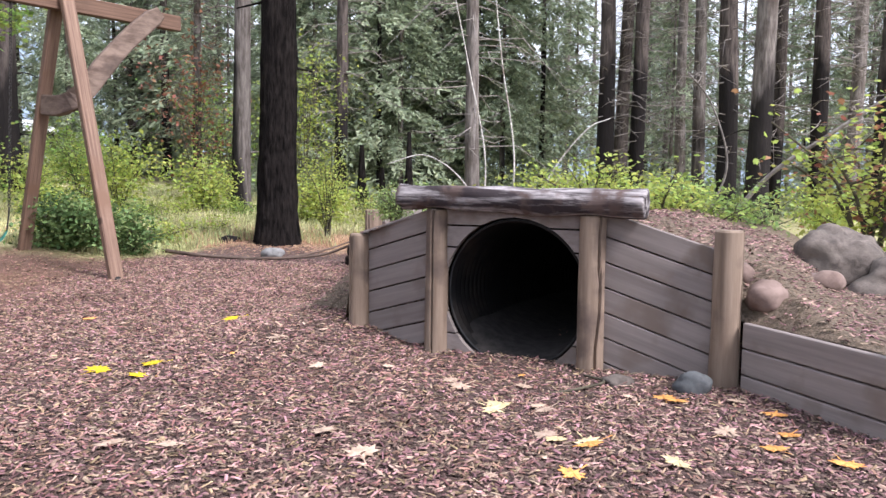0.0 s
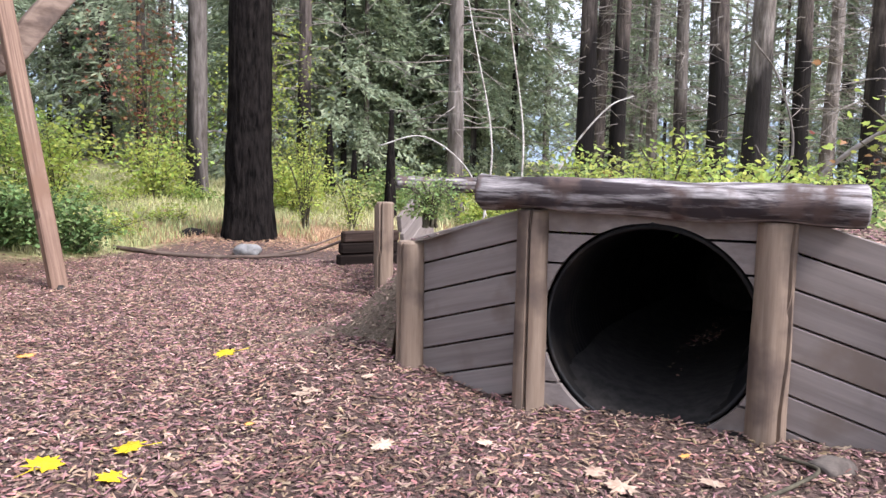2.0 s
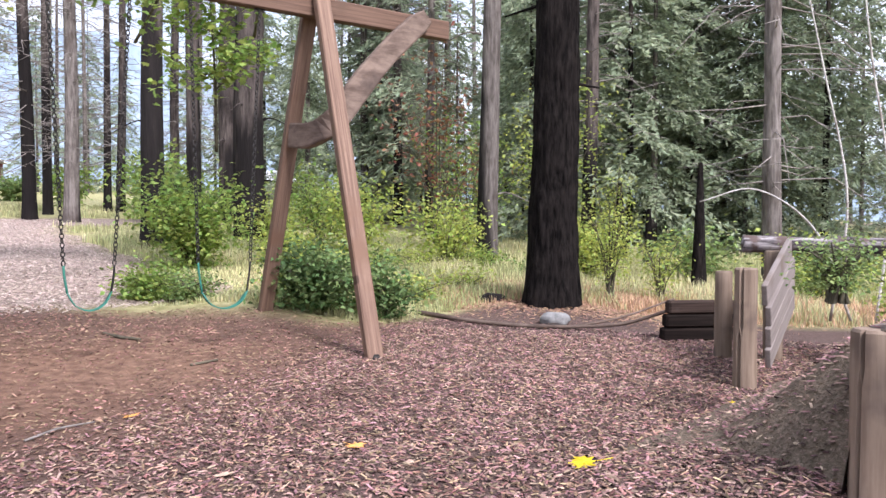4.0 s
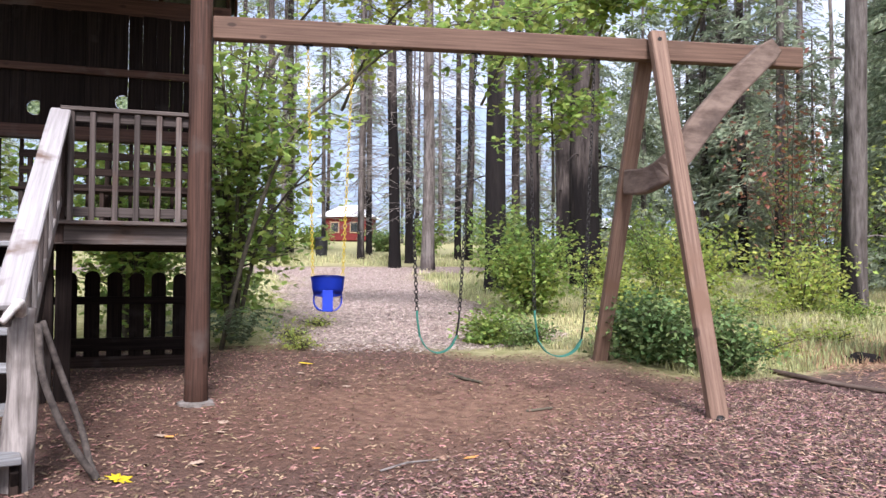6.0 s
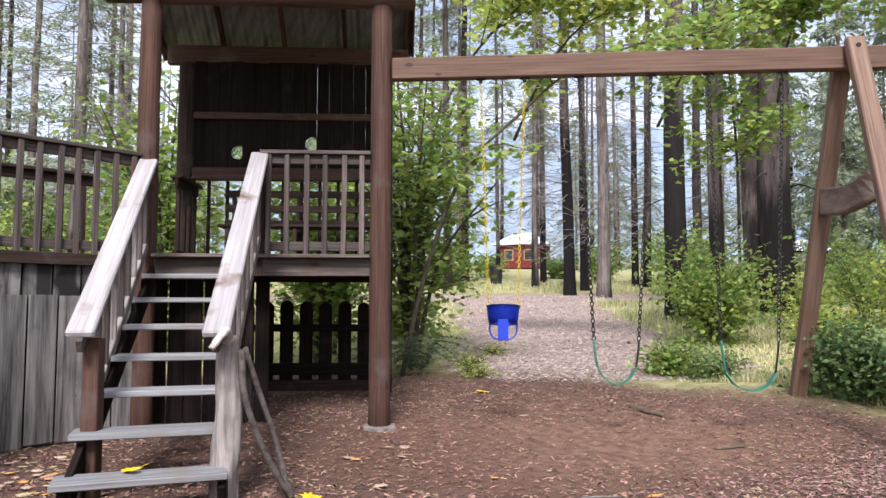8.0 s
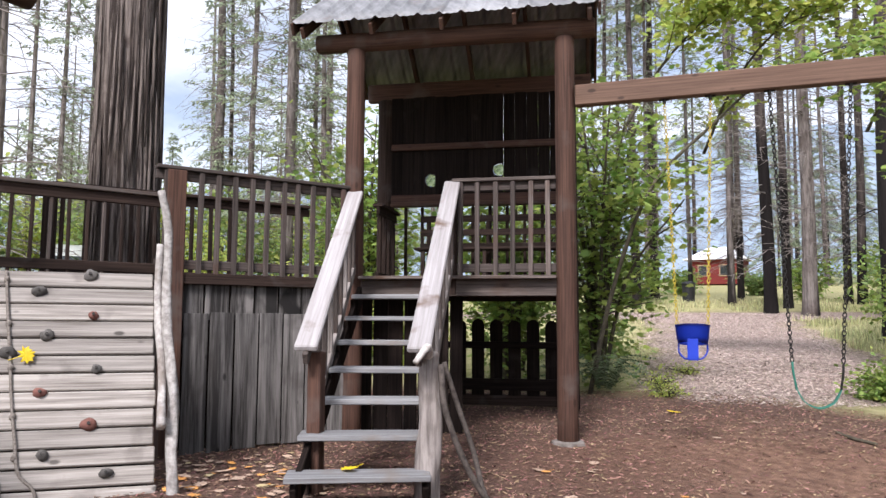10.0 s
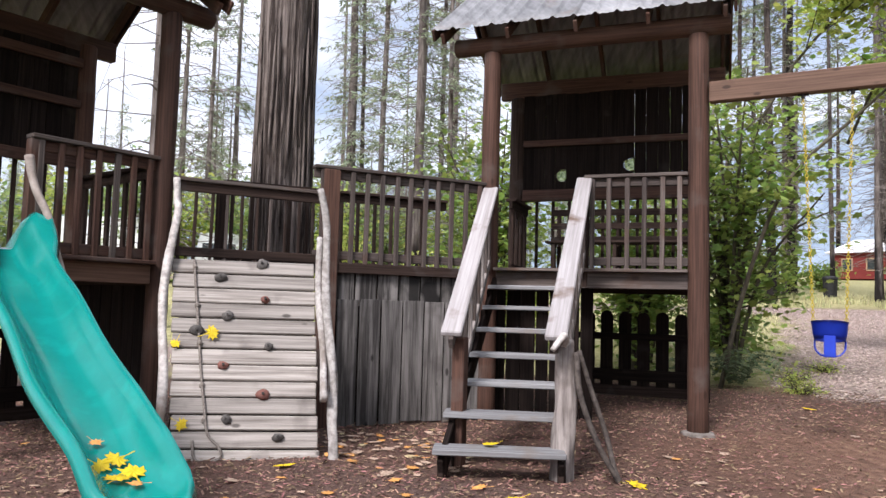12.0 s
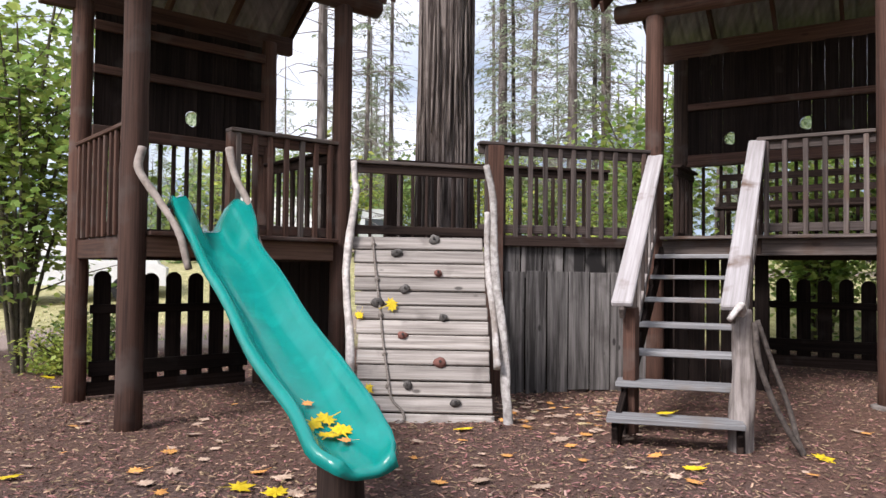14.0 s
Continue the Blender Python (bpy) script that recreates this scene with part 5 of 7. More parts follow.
def mound_height(u, v):
    side = abs(v)
    top = 1.02 - 0.20 * smoothstep(0.6, 1.5, side) - 0.02 * noise.noise(Vector((u * 2, v * 2, 0)))
    if v > 0:
        h = top - (0.42 * smoothstep(1.4, 2.3, v)) - 0.40 * smoothstep(2.4, 4.2, v)
    else:
        h = top - 0.75 * smoothstep(1.35, 2.5, side) - 0.3 * smoothstep(2.4, 3.4, side)
    h -= 1.1 * smoothstep(4.2, 6.5, u)
    return h + 0.03 * noise.noise(Vector((u * 1.3, v * 1.3, 7)))


def mound_edge(v):
    if v < 1.5:
        return 0.06
    return 0.06 - 0.84 * (v - 1.5) if v < 2.35 else -0.66 - 0.15 * (v - 2.35)


def mound_shape(u, v):
    h = mound_height(u, v)
    if v < -1.42:
        h *= smoothstep(-0.1, 0.9, u)
    if v > 1.5:
        h = min(h, 0.41 + 0.75 * max(0.0, u - mound_edge(v)) * (1 - 0.5 * smoothstep(2.3, 3.5, v)))
    return h


def build_mound():
    nu, nv = 56, 70
    verts, faces = [], []
    for j in range(nv + 1):
        v = -3.6 + 8.2 * j / nv
        a0 = mound_edge(v)
        for i in range(nu + 1):
            u = a0 + (6.6 - a0) * (i / nu) ** 1.3
            p = tp(u, v, 0)
            h = mound_shape(u, v)
            base = height(p.x, p.y)
            verts.append((p.x, p.y, max(base - 0.06, h)))
    w = nu + 1
    for j in range(nv):
        for i in range(nu):
            faces.append((j * w + i, (j + 1) * w + i, (j + 1) * w + i + 1, j * w + i + 1))
    me = mesh_from("earth_mound", verts, faces, True)
    me.color_attributes.new("cover", "FLOAT_COLOR", "POINT").data.foreach_set("color", np.array([(0, 0.12, 0.1, 0)] * len(verts), dtype=np.float32).ravel())
    tagged(part_mesh("earth_mound", me, M_GROUND), "bark-covered earth mound over the crawl tunnel", "mound", kind="structure")


build_mound()


def tunnel():
    t = thing("crawl_tunnel", "steel culvert crawl tunnel framed by grey boards and log posts", "tunnel", tp(0, 0, 0))
    # corrugated culvert
    R, ZC = 0.552, 0.458
    vs, fs = [], []
    nu, seg = 150, 48
    for layer in (0, 1):
        for i in range(nu + 1):
            u = 0.045 + 3.9 * i / nu
            rr = R + 0.010 * math.sin(u * 2 * math.pi / 0.075) - (0.02 if layer else 0)
            bend = 0.12 * max(0, u - 1.2) ** 1.4
            for k in range(seg):
                a = 2 * math.pi * k / seg
                vs.append(tp(u, rr * math.cos(a) + bend + 0.02, ZC - 0.045 * u + rr * math.sin(a)))
    off = (nu + 1) * seg
    for i in range(nu):
        for k in range(seg):
            q = (i * seg + k, i * seg + (k + 1) % seg, (i + 1) * seg + (k + 1) % seg, (i + 1) * seg + k)
            fs.append(q)
            fs.append(tuple(off + x for x in q[::-1]))
    for k in range(seg):
        fs.append((k, off + k, off + (k + 1) % seg, (k + 1) % seg))
    part_mesh("culvert", mesh_from("culvert", vs, fs, True), M_STEEL, t, "galvanised corrugated culvert pipe with its inner dark put into the colour")
    # silt on the pipe floor, and an added plug that keeps the far end dark
    bm = bmesh.new()
    for i in range(21):
        u = -0.10 + 3.9 * i / 20
        bend = 0.12 * max(0, u - 1.2) ** 1.4
        row = []
        for k in range(9):
            s_ = -1 + 2 * k / 8
            row.append(bm.verts.new(tp(u, s_ * (0.455 if u > 0.03 else 0.5) + bend + 0.02, -0.075 + 0.10 * smoothstep(-0.10, 0.25, u) + 0.13 * s_ * s_ * smoothstep(-0.1, 0.2, u) - 0.03 * s_ * smoothstep(0.0, 0.3, u) + 0.02 * noise.noise(Vector((u * 4, s_ * 3, 0))))))
        if i:
            for k in range(8):
                bm.faces.new((prev[k], prev[k + 1], row[k + 1], row[k]))
        prev = row
    part("floor_silt", bm, M_SILT, t, "grey silt on the pipe floor, coloured darker for the tunnel's shade", smooth=True)
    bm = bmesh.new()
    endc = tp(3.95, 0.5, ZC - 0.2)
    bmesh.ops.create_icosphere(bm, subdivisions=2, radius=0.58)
    part("end_plug", bm, M_SILT, t, "added plug keeping light out of the pipe's far end", Matrix.Translation(endc))
    # posts
    for (x, y, z1, r, z0) in ((-0.644, 6.512, 0.84, 0.083, 0.08), (0.015, 6.075, 1.06, 0.088, -0.06), (1.098, 5.563, 1.045, 0.092, -0.10), (1.88, 5.17, 0.98, 0.090, -0.06)):
        log("post", (x, y, z0 - 0.1), (x, y, z1), r * 1.03, r * 0.97, M_POST, t, rough=0.06, segs=48, rings=12, crack=-1.85 + 0.7 * (x - 0.3))
    # lintel log
    log("lintel_log", Vector((-0.27, 6.155, 1.155)), Vector((1.41, 5.367, 1.125)), 0.086, 0.092, M_LOG, t, "weathered split log lintel", rough=0.38, segs=20, rings=26)
    # sloping wing boards
    for (a, b, za, zb, n) in (((-0.62, 6.56), (0.0, 6.14), 0.86, 1.075, 6), ((1.12, 5.62), (1.86, 5.24), 1.10, 0.848, 7)):
        pitch = 0.173
        for k in range(n):
            dz = -pitch * (k + 0.5)
            board("wing_board", (a[0], a[1], za + dz), (b[0], b[1], zb + dz), pitch - 0.017, 0.04, M_TUNNEL, t, c=0.005)
    # face boards cut round the pipe
    q0, q1 = tp(0.02, -0.60, 0), tp(0.02, 0.60, 0)
    pitch = 0.163
    for k in range(7):
        z1, z0 = 1.10 - pitch * k, 1.10 - pitch * (k + 1) + 0.014
        for sg in (-1, 1):
            steps = 14
            edge = []
            for i in range(steps + 1):
                z = z0 + (z1 - z0) * i / steps
                dz = z - ZC
                x = math.sqrt(max(0.0, (R + 0.005) ** 2 - dz * dz))
                edge.append((x, z))
            outer_x = 0.62
            if min(e[0] for e in edge) >= outer_x - 0.02:
                continue
            vs, fs = [], []
            for lay in (0.0, 0.04):
                for x, z in edge:
                    vs.append(tp(lay + 0.0, sg * min(x, outer_x) + 0.02, z))
                    vs.append(tp(lay + 0.0, sg * outer_x + 0.02, z))
            m_ = 2 * (steps + 1)
            for i in range(steps):
                a = 2 * i
                fs += [(a, a + 1, a + 3, a + 2), (m_ + a, m_ + a + 2, m_ + a + 3, m_ + a + 1), (a, a + 2, m_ + a + 2, m_ + a)]
            fs += [(0, m_, m_ + 1, 1), (2 * steps, 2 * steps + 1, m_ + 2 * steps + 1, m_ + 2 * steps)]
            part_mesh("face_board", mesh_from("face_board", vs, fs), M_TUNNEL, t)
    return t


tunnel()


def low_wall():
    w = thing("retaining_wall", "low retaining wall of grey boards beside the tunnel", "retaining wall", (2.15, 4.65, 0), "retaining walls")
    a, b = Vector((1.97, 5.08)), Vector((2.36, 4.13))
    for k in range(3):
        z = 0.42 - 0.165 * (k + 0.5)
        board("wall_board", at(a, z), at(b, z), 0.155, 0.045, M_TUNNEL, w)
    log("post", (2.44, 4.05, -0.1), (2.44, 4.05, 0.62), 0.09, 0.085, M_POST, w)
    # the other wing, towards the far mouth
    w2 = thing("retaining_wall", "sloping grey boards and two log posts at the far tunnel mouth", "retaining wall", (-0.9, 9.6, 0), "retaining walls")
    s1, far = Vector((-0.92, 9.38)), Vector((-0.58, 10.75))
    log("post", at(s1, -0.05), at(s1, 0.94), 0.09, 0.086, M_POST, w2, rough=0.06, segs=32, rings=12, crack=-2.2)
    log("post", (-1.02, 10.75, -0.1), (-1.02, 10.75, 0.84), 0.085, 0.08, M_POST, w2, rough=0.06)
    for k in range(4):
        board("sloping_board", at(s1 + Vector((0.14 + 0.03 * (k > 0), 0.05)), 0.72 - 0.165 * k), at(far + Vector((0.12 + 0.03 * (k > 0), -0.1)), 1.08 - 0.165 * k), 0.17 if k == 0 else 0.155, 0.045, M_TUNNEL, w2)
    log("post", at(far, -0.1), at(far, 1.04), 0.09, 0.085, M_POST, w2)
    log("lintel_log", (-0.85, 10.85, 1.10), (1.2, 11.1, 1.06), 0.085, 0.09, M_LOG, w2, "weathered split log lintel", rough=0.3, rings=20)
    # stacked timbers
    st = thing("timber_stack", "three stacked dark weathered timbers edging the mound", "timbers", (-1.2, 11.8, 0))
    for k in range(3):
        z = 0.08 + 0.15 * k
        board("timber", (-1.62 + 0.03 * k, 11.66, z), (-0.86, 12.0, z), 0.145, 0.14, M_WALL if k < 2 else M_DARK, st, c=0.02)


low_wall()


# ---- stones and sticks ----
def stone(at_, size, mat, label, seed, sub=3):
    ob = blob("stone", at_, size, mat, None, "", sub, 0.32 if sub < 4 else 0.4, 1.2, seed)
    tagged(ob, label, "stone", "stones")


def bedded(x, y, dz):
    u, v = (Vector((x, y)) - T_MID).dot(T_AXIS), (Vector((x, y)) - T_MID).dot(T_SIDE)
    return Vector((x, y, max(height(x, y) - 0.06, mound_shape(u, v)) + dz))


stone(bedded(3.42, 7.05, 0.12), (0.36, 0.36, 0.33), M_ROCK, "large lichen-grey boulder bedded in the mound", 1, 4)
stone(bedded(3.85, 6.75, 0.08), (0.42, 0.36, 0.30), M_ROCK, "craggy grey-brown boulder bedded in the mound", 12, 4)
stone(bedded(2.12, 5.14, 0.03), (0.125, 0.115, 0.11), M_ROCKRED, "rounded pinkish brown stone on the bark slope", 3)
stone(bedded(2.08, 5.47, 0.03), (0.075, 0.07, 0.085), M_ROCKRED, "small rounded brown stone by the post", 4)
stone(bedded(2.94, 6.14, 0.03), (0.15, 0.11, 0.085), M_ROCKRED, "flat grey-brown stone on the bark slope", 5)
stone((1.63, 4.98, 0.045), (0.115, 0.09, 0.085), M_SLATE, "smooth blue-grey stone at the tunnel wing", 6)
stone((1.22, 5.18, 0.0), (0.10, 0.07, 0.045), M_ROCK, "flat half-buried stone beside the tunnel", 7)
stone(on_ground(-2.91, 12.22, 0.05), (0.175, 0.13, 0.105), M_PALESTONE, "pale rounded stone before the charred tree", 8)
stone(on_ground(-4.05, 13.6, 0.03), (0.2, 0.15, 0.10), M_BARKDARK, "dark lump of charred wood", 9)

stone(on_ground(-38.52, -20.79, 0.08), (0.34, 0.27, 0.19), M_PALESTONE, "pale grey boulder beyond the slide tower", 20)
stone(on_ground(-40.65, -20.38, 0.08), (0.28, 0.22, 0.15), M_PALESTONE, "pale grey boulder beyond the slide tower", 21)
stone(on_ground(-70.40, -38.90, 0.08), (0.40, 0.32, 0.22), M_PALESTONE, "pale grey boulder beyond the slide tower", 22)
stone(on_ground(-72.89, -42.67, 0.08), (0.36, 0.29, 0.20), M_PALESTONE, "pale grey boulder beyond the slide tower", 23)


def stick(pts, r0, r1, label, mat=M_TWIG):
    g = thing("stick", label, "stick", pts[0], "sticks on the ground")
    limb("stick_wood", pts, r0, r1, mat, g, n=22, segs=7, rough=0.3)


stick([on_ground(-4.72, 12.3, 0.03), on_ground(-3.84, 11.98, 0.03), on_ground(-2.98, 11.89, 0.03), on_ground(-2.1, 11.98, 0.10), on_ground(-1.48, 11.85, 0.34)], 0.03, 0.018, "long brown fallen branch lying before the charred tree", M_BRACE)
stick([on_ground(-2.62, 12.05, 0.03), on_ground(-2.1, 12.3, 0.14), on_ground(-1.5, 12.75, 0.36)], 0.018, 0.011, "thin fallen branch lying before the charred tree", M_BRACE)
stick([on_ground(-4.97, 6.40, 0.01), on_ground(-4.96, 6.62, 0.02), on_ground(-4.93, 6.76, 0.015), on_ground(-4.88, 6.84, 0.015)], 0.008, 0.005, "thin pale bent twig on the mulch", M_TWIG)
stick([on_ground(-7.3, 9.55, 0.01), on_ground(-7.0, 9.45, 0.02), on_ground(-6.75, 9.47, 0.015)], 0.02, 0.014, "short brown stick on the mulch", M_STEM)
stick([on_ground(0.75, 4.85, 0.01), on_ground(0.98, 5.0, 0.02), on_ground(1.12, 5.12, 0.03), on_ground(1.02, 5.28, 0.03)], 0.011, 0.008, "thin dark twig before the tunnel", M_STEM)
stick([on_ground(-5.6, 8.75, 0.01), on_ground(-5.45, 8.95, 0.02)], 0.014, 0.01, "short stick on the trodden earth", M_STEM)


# ---- trees ----
def trunk(name, r, h, mat, parent, m, seed, flare=1.35, segs=20, rings=26, rough=0.10, lean=(0, 0), fine=4.0, run=0.5):
    bm = bmesh.new()
    pts, rad = [], []
    for i in range(rings):
        f = (i / (rings - 1)) ** 1.6
        z = h * f
        pts.append((lean[0] * z + 0.1 * r * math.sin(z * 0.7 + seed), lean[1] * z, z - 0.15))
        rad.append(r * (1 - 0.72 * f) * (1 + (flare - 1) * math.exp(-z / (0.9 * r + 0.25))))
    bm_r = tube(bm, pts, rad, segs, 0, seed, caps=False)
    for ring, p, ra in zip(bm_r, pts, rad):
        for k, v in enumerate(ring):
            w = 2 * math.pi * k / segs
            c = Vector((p[0], p[1], v.co.z))
            d = v.co - c
            groove = noise.noise(Vector((math.cos(w) * fine, math.sin(w) * fine, p[2] * run + seed))) * rough + noise.noise(Vector((math.cos(w) * 1.5, math.sin(w) * 1.5, seed))) * rough * 1.4 * math.exp(-p[2] / (2 * r + 0.2))
            v.co = c + d * (1 + groove)
    return part(name, bm, mat, parent, "", m, smooth=True)


def spray(vs, fs, c, d, length, width, droop, count, leaf, rnd, flatten=0.35):
    """A bough: small pointed leaves strewn along a drooping line."""
    side = Vector((-d.y, d.x, 0))
    for i in range(count):
        f = rnd.random() ** 0.7
        p = c + d * (length * f) + Vector((0, 0, -droop * f * f)) + side * (rnd.uniform(-1, 1) * width * (1.15 - f)) + Vector((0, 0, rnd.uniform(-1, 0.3) * flatten * width))
        a = rnd.uniform(0, 2 * math.pi)
        ax = (d * rnd.uniform(0.2, 1) + side * rnd.uniform(-1, 1) + Vector((0, 0, rnd.uniform(-0.8, 0.1)))).normalized()
        bx = ax.cross(Vector((rnd.uniform(-1, 1), rnd.uniform(-1, 1), 1.2))).normalized()
        s = leaf * rnd.uniform(0.6, 1.4)
        k = len(vs)
        vs += [p - bx * s * 0.22, p + ax * s * 0.5 - bx * s * 0.10 , p + ax * s, p + ax * s * 0.45 + bx * s * 0.24]
        fs.append((k, k + 1, k + 2, k + 3))


def conifer_mesh(seed, h, r0, low, boughs, leaf, per, droop):
    rnd = random.Random(seed)
    vs, fs = [], []
    for b in range(boughs):
        f = rnd.random() ** 0.8
        z = low + (h - low) * f
        ln = r0 * (1 - f) ** 0.75 * rnd.uniform(0.55, 1.1) + 0.25
        a = rnd.uniform(0, 2 * math.pi)
        d = Vector((math.cos(a), math.sin(a), rnd.uniform(-0.15, 0.12))).normalized()
        spray(vs, fs, Vector((0, 0, z)), d, ln, 0.16 * ln + 0.12, droop * ln, max(6, int(per * ln)), leaf, rnd)
    return mesh_from("crown", vs, fs)


def dead_branches(bm, r, z0, z1, count, rnd, length):
    for i in range(count):
        z = rnd.uniform(z0, z1)
        a = rnd.uniform(0, 2 * math.pi)
        d = Vector((math.cos(a), math.sin(a), 0))
        ln = length * rnd.uniform(0.4, 1.1)
        p0 = Vector((0, 0, z)) + d * r * 0.4
        side_ = Vector((-d.y, d.x, 0)) * rnd.uniform(-0.3, 0.3) * ln
        pts = [p0, p0 + d * ln * 0.5 + side_ * 0.3 + Vector((0, 0, rnd.uniform(-0.22, 0.05) * ln)), p0 + d * ln + side_ + Vector((0, 0, rnd.uniform(-0.6, 0.05) * ln))]
        tube(bm, pts, [0.018, 0.012, 0.005], 4, caps=False)
        for q_ in range(2):
            s_ = pts[1] + (pts[2] - pts[1]) * rnd.random()
            tube(bm, [s_, s_ + Vector((d.y * rnd.choice((-1, 1)), -d.x * rnd.choice((-1, 1)), rnd.uniform(-0.6, 0.2))) * 0.3 * ln], [0.010, 0.005], 3, caps=False)


DENSE = [conifer_mesh(21, 15, 3.3, 0.4, 190, 0.24, 38, 0.42), conifer_mesh(22, 12, 2.7, 0.2, 170, 0.22, 40, 0.36)]
LONG_DEAD = bmesh.new()
dead_branches(LONG_DEAD, 0.2, 1.5, 15, 90, random.Random(9), 3.4)
LONG_MESH = bpy.data.meshes.new("deadwood")
LONG_DEAD.to_mesh(LONG_MESH)
LONG_DEAD.free()
CROWNS = [conifer_mesh(1, 17, 3.1, 0.6, 120, 0.34, 13, 0.34), conifer_mesh(2, 20, 3.4, 2.5, 110, 0.36, 12, 0.38), conifer_mesh(3, 13, 2.5, 0.3, 120, 0.28, 14, 0.28)]
HIGH_CROWN = conifer_mesh(4, 30, 3.0, 15, 110, 0.42, 18, 0.30)
SPARSE_CROWN = conifer_mesh(5, 20, 2.8, 3.0, 62, 0.24, 26, 0.15)
DEAD = []
for sd_ in range(3):
    bm_ = bmesh.new()
    dead_branches(bm_, 0.2, 1.8, 18, 150, random.Random(sd_), 2.1)
    me_ = bpy.data.meshes.new("deadwood")
    bm_.to_mesh(me_)
    bm_.free()
    DEAD.append(me_)

TREE_N = [0]


def forest_tree(x, y, dia, kind, lean=0.0):
    """kind: b burnt, g grey fir, d dark fir; with 'c' a green crown, 's' a sparse one."""
    TREE_N[0] += 1
    i = TREE_N[0]
    z = height(x, y)
    look_ = {"b": ("charred black conifer trunk standing in the meadow", M_BARKBURNT), "g": ("tall grey-barked conifer with dead twigs", M_BARKGREY), "d": ("tall dark-barked conifer scorched near its foot", M_BARKDARK)}[kind[0]]
    t = thing("conifer", look_[0], "tree", (x, y, z), "conifers")
    m = Matrix.Translation((x, y, z)) @ Matrix.Rotation(i * 1.7, 4, "Z")
    if "y" in kind:
        k_ = 0.75 + 0.5 * ((i * 0.618) % 1)
        trunk("trunk", dia / 2, 14 * k_, look_[1], t, m, i, 1.2, segs=8, rings=10)
        part_mesh("crown", DENSE[i % 2], M_NEEDLE, t, "", m @ Matrix.Scale(k_, 4))
        return
    if "l" in kind:
        tagged(part_mesh("deadwood", LONG_MESH, M_TWIG, t, "bare grey drooping dead branches", m), kind="stuff")
    trunk("trunk", dia / 2, 26, look_[1], t, m, i, 1.25, segs=12 if dia < 0.5 else 18, rings=18, lean=(lean + 0.016 * math.sin(i * 2.3), 0.016 * math.cos(i * 3.1)))
    if "c" in kind:
        part_mesh("crown", CROWNS[i % 3], M_NEEDLE, t, "", m)
    elif "s" in kind:
        part_mesh("crown", SPARSE_CROWN, M_NEEDLE, t, "", m)
    elif "h" in kind:
        part_mesh("crown", HIGH_CROWN, M_NEEDLE, t, "", m)
    if "n" in kind:
        rb_ = random.Random(i)
        for q_ in range(5):
            a_, z_ = rb_.uniform(0, 6.28), rb_.uniform(1.6, 9)
            p_ = Vector((math.cos(a_), math.sin(a_), 0))
            limb("branch_stub", [m @ (p_ * dia * 0.3 + Vector((0, 0, z_))), m @ (p_ * (dia * 0.3 + 0.35) + Vector((0, 0, z_ + 0.05))), m @ (p_ * (dia * 0.3 + rb_.uniform(0.6, 1.3)) + Vector((0, 0, z_ - 0.2)))], 0.026, 0.009, look_[1], t, n=6, segs=5)
    if "n" not in kind:
        tagged(part_mesh("deadwood", DEAD[i % 3], M_TWIG, t, "bare grey twigs", m), kind="stuff")


# the charred tree by the tunnel
bt = thing("charred_tree", "tall charred black conifer with a flared foot at the yard's edge", "tree", on_ground(-3.12, 13.45))
trunk("trunk", 0.33, 24, M_BARKBURNT, bt, Matrix.Translation(on_ground(-3.12, 13.45)), 5, 1.42, 80, 130, 0.13, fine=8.0, run=2.6)
for k_, (z_, a_, l_) in enumerate(((3.1, 0.4, 0.35), (4.2, 2.9, 0.5), (5.6, 1.7, 0.6), (6.8, 4.4, 0.7), (8.0, 0.2, 0.8))):
    p_ = on_ground(-3.12, 13.45, z_)
    q_ = p_ + Vector((math.cos(a_), math.sin(a_), -0.15)) * (0.28 + l_)
    limb("branch_stub", [p_, lerp(p_, q_, 0.5), q_], 0.035, 0.012, M_BARKBURNT, bt, n=6, segs=6)
# the great cedar behind the bridge
ct = thing("cedar_tree", "great cedar with stringy grey-brown bark behind the bridge", "tree", (-10.75, 2.31, height(-10.75, 2.31)))
trunk("trunk", 0.41, 26, M_BARKCEDAR, ct, Matrix.Translation((-10.75, 2.33, height(-10.75, 2.31))), 8, 1.2, 130, 60, 0.16, fine=13.0, run=0.3)
for k in range(56):
    # loose strips of stringy bark
    a_ = k * 2.399963
    z0_, n_ = random.uniform(0.1, 4.2), random.uniform(0.9, 2.2)
    pts_ = []
    for i in range(7):
        z_ = z0_ + n_ * i / 6
        r_ = 0.41 * (1 - 0.72 * z_ / 26) * (1 + 0.2 * math.exp(-z_ / 0.62)) * 1.045
        b_ = a_ + 0.05 * math.sin(z_ * 1.3 + k)
        pts_.append((-10.75 + r_ * math.cos(b_), 2.33 + r_ * math.sin(b_), height(-10.75, 2.31) + z_ - 0.15))
    bm = bmesh.new()
    tube(bm, pts_, [0.006, 0.014, 0.018, 0.019, 0.017, 0.013, 0.005], 6, 0.2, k)
    part("bark_strip", bm, M_BARKCEDAR, ct, smooth=True)
for x_, y_, r_, n_, sd_ in ((-1.15, 17.2, 0.14, 2.5, 31), (-3.0, 22.5, 0.2, 2.2, 32), (-2.2, 21.0, 0.16, 1.6, 33)):
    sg_ = thing("charred_snag", "broken charred black snag standing in the meadow", "snag", on_ground(x_, y_), "charred snags")
    trunk("trunk", r_, n_, M_BARKBURNT, sg_, Matrix.Translation(on_ground(x_, y_)), sd_, 1.3, 16, 20, 0.3)
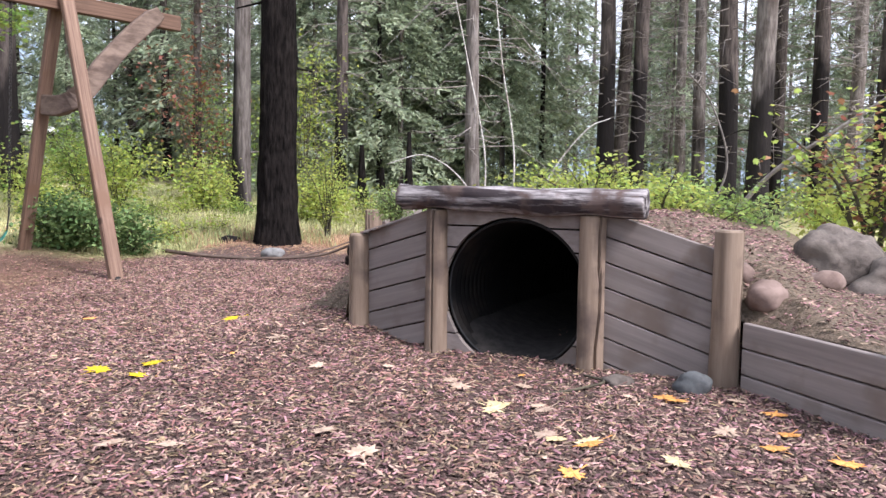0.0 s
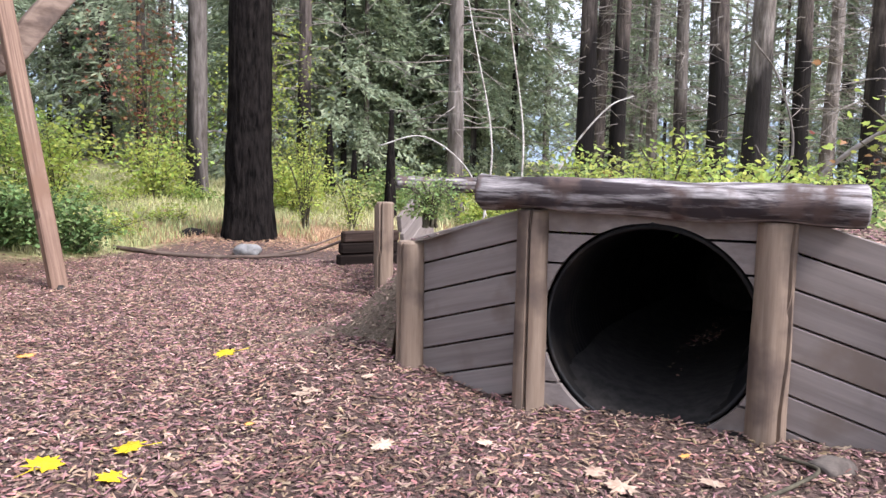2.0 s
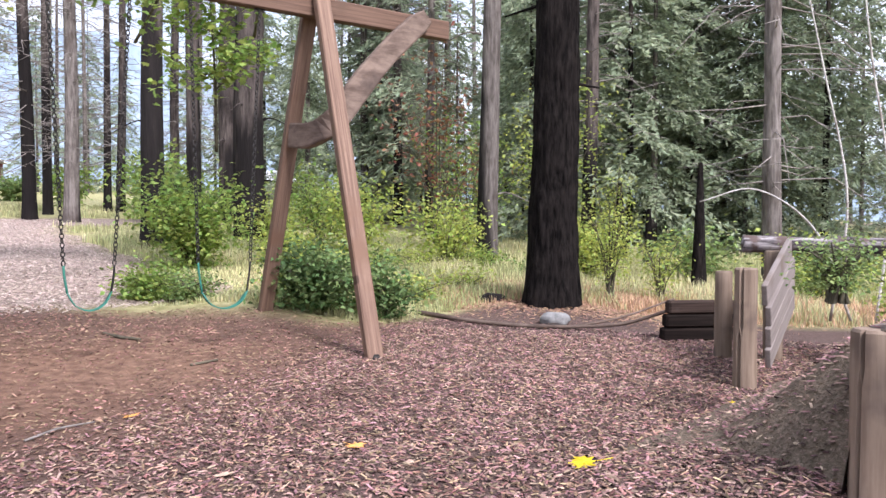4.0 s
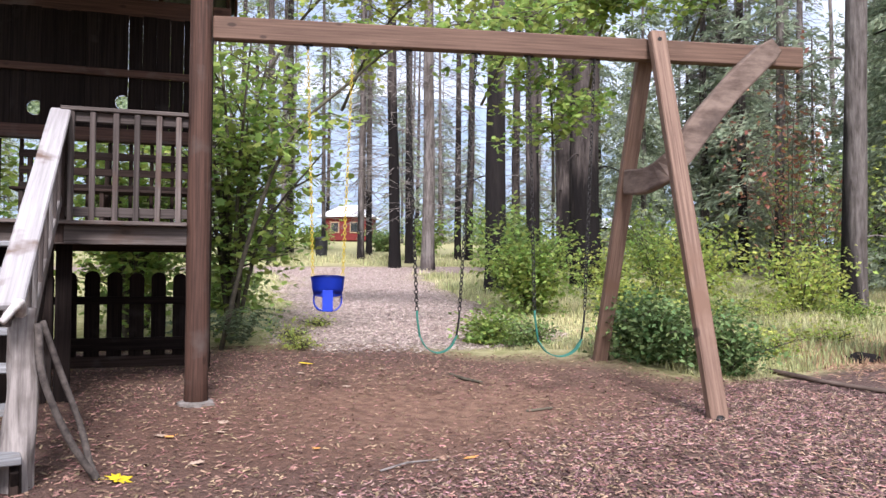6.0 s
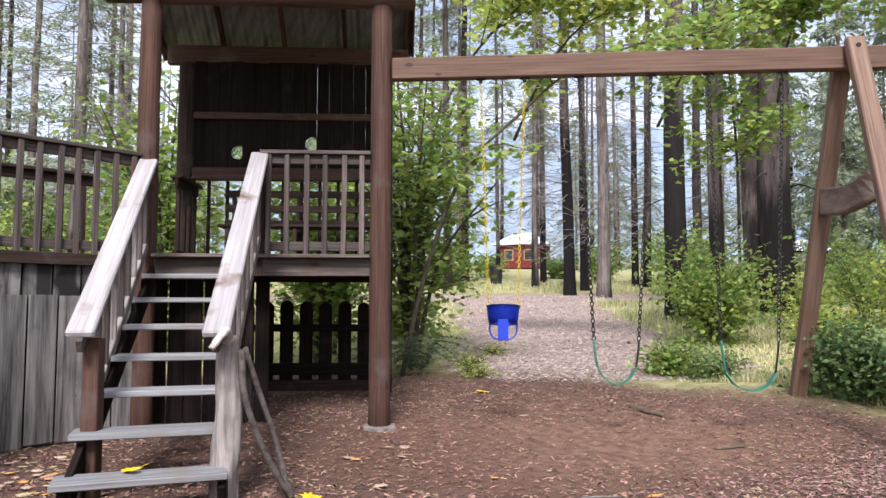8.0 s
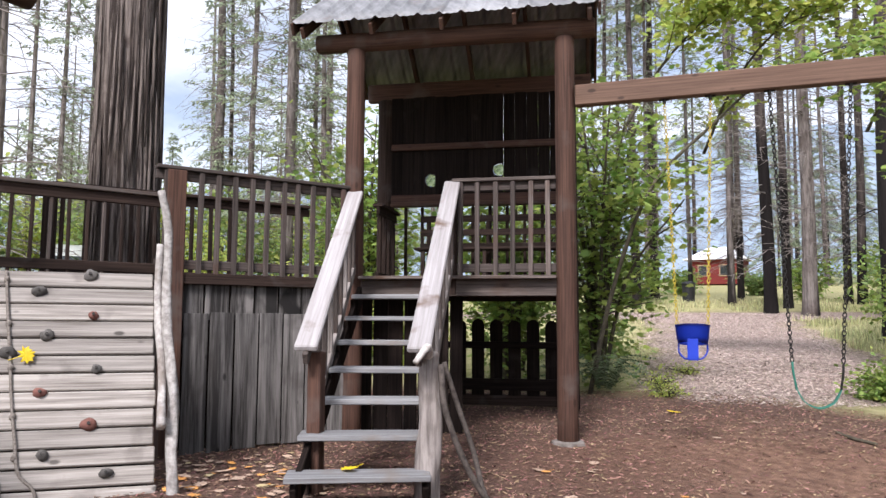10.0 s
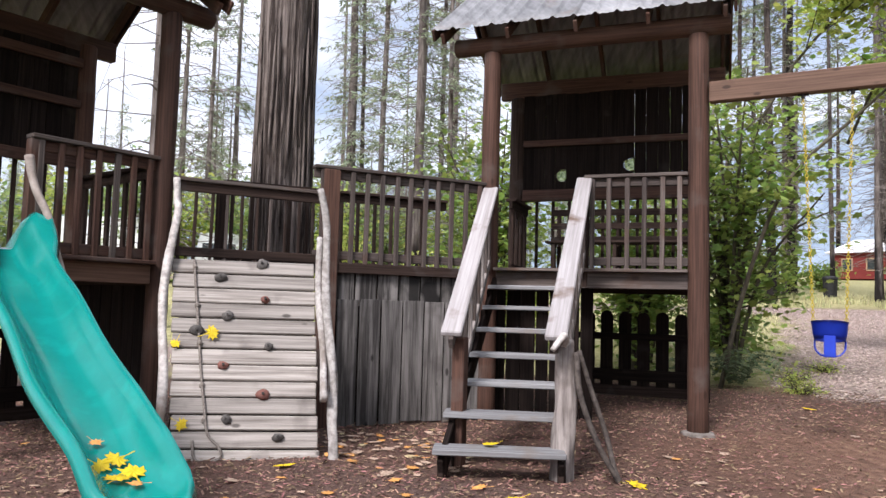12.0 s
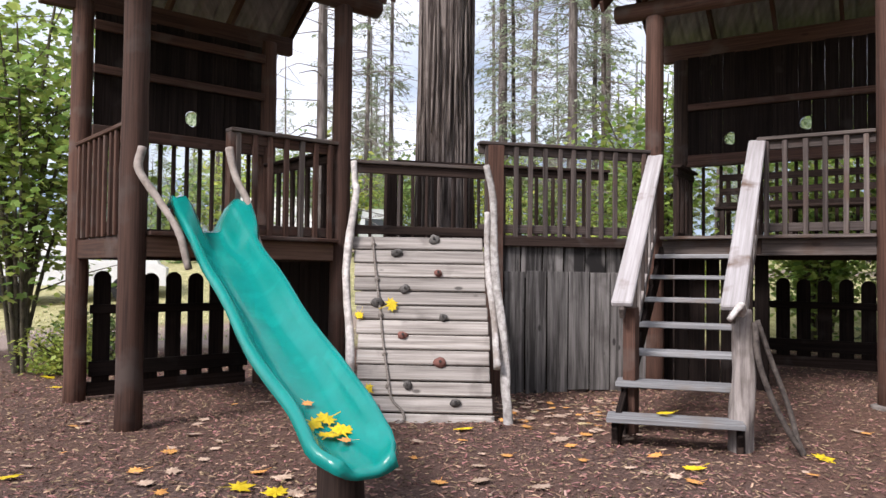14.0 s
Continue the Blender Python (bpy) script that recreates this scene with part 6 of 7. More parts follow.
CLOSE_WOOD = [
    (-5.7, 19.6, 0.48, "gn"),
    (-4.1, 25.1, 0.44, "d"),
    (0.3, 19.5, 0.38, "g"),
    (4.8, 26.1, 0.62, "d"),
    (5.8, 28.9, 0.55, "d"),
    (6.0, 26.8, 0.56, "d"),
    (9.8, 35.2, 0.52, "g"),
    (8.3, 27.3, 0.49, "g"),
    (7.9, 23.2, 0.61, "d"),
    (8.0, 21.1, 0.63, "gn"),
    (12.1, 30.2, 0.51, "d"),
    (12.7, 27.8, 0.62, "d"),
    (15.4, 30.9, 0.60, "g"),
    (13.0, 24.3, 0.65, "d"),
    (-12.6, 20.7, 0.86, "dn"),
    (-2.9, 34.3, 0.38, "dc"),
    (-1.2, 30.4, 0.33, "dc"),
    (-4.3, 33.2, 0.42, "gc"),
    (1.9, 33.4, 0.32, "dc"),
    (3.7, 36.3, 0.34, "gc"),
    (-6.3, 29.7, 0.33, "dc"),
    (-11.2, 31.4, 0.37, "gc"),
    (11.1, 43.1, 0.35, "gc"),
    (-13.5, 17.9, 0.56, "dn"),
    (-13.9, 20.1, 0.40, "dn"),
    (-17.7, 27.2, 0.74, "dn"),
]
ROAD_WOOD = [
    (-18.1, 29.4, 0.74, "dn"),
    (-23.4, 23.6, 0.48, "d"),
    (-25.9, 26.8, 0.38, "d"),
    (-21.8, 23.9, 0.51, "g"),
    (-27.0, 31.3, 0.36, "d"),
    (-26.6, 31.7, 0.42, "d"),
    (-31.7, 29.4, 0.35, "g"),
    (-28.6, 26.2, 0.30, "g"),
    (-24.8, 33.2, 0.48, "d"),
    (-13.5, 33.9, 0.42, "dc"),
    (-16.1, 36.1, 0.40, "dc"),
    (-35.9, 29.6, 0.26, "g"),
    (-19.3, -1.1, 0.30, "gln"),
    (-33.3, 5.4, 0.31, "gs"),
    (-27.2, 6.3, 0.41, "gs"),
    (-34.6, 25.9, 0.28, "gs"),
    (-30.4, 27.7, 0.36, "g"),
    (-27.1, -2.6, 0.39, "gn"),
    (-40.2, -2.9, 0.29, "gs"),
    (-42.3, -1.8, 0.30, "gs"),
    (-38.5, 5.0, 0.27, "gs"),
    (-34.0, 8.7, 0.30, "gs"),
    (-40.1, -4.1, 0.29, "gs"),
]
PLACED = CLOSE_WOOD + ROAD_WOOD
for x_, y_, d_, k_ in PLACED:
    forest_tree(x_, y_, d_, k_)
# the wood further off
rnd = random.Random(11)
count_ = 0
while count_ < 185:
    yaw = rnd.uniform(-50, 125)
    dist = rnd.uniform(36, 95) if yaw < 32 else rnd.uniform(32, 110)
    x_, y_ = -1 - math.sin(radians(yaw)) * dist, 3 + math.cos(radians(yaw)) * dist
    if abs(yaw - 51) < 3.4 and dist < 90:
        continue
    if yaw > 66 and rnd.random() < 0.9:
        continue
    if 32 < yaw <= 66 and rnd.random() < 0.12:
        continue
    kind = rnd.choice(("g", "d", "gh", "gc", "g", "dh", "gs")) if yaw < -12 else rnd.choice(("gc", "gy", "gc", "dy", "gs", "gy")) if yaw < 32 else rnd.choice(("g", "d", "dh", "gs", "d", "dn", "gc")) if yaw < 66 else rnd.choice(("gs", "gs", "dc"))
    forest_tree(x_, y_, rnd.uniform(0.28, 0.62), kind)
    count_ += 1
for n_, lo_, hi_, d0_, d1_ in ((15, -11, 14, 24, 38), (6, 12, 31, 30, 46), (24, -50, -12, 34, 64), (8, 32, 60, 60, 100), (18, 63, 122, 84, 112)):
    for k_ in range(n_):
        yaw, dist = lo_ + (hi_ - lo_) * (k_ + rnd.uniform(0.1, 0.9)) / n_, rnd.uniform(d0_, d1_)
        if abs(yaw - 51) > 3.5:
            forest_tree(-1 - math.sin(radians(yaw)) * dist, 3 + math.cos(radians(yaw)) * dist, rnd.uniform(0.16, 0.26), rnd.choice(("gy", "dy")))
for k_ in range(46):
    yaw = rnd.uniform(60, 126)
    dist = rnd.uniform(95, 150)
    forest_tree(-1 - math.sin(radians(yaw)) * dist, 3 + math.cos(radians(yaw)) * dist, rnd.uniform(0.3, 0.5), rnd.choice(("gc", "dc", "gc")))


# ---- shrubs and broad-leaved trees ----
def leaf_quads(vs, fs, p, size, r, up_bias=0.6):
    """One small pointed leaf, folded along its rib."""
    d = Vector((r.uniform(-1, 1), r.uniform(-1, 1), r.uniform(-0.7, 0.35))).normalized()
    n = Vector((r.uniform(-1, 1), r.uniform(-1, 1), up_bias + r.random())).normalized()
    b = d.cross(n)
    if b.length < 1e-3:
        return
    b.normalize()
    s = size * r.uniform(0.6, 1.3)
    k = len(vs)
    fold = n * (s * 0.10)
    vs += [p, p + d * s * 0.45 + b * s * 0.33 + fold, p + d * s, p + d * s * 0.45 - b * s * 0.33 + fold]
    fs.append((k, k + 1, k + 2))
    fs.append((k, k + 2, k + 3))


def maple_leaf(vs, fs, p, size, r):
    d = Vector((r.uniform(-1, 1), r.uniform(-1, 1), r.uniform(-0.6, 0.2))).normalized()
    n = Vector((r.uniform(-0.8, 0.8), r.uniform(-0.8, 0.8), 1.0)).normalized()
    b = d.cross(n)
    b.normalize()
    s = size * r.uniform(0.6, 1.3)
    k = len(vs)
    for u, v in ((0, 0), (0.18, 0.42), (0.42, 0.30), (0.62, 0.46), (0.66, 0.20), (1.0, 0.0), (0.66, -0.20), (0.62, -0.46), (0.42, -0.30), (0.18, -0.42)):
        vs.append(p + d * (u * s) + b * (v * s) - n * (abs(v) * 0.25 * s))
    fs.append(tuple(range(k, k + 10)))


def shrub(name, x, y, h, spread, stems, leaves, size, mat, label, seed, z=None, low=0.15, maple=False, category="shrub", group="shrubs", stem_mat=None, stem_r=0.012, tint=None):
    r = random.Random(seed)
    z = height(x, y) if z is None else z
    base = Vector((x, y, z))
    t = thing(name, label, category, base, group)
    vs, fs, vs2, fs2 = [], [], [], []
    for k in range(stems):
        a = 2 * math.pi * (k + r.uniform(-0.35, 0.35)) / stems
        rad = spread * r.uniform(0.25, 1.0)
        hh = h * r.uniform(0.6, 1.05) * (1.08 - 0.35 * (rad / spread))
        tip = Vector((math.cos(a) * rad, math.sin(a) * rad, hh))
        mid = Vector((tip.x * 0.35, tip.y * 0.35, hh * 0.6))
        path = smooth_path([Vector((r.uniform(-0.06, 0.06), r.uniform(-0.06, 0.06), -0.06)), mid, tip], 9)
        bm = bmesh.new()
        tube(bm, path, [stem_r * (1.3 - i * 0.12) for i in range(9)], 5, 0, 0, caps=False)
        twigs = []
        for q in range(3 + int(h)):
            f = r.uniform(0.3, 0.95)
            p = path[min(8, int(f * 8))]
            e = p + Vector((r.uniform(-1, 1), r.uniform(-1, 1), r.uniform(-0.1, 0.7))) * (0.22 * spread + 0.08 * h)
            tube(bm, [p, (p + e) / 2 + Vector((0, 0, 0.03)), e], [stem_r * 0.5, stem_r * 0.4, stem_r * 0.2], 4, caps=False)
            twigs.append((p, e))
        part("stem", bm, stem_mat or M_STEM, t, "", Matrix.Translation(base), smooth=True)
        per = leaves // stems
        for q in range(per):
            if r.random() < 0.55 and twigs:
                p, e = r.choice(twigs)
                c = lerp(p, e, r.uniform(0.1, 1.1))
            else:
                f = low + (1 - low) * r.random() ** 0.8
                c = path[min(8, int(f * 8))] + Vector((0, 0, r.uniform(-0.05, 0.05)))
            sp = 0.16 * spread + 0.05 * h * 0.3 + 0.03
            c = c + Vector((r.gauss(0, sp), r.gauss(0, sp), r.gauss(0, sp * 0.8)))
            if c.z < 0.02:
                c.z = 0.02 + 0.1 * r.random()
            use = tint is not None and r.random() < tint[1]
            V, F = (vs2, fs2) if use else (vs, fs)
            if maple:
                maple_leaf(V, F, c, size, r)
            else:
                leaf_quads(V, F, c, size, r)
    tagged(part_mesh("foliage", mesh_from("foliage", vs, fs), mat, t, "", Matrix.Translation(base)), kind="stuff")
    if vs2:
        tagged(part_mesh("turned_foliage", mesh_from("turned_foliage", vs2, fs2), tint[0], t, "autumn-coloured leaves", Matrix.Translation(base)), kind="stuff")
    return t


def bough(name, pts, r0, leaves, size, mat, label, seed, spread=0.5, maple=True, stem_mat=None):
    """A long limb with leafy twigs along it."""
    r = random.Random(seed)
    t = thing(name, label, "branch", pts[0], "leafy boughs")
    path = smooth_path(pts, 24)
    bm = bmesh.new()
    tube(bm, path, [r0 * (1.05 - 0.036 * i) for i in range(24)], 7, 0.2, seed)
    vs, fs = [], []
    for q in range(16):
        i = r.randrange(7, 24)
        e = path[i] + Vector((r.uniform(-1, 1), r.uniform(-1, 1), r.uniform(-0.3, 0.7))) * spread * 1.6
        tw = bmesh.new()
        tube(tw, [path[i], lerp(path[i], e, 0.5) + Vector((0, 0, 0.06)), e], [0.012, 0.009, 0.004], 5, caps=False)
        part("twig", tw, stem_mat or M_STEM, t, smooth=True)
        for k in range(leaves // 16):
            c = lerp(path[i], e, r.uniform(0.05, 1.15)) + Vector((r.gauss(0, spread * 0.28), r.gauss(0, spread * 0.28), r.gauss(0, spread * 0.14)))
            maple_leaf(vs, fs, c, size, r) if maple else leaf_quads(vs, fs, c, size, r)
    part("limb", bm, stem_mat or M_STEM, t, smooth=True)
    tagged(part_mesh("foliage", mesh_from("foliage", vs, fs), mat, t), kind="stuff")


def fern(x, y, h, fronds, mat, label, seed, z=None):
    r = random.Random(seed)
    z = height(x, y) if z is None else z
    t = thing("fern", label, "fern", (x, y, z), "ferns")
    for k in range(fronds):
        a = 2 * math.pi * k / fronds + r.uniform(-0.3, 0.3)
        ln = h * r.uniform(0.7, 1.3)
        d = Vector((math.cos(a), math.sin(a), 0))
        s = Vector((-d.y, d.x, 0))
        path = smooth_path([Vector((x, y, z)), Vector((x, y, z)) + d * ln * 0.35 + Vector((0, 0, ln * 0.7)), Vector((x, y, z)) + d * ln * 0.95 + Vector((0, 0, ln * r.uniform(0.35, 0.8)))], 14)
        vs, fs = [], []
        for i, p in enumerate(path[2:]):
            w = 0.16 * ln * (1 - i / 13) + 0.015
            for sg in (-1, 1):
                q = len(vs)
                vs += [p, p + s * sg * w + d * 0.02 - Vector((0, 0, 0.03)), p + s * sg * w * 0.5 + d * 0.045]
                fs.append((q, q + 1, q + 2))
        tagged(part_mesh("frond", mesh_from("frond", vs, fs), mat, t), kind="stuff")


GREEN = "green leafy shrub at the edge of the yard"
shrub("shrub", -5.75, 11.35, 0.72, 0.85, 14, 5200, 0.075, M_DENSE, "dense dark green shrub around the swing frame's foot", 1, low=0.0)
shrub("shrub", -5.0, 11.7, 0.75, 0.6, 9, 2200, 0.07, M_DENSE, "dense dark green shrub beside the swing frame", 2, low=0.0)
shrub("shrub", -6.7, 12.6, 0.5, 0.7, 11, 1500, 0.07, M_LIME, GREEN, 3)
shrub("shrub", -5.2, 13.4, 0.38, 0.7, 10, 1200, 0.06, M_LIME, GREEN, 4)
shrub("shrub", -7.4, 14.6, 0.55, 0.9, 10, 1500, 0.075, M_LIME, GREEN, 5)
shrub("shrub", -8.55, 11.85, 0.34, 0.75, 18, 2600, 0.075, M_MAPLE, "low spreading green plants beside the chip track", 6, low=0.0)
shrub("shrub", -7.7, 11.6, 0.40, 0.6, 12, 1400, 0.06, M_SHRUB, "low spreading green plants behind the swings", 7, low=0.0)
shrub("shrub", -10.46, 15.22, 2.1, 1.15, 14, 5200, 0.11, M_MAPLE, "tall bright green shrub beside the chip track", 8, low=0.05)
shrub("shrub", -9.1, 16.4, 0.8, 0.9, 9, 1800, 0.09, M_LIME, GREEN, 9)
shrub("sapling", -2.43, 14.41, 2.2, 0.5, 11, 1800, 0.05, M_LIME, "slender pale green sapling beside the charred tree", 10, low=0.25, category="sapling", group="saplings")
shrub("sapling", -1.75, 15.2, 1.3, 0.5, 8, 900, 0.05, M_LIME, "slender pale green sapling in the meadow", 11, low=0.25, category="sapling", group="saplings")
for i, (x, y, h, sp, mat) in enumerate(((-8.0, 17.6, 1.9, 1.4, M_LIME), (-9.6, 19.0, 2.4, 1.6, M_MAPLE), (-6.4, 18.8, 1.7, 1.4, M_LIME), (-4.55, 21.9, 5.4, 1.8, M_LIME), (-7.0, 22.5, 4.5, 2.0, M_MAPLE), (-1.2, 19.2, 1.1, 1.3, M_SHRUB), (0.9, 17.2, 1.1, 1.2, M_LIME), (2.9, 17.8, 1.3, 1.4, M_SHRUB), (5.2, 18.4, 1.4, 1.4, M_SHRUB), (8.6, 18.2, 1.4, 1.4, M_LIME), (-11.8, 20.5, 1.3, 1.4, M_LIME), (-3.2, 18.0, 1.3, 1.1, M_LIME), (-12.8, 24.5, 2.2, 1.6, M_MAPLE), (12.5, 16.0, 1.6, 1.6, M_SHRUB))):
    shrub("shrub", x, y, h, sp, 10, 1700, 0.11, mat, "leafy green thicket under the conifers", 20 + i, category="thicket", group="thickets")
shrub("tree", -7.4, 21.1, 6.0, 1.7, 10, 800, 0.13, M_RUST, "small tree with rust-red autumn leaves among the conifers", 40, low=0.45, category="tree", group="broad-leaved trees")
mr_ = random.Random(77)
for i in range(13):
    x, y = (-7.6 + 4.0 * (i + mr_.random()) / 9 if i < 9 else 0.5 + 3.5 * (i - 9 + mr_.random()) / 4), mr_.uniform(14.6, 19.5)
    shrub("shrub", x, y, mr_.uniform(0.25, 0.62), mr_.uniform(0.5, 0.9), 9, 850, 0.065, (M_LIME, M_MAPLE, M_LIME, M_SHRUB)[i % 4], "low pale green leafy plants in the meadow", 200 + i, low=0.0, group="meadow plants")
# on and behind the mound
for i, (x, y, z, h, sp, mat) in enumerate(((1.55, 8.5, 0.72, 0.85, 0.65, M_LIME), (2.15, 8.1, 0.70, 0.75, 0.65, M_LIME), (2.75, 8.5, 0.60, 0.7, 0.7, M_MAPLE), (3.3, 8.9, 0.45, 0.8, 0.7, M_SHRUB), (1.2, 9.6, 0.6, 0.95, 0.7, M_LIME), (2.2, 10.3, 0.5, 1.0, 0.8, M_SHRUB))):
    shrub("shrub", x, y, h, sp, 12, 1500, 0.062, mat, "bright lime-green leafy shrub growing on the mound", 50 + i, z=z, low=0.05, group="shrubs on the mound")
shrub("shrub", -0.5, 8.1, 0.36, 0.26, 12, 1700, 0.032, M_SHRUB, "small round green bush on the mound", 60, z=0.86, low=0.0, group="shrubs on the mound")
shrub("shrub", 1.35, 9.9, 0.45, 0.4, 14, 900, 0.05, M_RUST, "clump of dry brown fern on the mound", 61, z=0.75, low=0.0, group="shrubs on the mound")
shrub("shrub", 0.5, 10.6, 0.75, 0.45, 10, 900, 0.05, M_LIME, "pale yellow-green broom bush behind the mound", 62, z=0.4, low=0.1, group="shrubs on the mound")
shrub("tree", 4.9, 9.2, 2.6, 1.2, 9, 1500, 0.085, M_LIME, "young maple with yellow-green and rust-red leaves beside the boulders", 63, z=0.2, low=0.3, category="tree", group="broad-leaved trees", stem_r=0.025, tint=(M_RUST, 0.22), maple=True)
shrub("tree", 5.6, 8.0, 1.8, 0.9, 8, 1600, 0.10, M_MAPLE, "young green maple beside the boulders", 64, z=0.2, low=0.2, category="tree", group="broad-leaved trees", stem_r=0.02, maple=True)
stick([Vector((3.9, 10.9, 0.9)), Vector((4.3, 10.7, 1.45)), Vector((4.9, 10.4, 1.95)), Vector((5.6, 10.1, 2.5))], 0.035, 0.02, "bare grey dead stem leaning over the boulders")
stick([Vector((3.3, 10.5, 0.7)), Vector((3.6, 10.4, 1.5)), Vector((3.35, 10.3, 2.3)), Vector((3.0, 10.2, 2.7))], 0.018, 0.008, "bare crooked dead stem behind the mound")
for i, pts in enumerate((((0.35, 13.4, 0.1), (0.5, 13.3, 1.6), (0.2, 13.2, 3.2), (-0.1, 13.1, 4.6)), ((0.9, 13.6, 0.1), (1.0, 13.5, 1.7), (0.75, 13.4, 3.4), (0.55, 13.3, 5.2)), ((0.6, 13.5, 0.1), (0.2, 13.5, 1.2), (-0.5, 13.5, 1.75), (-1.2, 13.4, 1.6)), ((1.1, 13.5, 0.1), (1.6, 13.4, 1.4), (2.2, 13.3, 2.2), (2.6, 13.3, 2.4)))):
    stick([Vector(p) for p in pts], 0.018, 0.007, "pale bare sapling stem standing behind the mound", M_BRANCH)

# the vine maple beside the stair tower, with its long arching limb
shrub("vine_maple", -11.35, 9.15, 5.6, 1.5, 12, 3600, 0.125, M_MAPLE, "many-stemmed vine maple in full green leaf beside the tower", 70, low=0.12, maple=True, category="tree", group="broad-leaved trees", stem_r=0.03)
shrub("vine_maple", -12.3, 8.0, 4.6, 1.3, 9, 3000, 0.125, M_MAPLE, "vine maple in green leaf behind the tower", 71, low=0.1, maple=True, category="tree", group="broad-leaved trees", stem_r=0.025)
bough("maple_bough", [on_ground(-10.55, 8.5, 0.0), (-10.25, 8.75, 1.8), (-9.88, 9.13, 3.11), (-9.4, 9.75, 3.9), (-8.95, 10.29, 4.47), (-8.3, 11.1, 4.85), (-7.6, 11.9, 4.95)], 0.034, 620, 0.125, M_MAPLE, "long arching dark maple limb with green leaves", 72, 0.5, stem_mat=M_STEM)
for i, pts in enumerate((((-13.0, 12.5, 4.5), (-11.8, 12.2, 5.4), (-10.4, 11.9, 5.9), (-9.2, 12.2, 6.0)), ((-11.5, 15.0, 4.8), (-10.2, 14.4, 5.7), (-9.0, 13.8, 6.0), (-7.8, 13.6, 5.9)), ((-9.5, 16.0, 5.0), (-8.6, 15.0, 5.8), (-7.6, 14.2, 6.2), (-6.4, 14.0, 6.3)), ((-12.0, 10.0, 4.4), (-11.6, 10.6, 5.6), (-10.9, 11.2, 6.4), (-10.0, 11.6, 6.7)), ((-8.0, 17.0, 5.4), (-7.0, 16.0, 6.2), (-6.0, 15.4, 6.6), (-5.2, 15.2, 6.5)), ((-9.4, 14.6, 2.6), (-9.2, 14.3, 3.6), (-9.05, 14.0, 4.6), (-9.0, 13.8, 5.4)))):
    bough("maple_bough", pts, 0.03, 1300, 0.13, M_MAPLE if i % 3 else M_LIME, "leafy green maple bough hanging into the clearing", 80 + i, 0.75)
shrub("vine_maple", -14.2, 6.1, 6.0, 1.6, 11, 3400, 0.13, M_MAPLE, "vine maple in green leaf behind the stair tower", 73, low=0.1, maple=True, category="tree", group="broad-leaved trees", stem_r=0.025)
fern(-10.42, 8.66, 0.62, 22, M_FERN, "grey-green sword fern at the maple's foot", 90)
fern(-10.75, 8.95, 0.5, 16, M_FERN, "grey-green sword fern at the maple's foot", 91)
fern(-11.0, 8.3, 0.45, 14, M_FERN, "grey-green sword fern behind the tower", 92)
for i, (x, y, h, sp) in enumerate(((-9.95, 9.35, 0.13, 0.42), (-10.6, 9.7, 0.2, 0.4), (-11.7, 11.0, 0.12, 0.4))):
    shrub("shrub", x, y, h, sp, 12, 420, 0.042, M_LIME, "small weedy plants sprouting beside the chip track", 300 + i, low=0.0, group="weeds by the track")
# left of the slide tower
shrub("vine_maple", -9.6, -2.85, 6.2, 1.6, 12, 4200, 0.125, M_MAPLE, "vine maple in bright green leaf beside the slide tower", 93, low=0.4, maple=True, category="tree", group="broad-leaved trees", stem_r=0.025)
shrub("vine_maple", -10.5, -4.6, 6.8, 2.0, 12, 3800, 0.13, M_MAPLE, "vine maple in bright green leaf beyond the slide tower", 94, low=0.35, maple=True, category="tree", group="broad-leaved trees", stem_r=0.025)
shrub("shrub", -9.6, -2.3, 0.55, 0.7, 14, 1500, 0.07, M_LIME, "low yellow-green plants beside the slide tower", 95, low=0.0)
shrub("shrub", -10.9, -2.6, 0.7, 0.9, 12, 1600, 0.08, M_SHRUB, "low green plants behind the slide tower", 96, low=0.0)
for i, (x, y, h, sp, mat) in enumerate(((-14.5, 6.5, 1.6, 1.4, M_LIME), (-15.5, 9.5, 2.2, 1.5, M_MAPLE), (-16.5, 4.0, 1.3, 1.4, M_LIME), (-18.5, 1.5, 1.2, 1.4, M_LIME), (-20, 6.0, 1.8, 1.7, M_LIME), (-21, -2.5, 1.4, 1.5, M_SHRUB), (-14.8, 11.0, 1.1, 1.0, M_SHRUB), (-26, 3.5, 2.6, 2.0, M_LIME), (-28, 9.0, 3.0, 2.2, M_SHRUB), (-27, 15, 2.4, 2.0, M_SHRUB), (-13.4, 8.8, 3.4, 1.3, M_MAPLE))):
    shrub("shrub", x, y, h, sp, 10, 2000, 0.13, mat, "leafy green thicket behind the play towers", 100 + i, category="thicket", group="thickets")
for i, (x, y, h, sp) in enumerate(((-41.6, 33.4, 1.7, 1.8), (-37.1, 35.3, 1.5, 1.4), (-31, 33, 2.2, 2.0), (-44, 30, 3, 2.4), (-24, 31, 3.0, 2.6), (-20, 27, 2.2, 2.0), (-33.5, 24.5, 2.4, 2.2), (-30, 38, 3.2, 2.6))):
    shrub("shrub", x, y, h, sp, 9, 1100, 0.26, M_SHRUB if i % 2 else M_MAPLE, "green shrub beyond the gravel road", 130 + i, category="shrub", group="shrubs by the road")


for i in range(12):
    y = -9 + 1.6 * i
    shrub("shrub", -30 - 5 * ((i * 0.37) % 1), y, 4.4 + 1.8 * ((i * 0.61) % 1), 2.3, 11, 1500, 0.24, (M_SHRUB, M_LIME, M_MAPLE)[i % 3], "green shrub beyond the parked vehicles", 160 + i, low=0.0, group="shrubs beyond the towers")


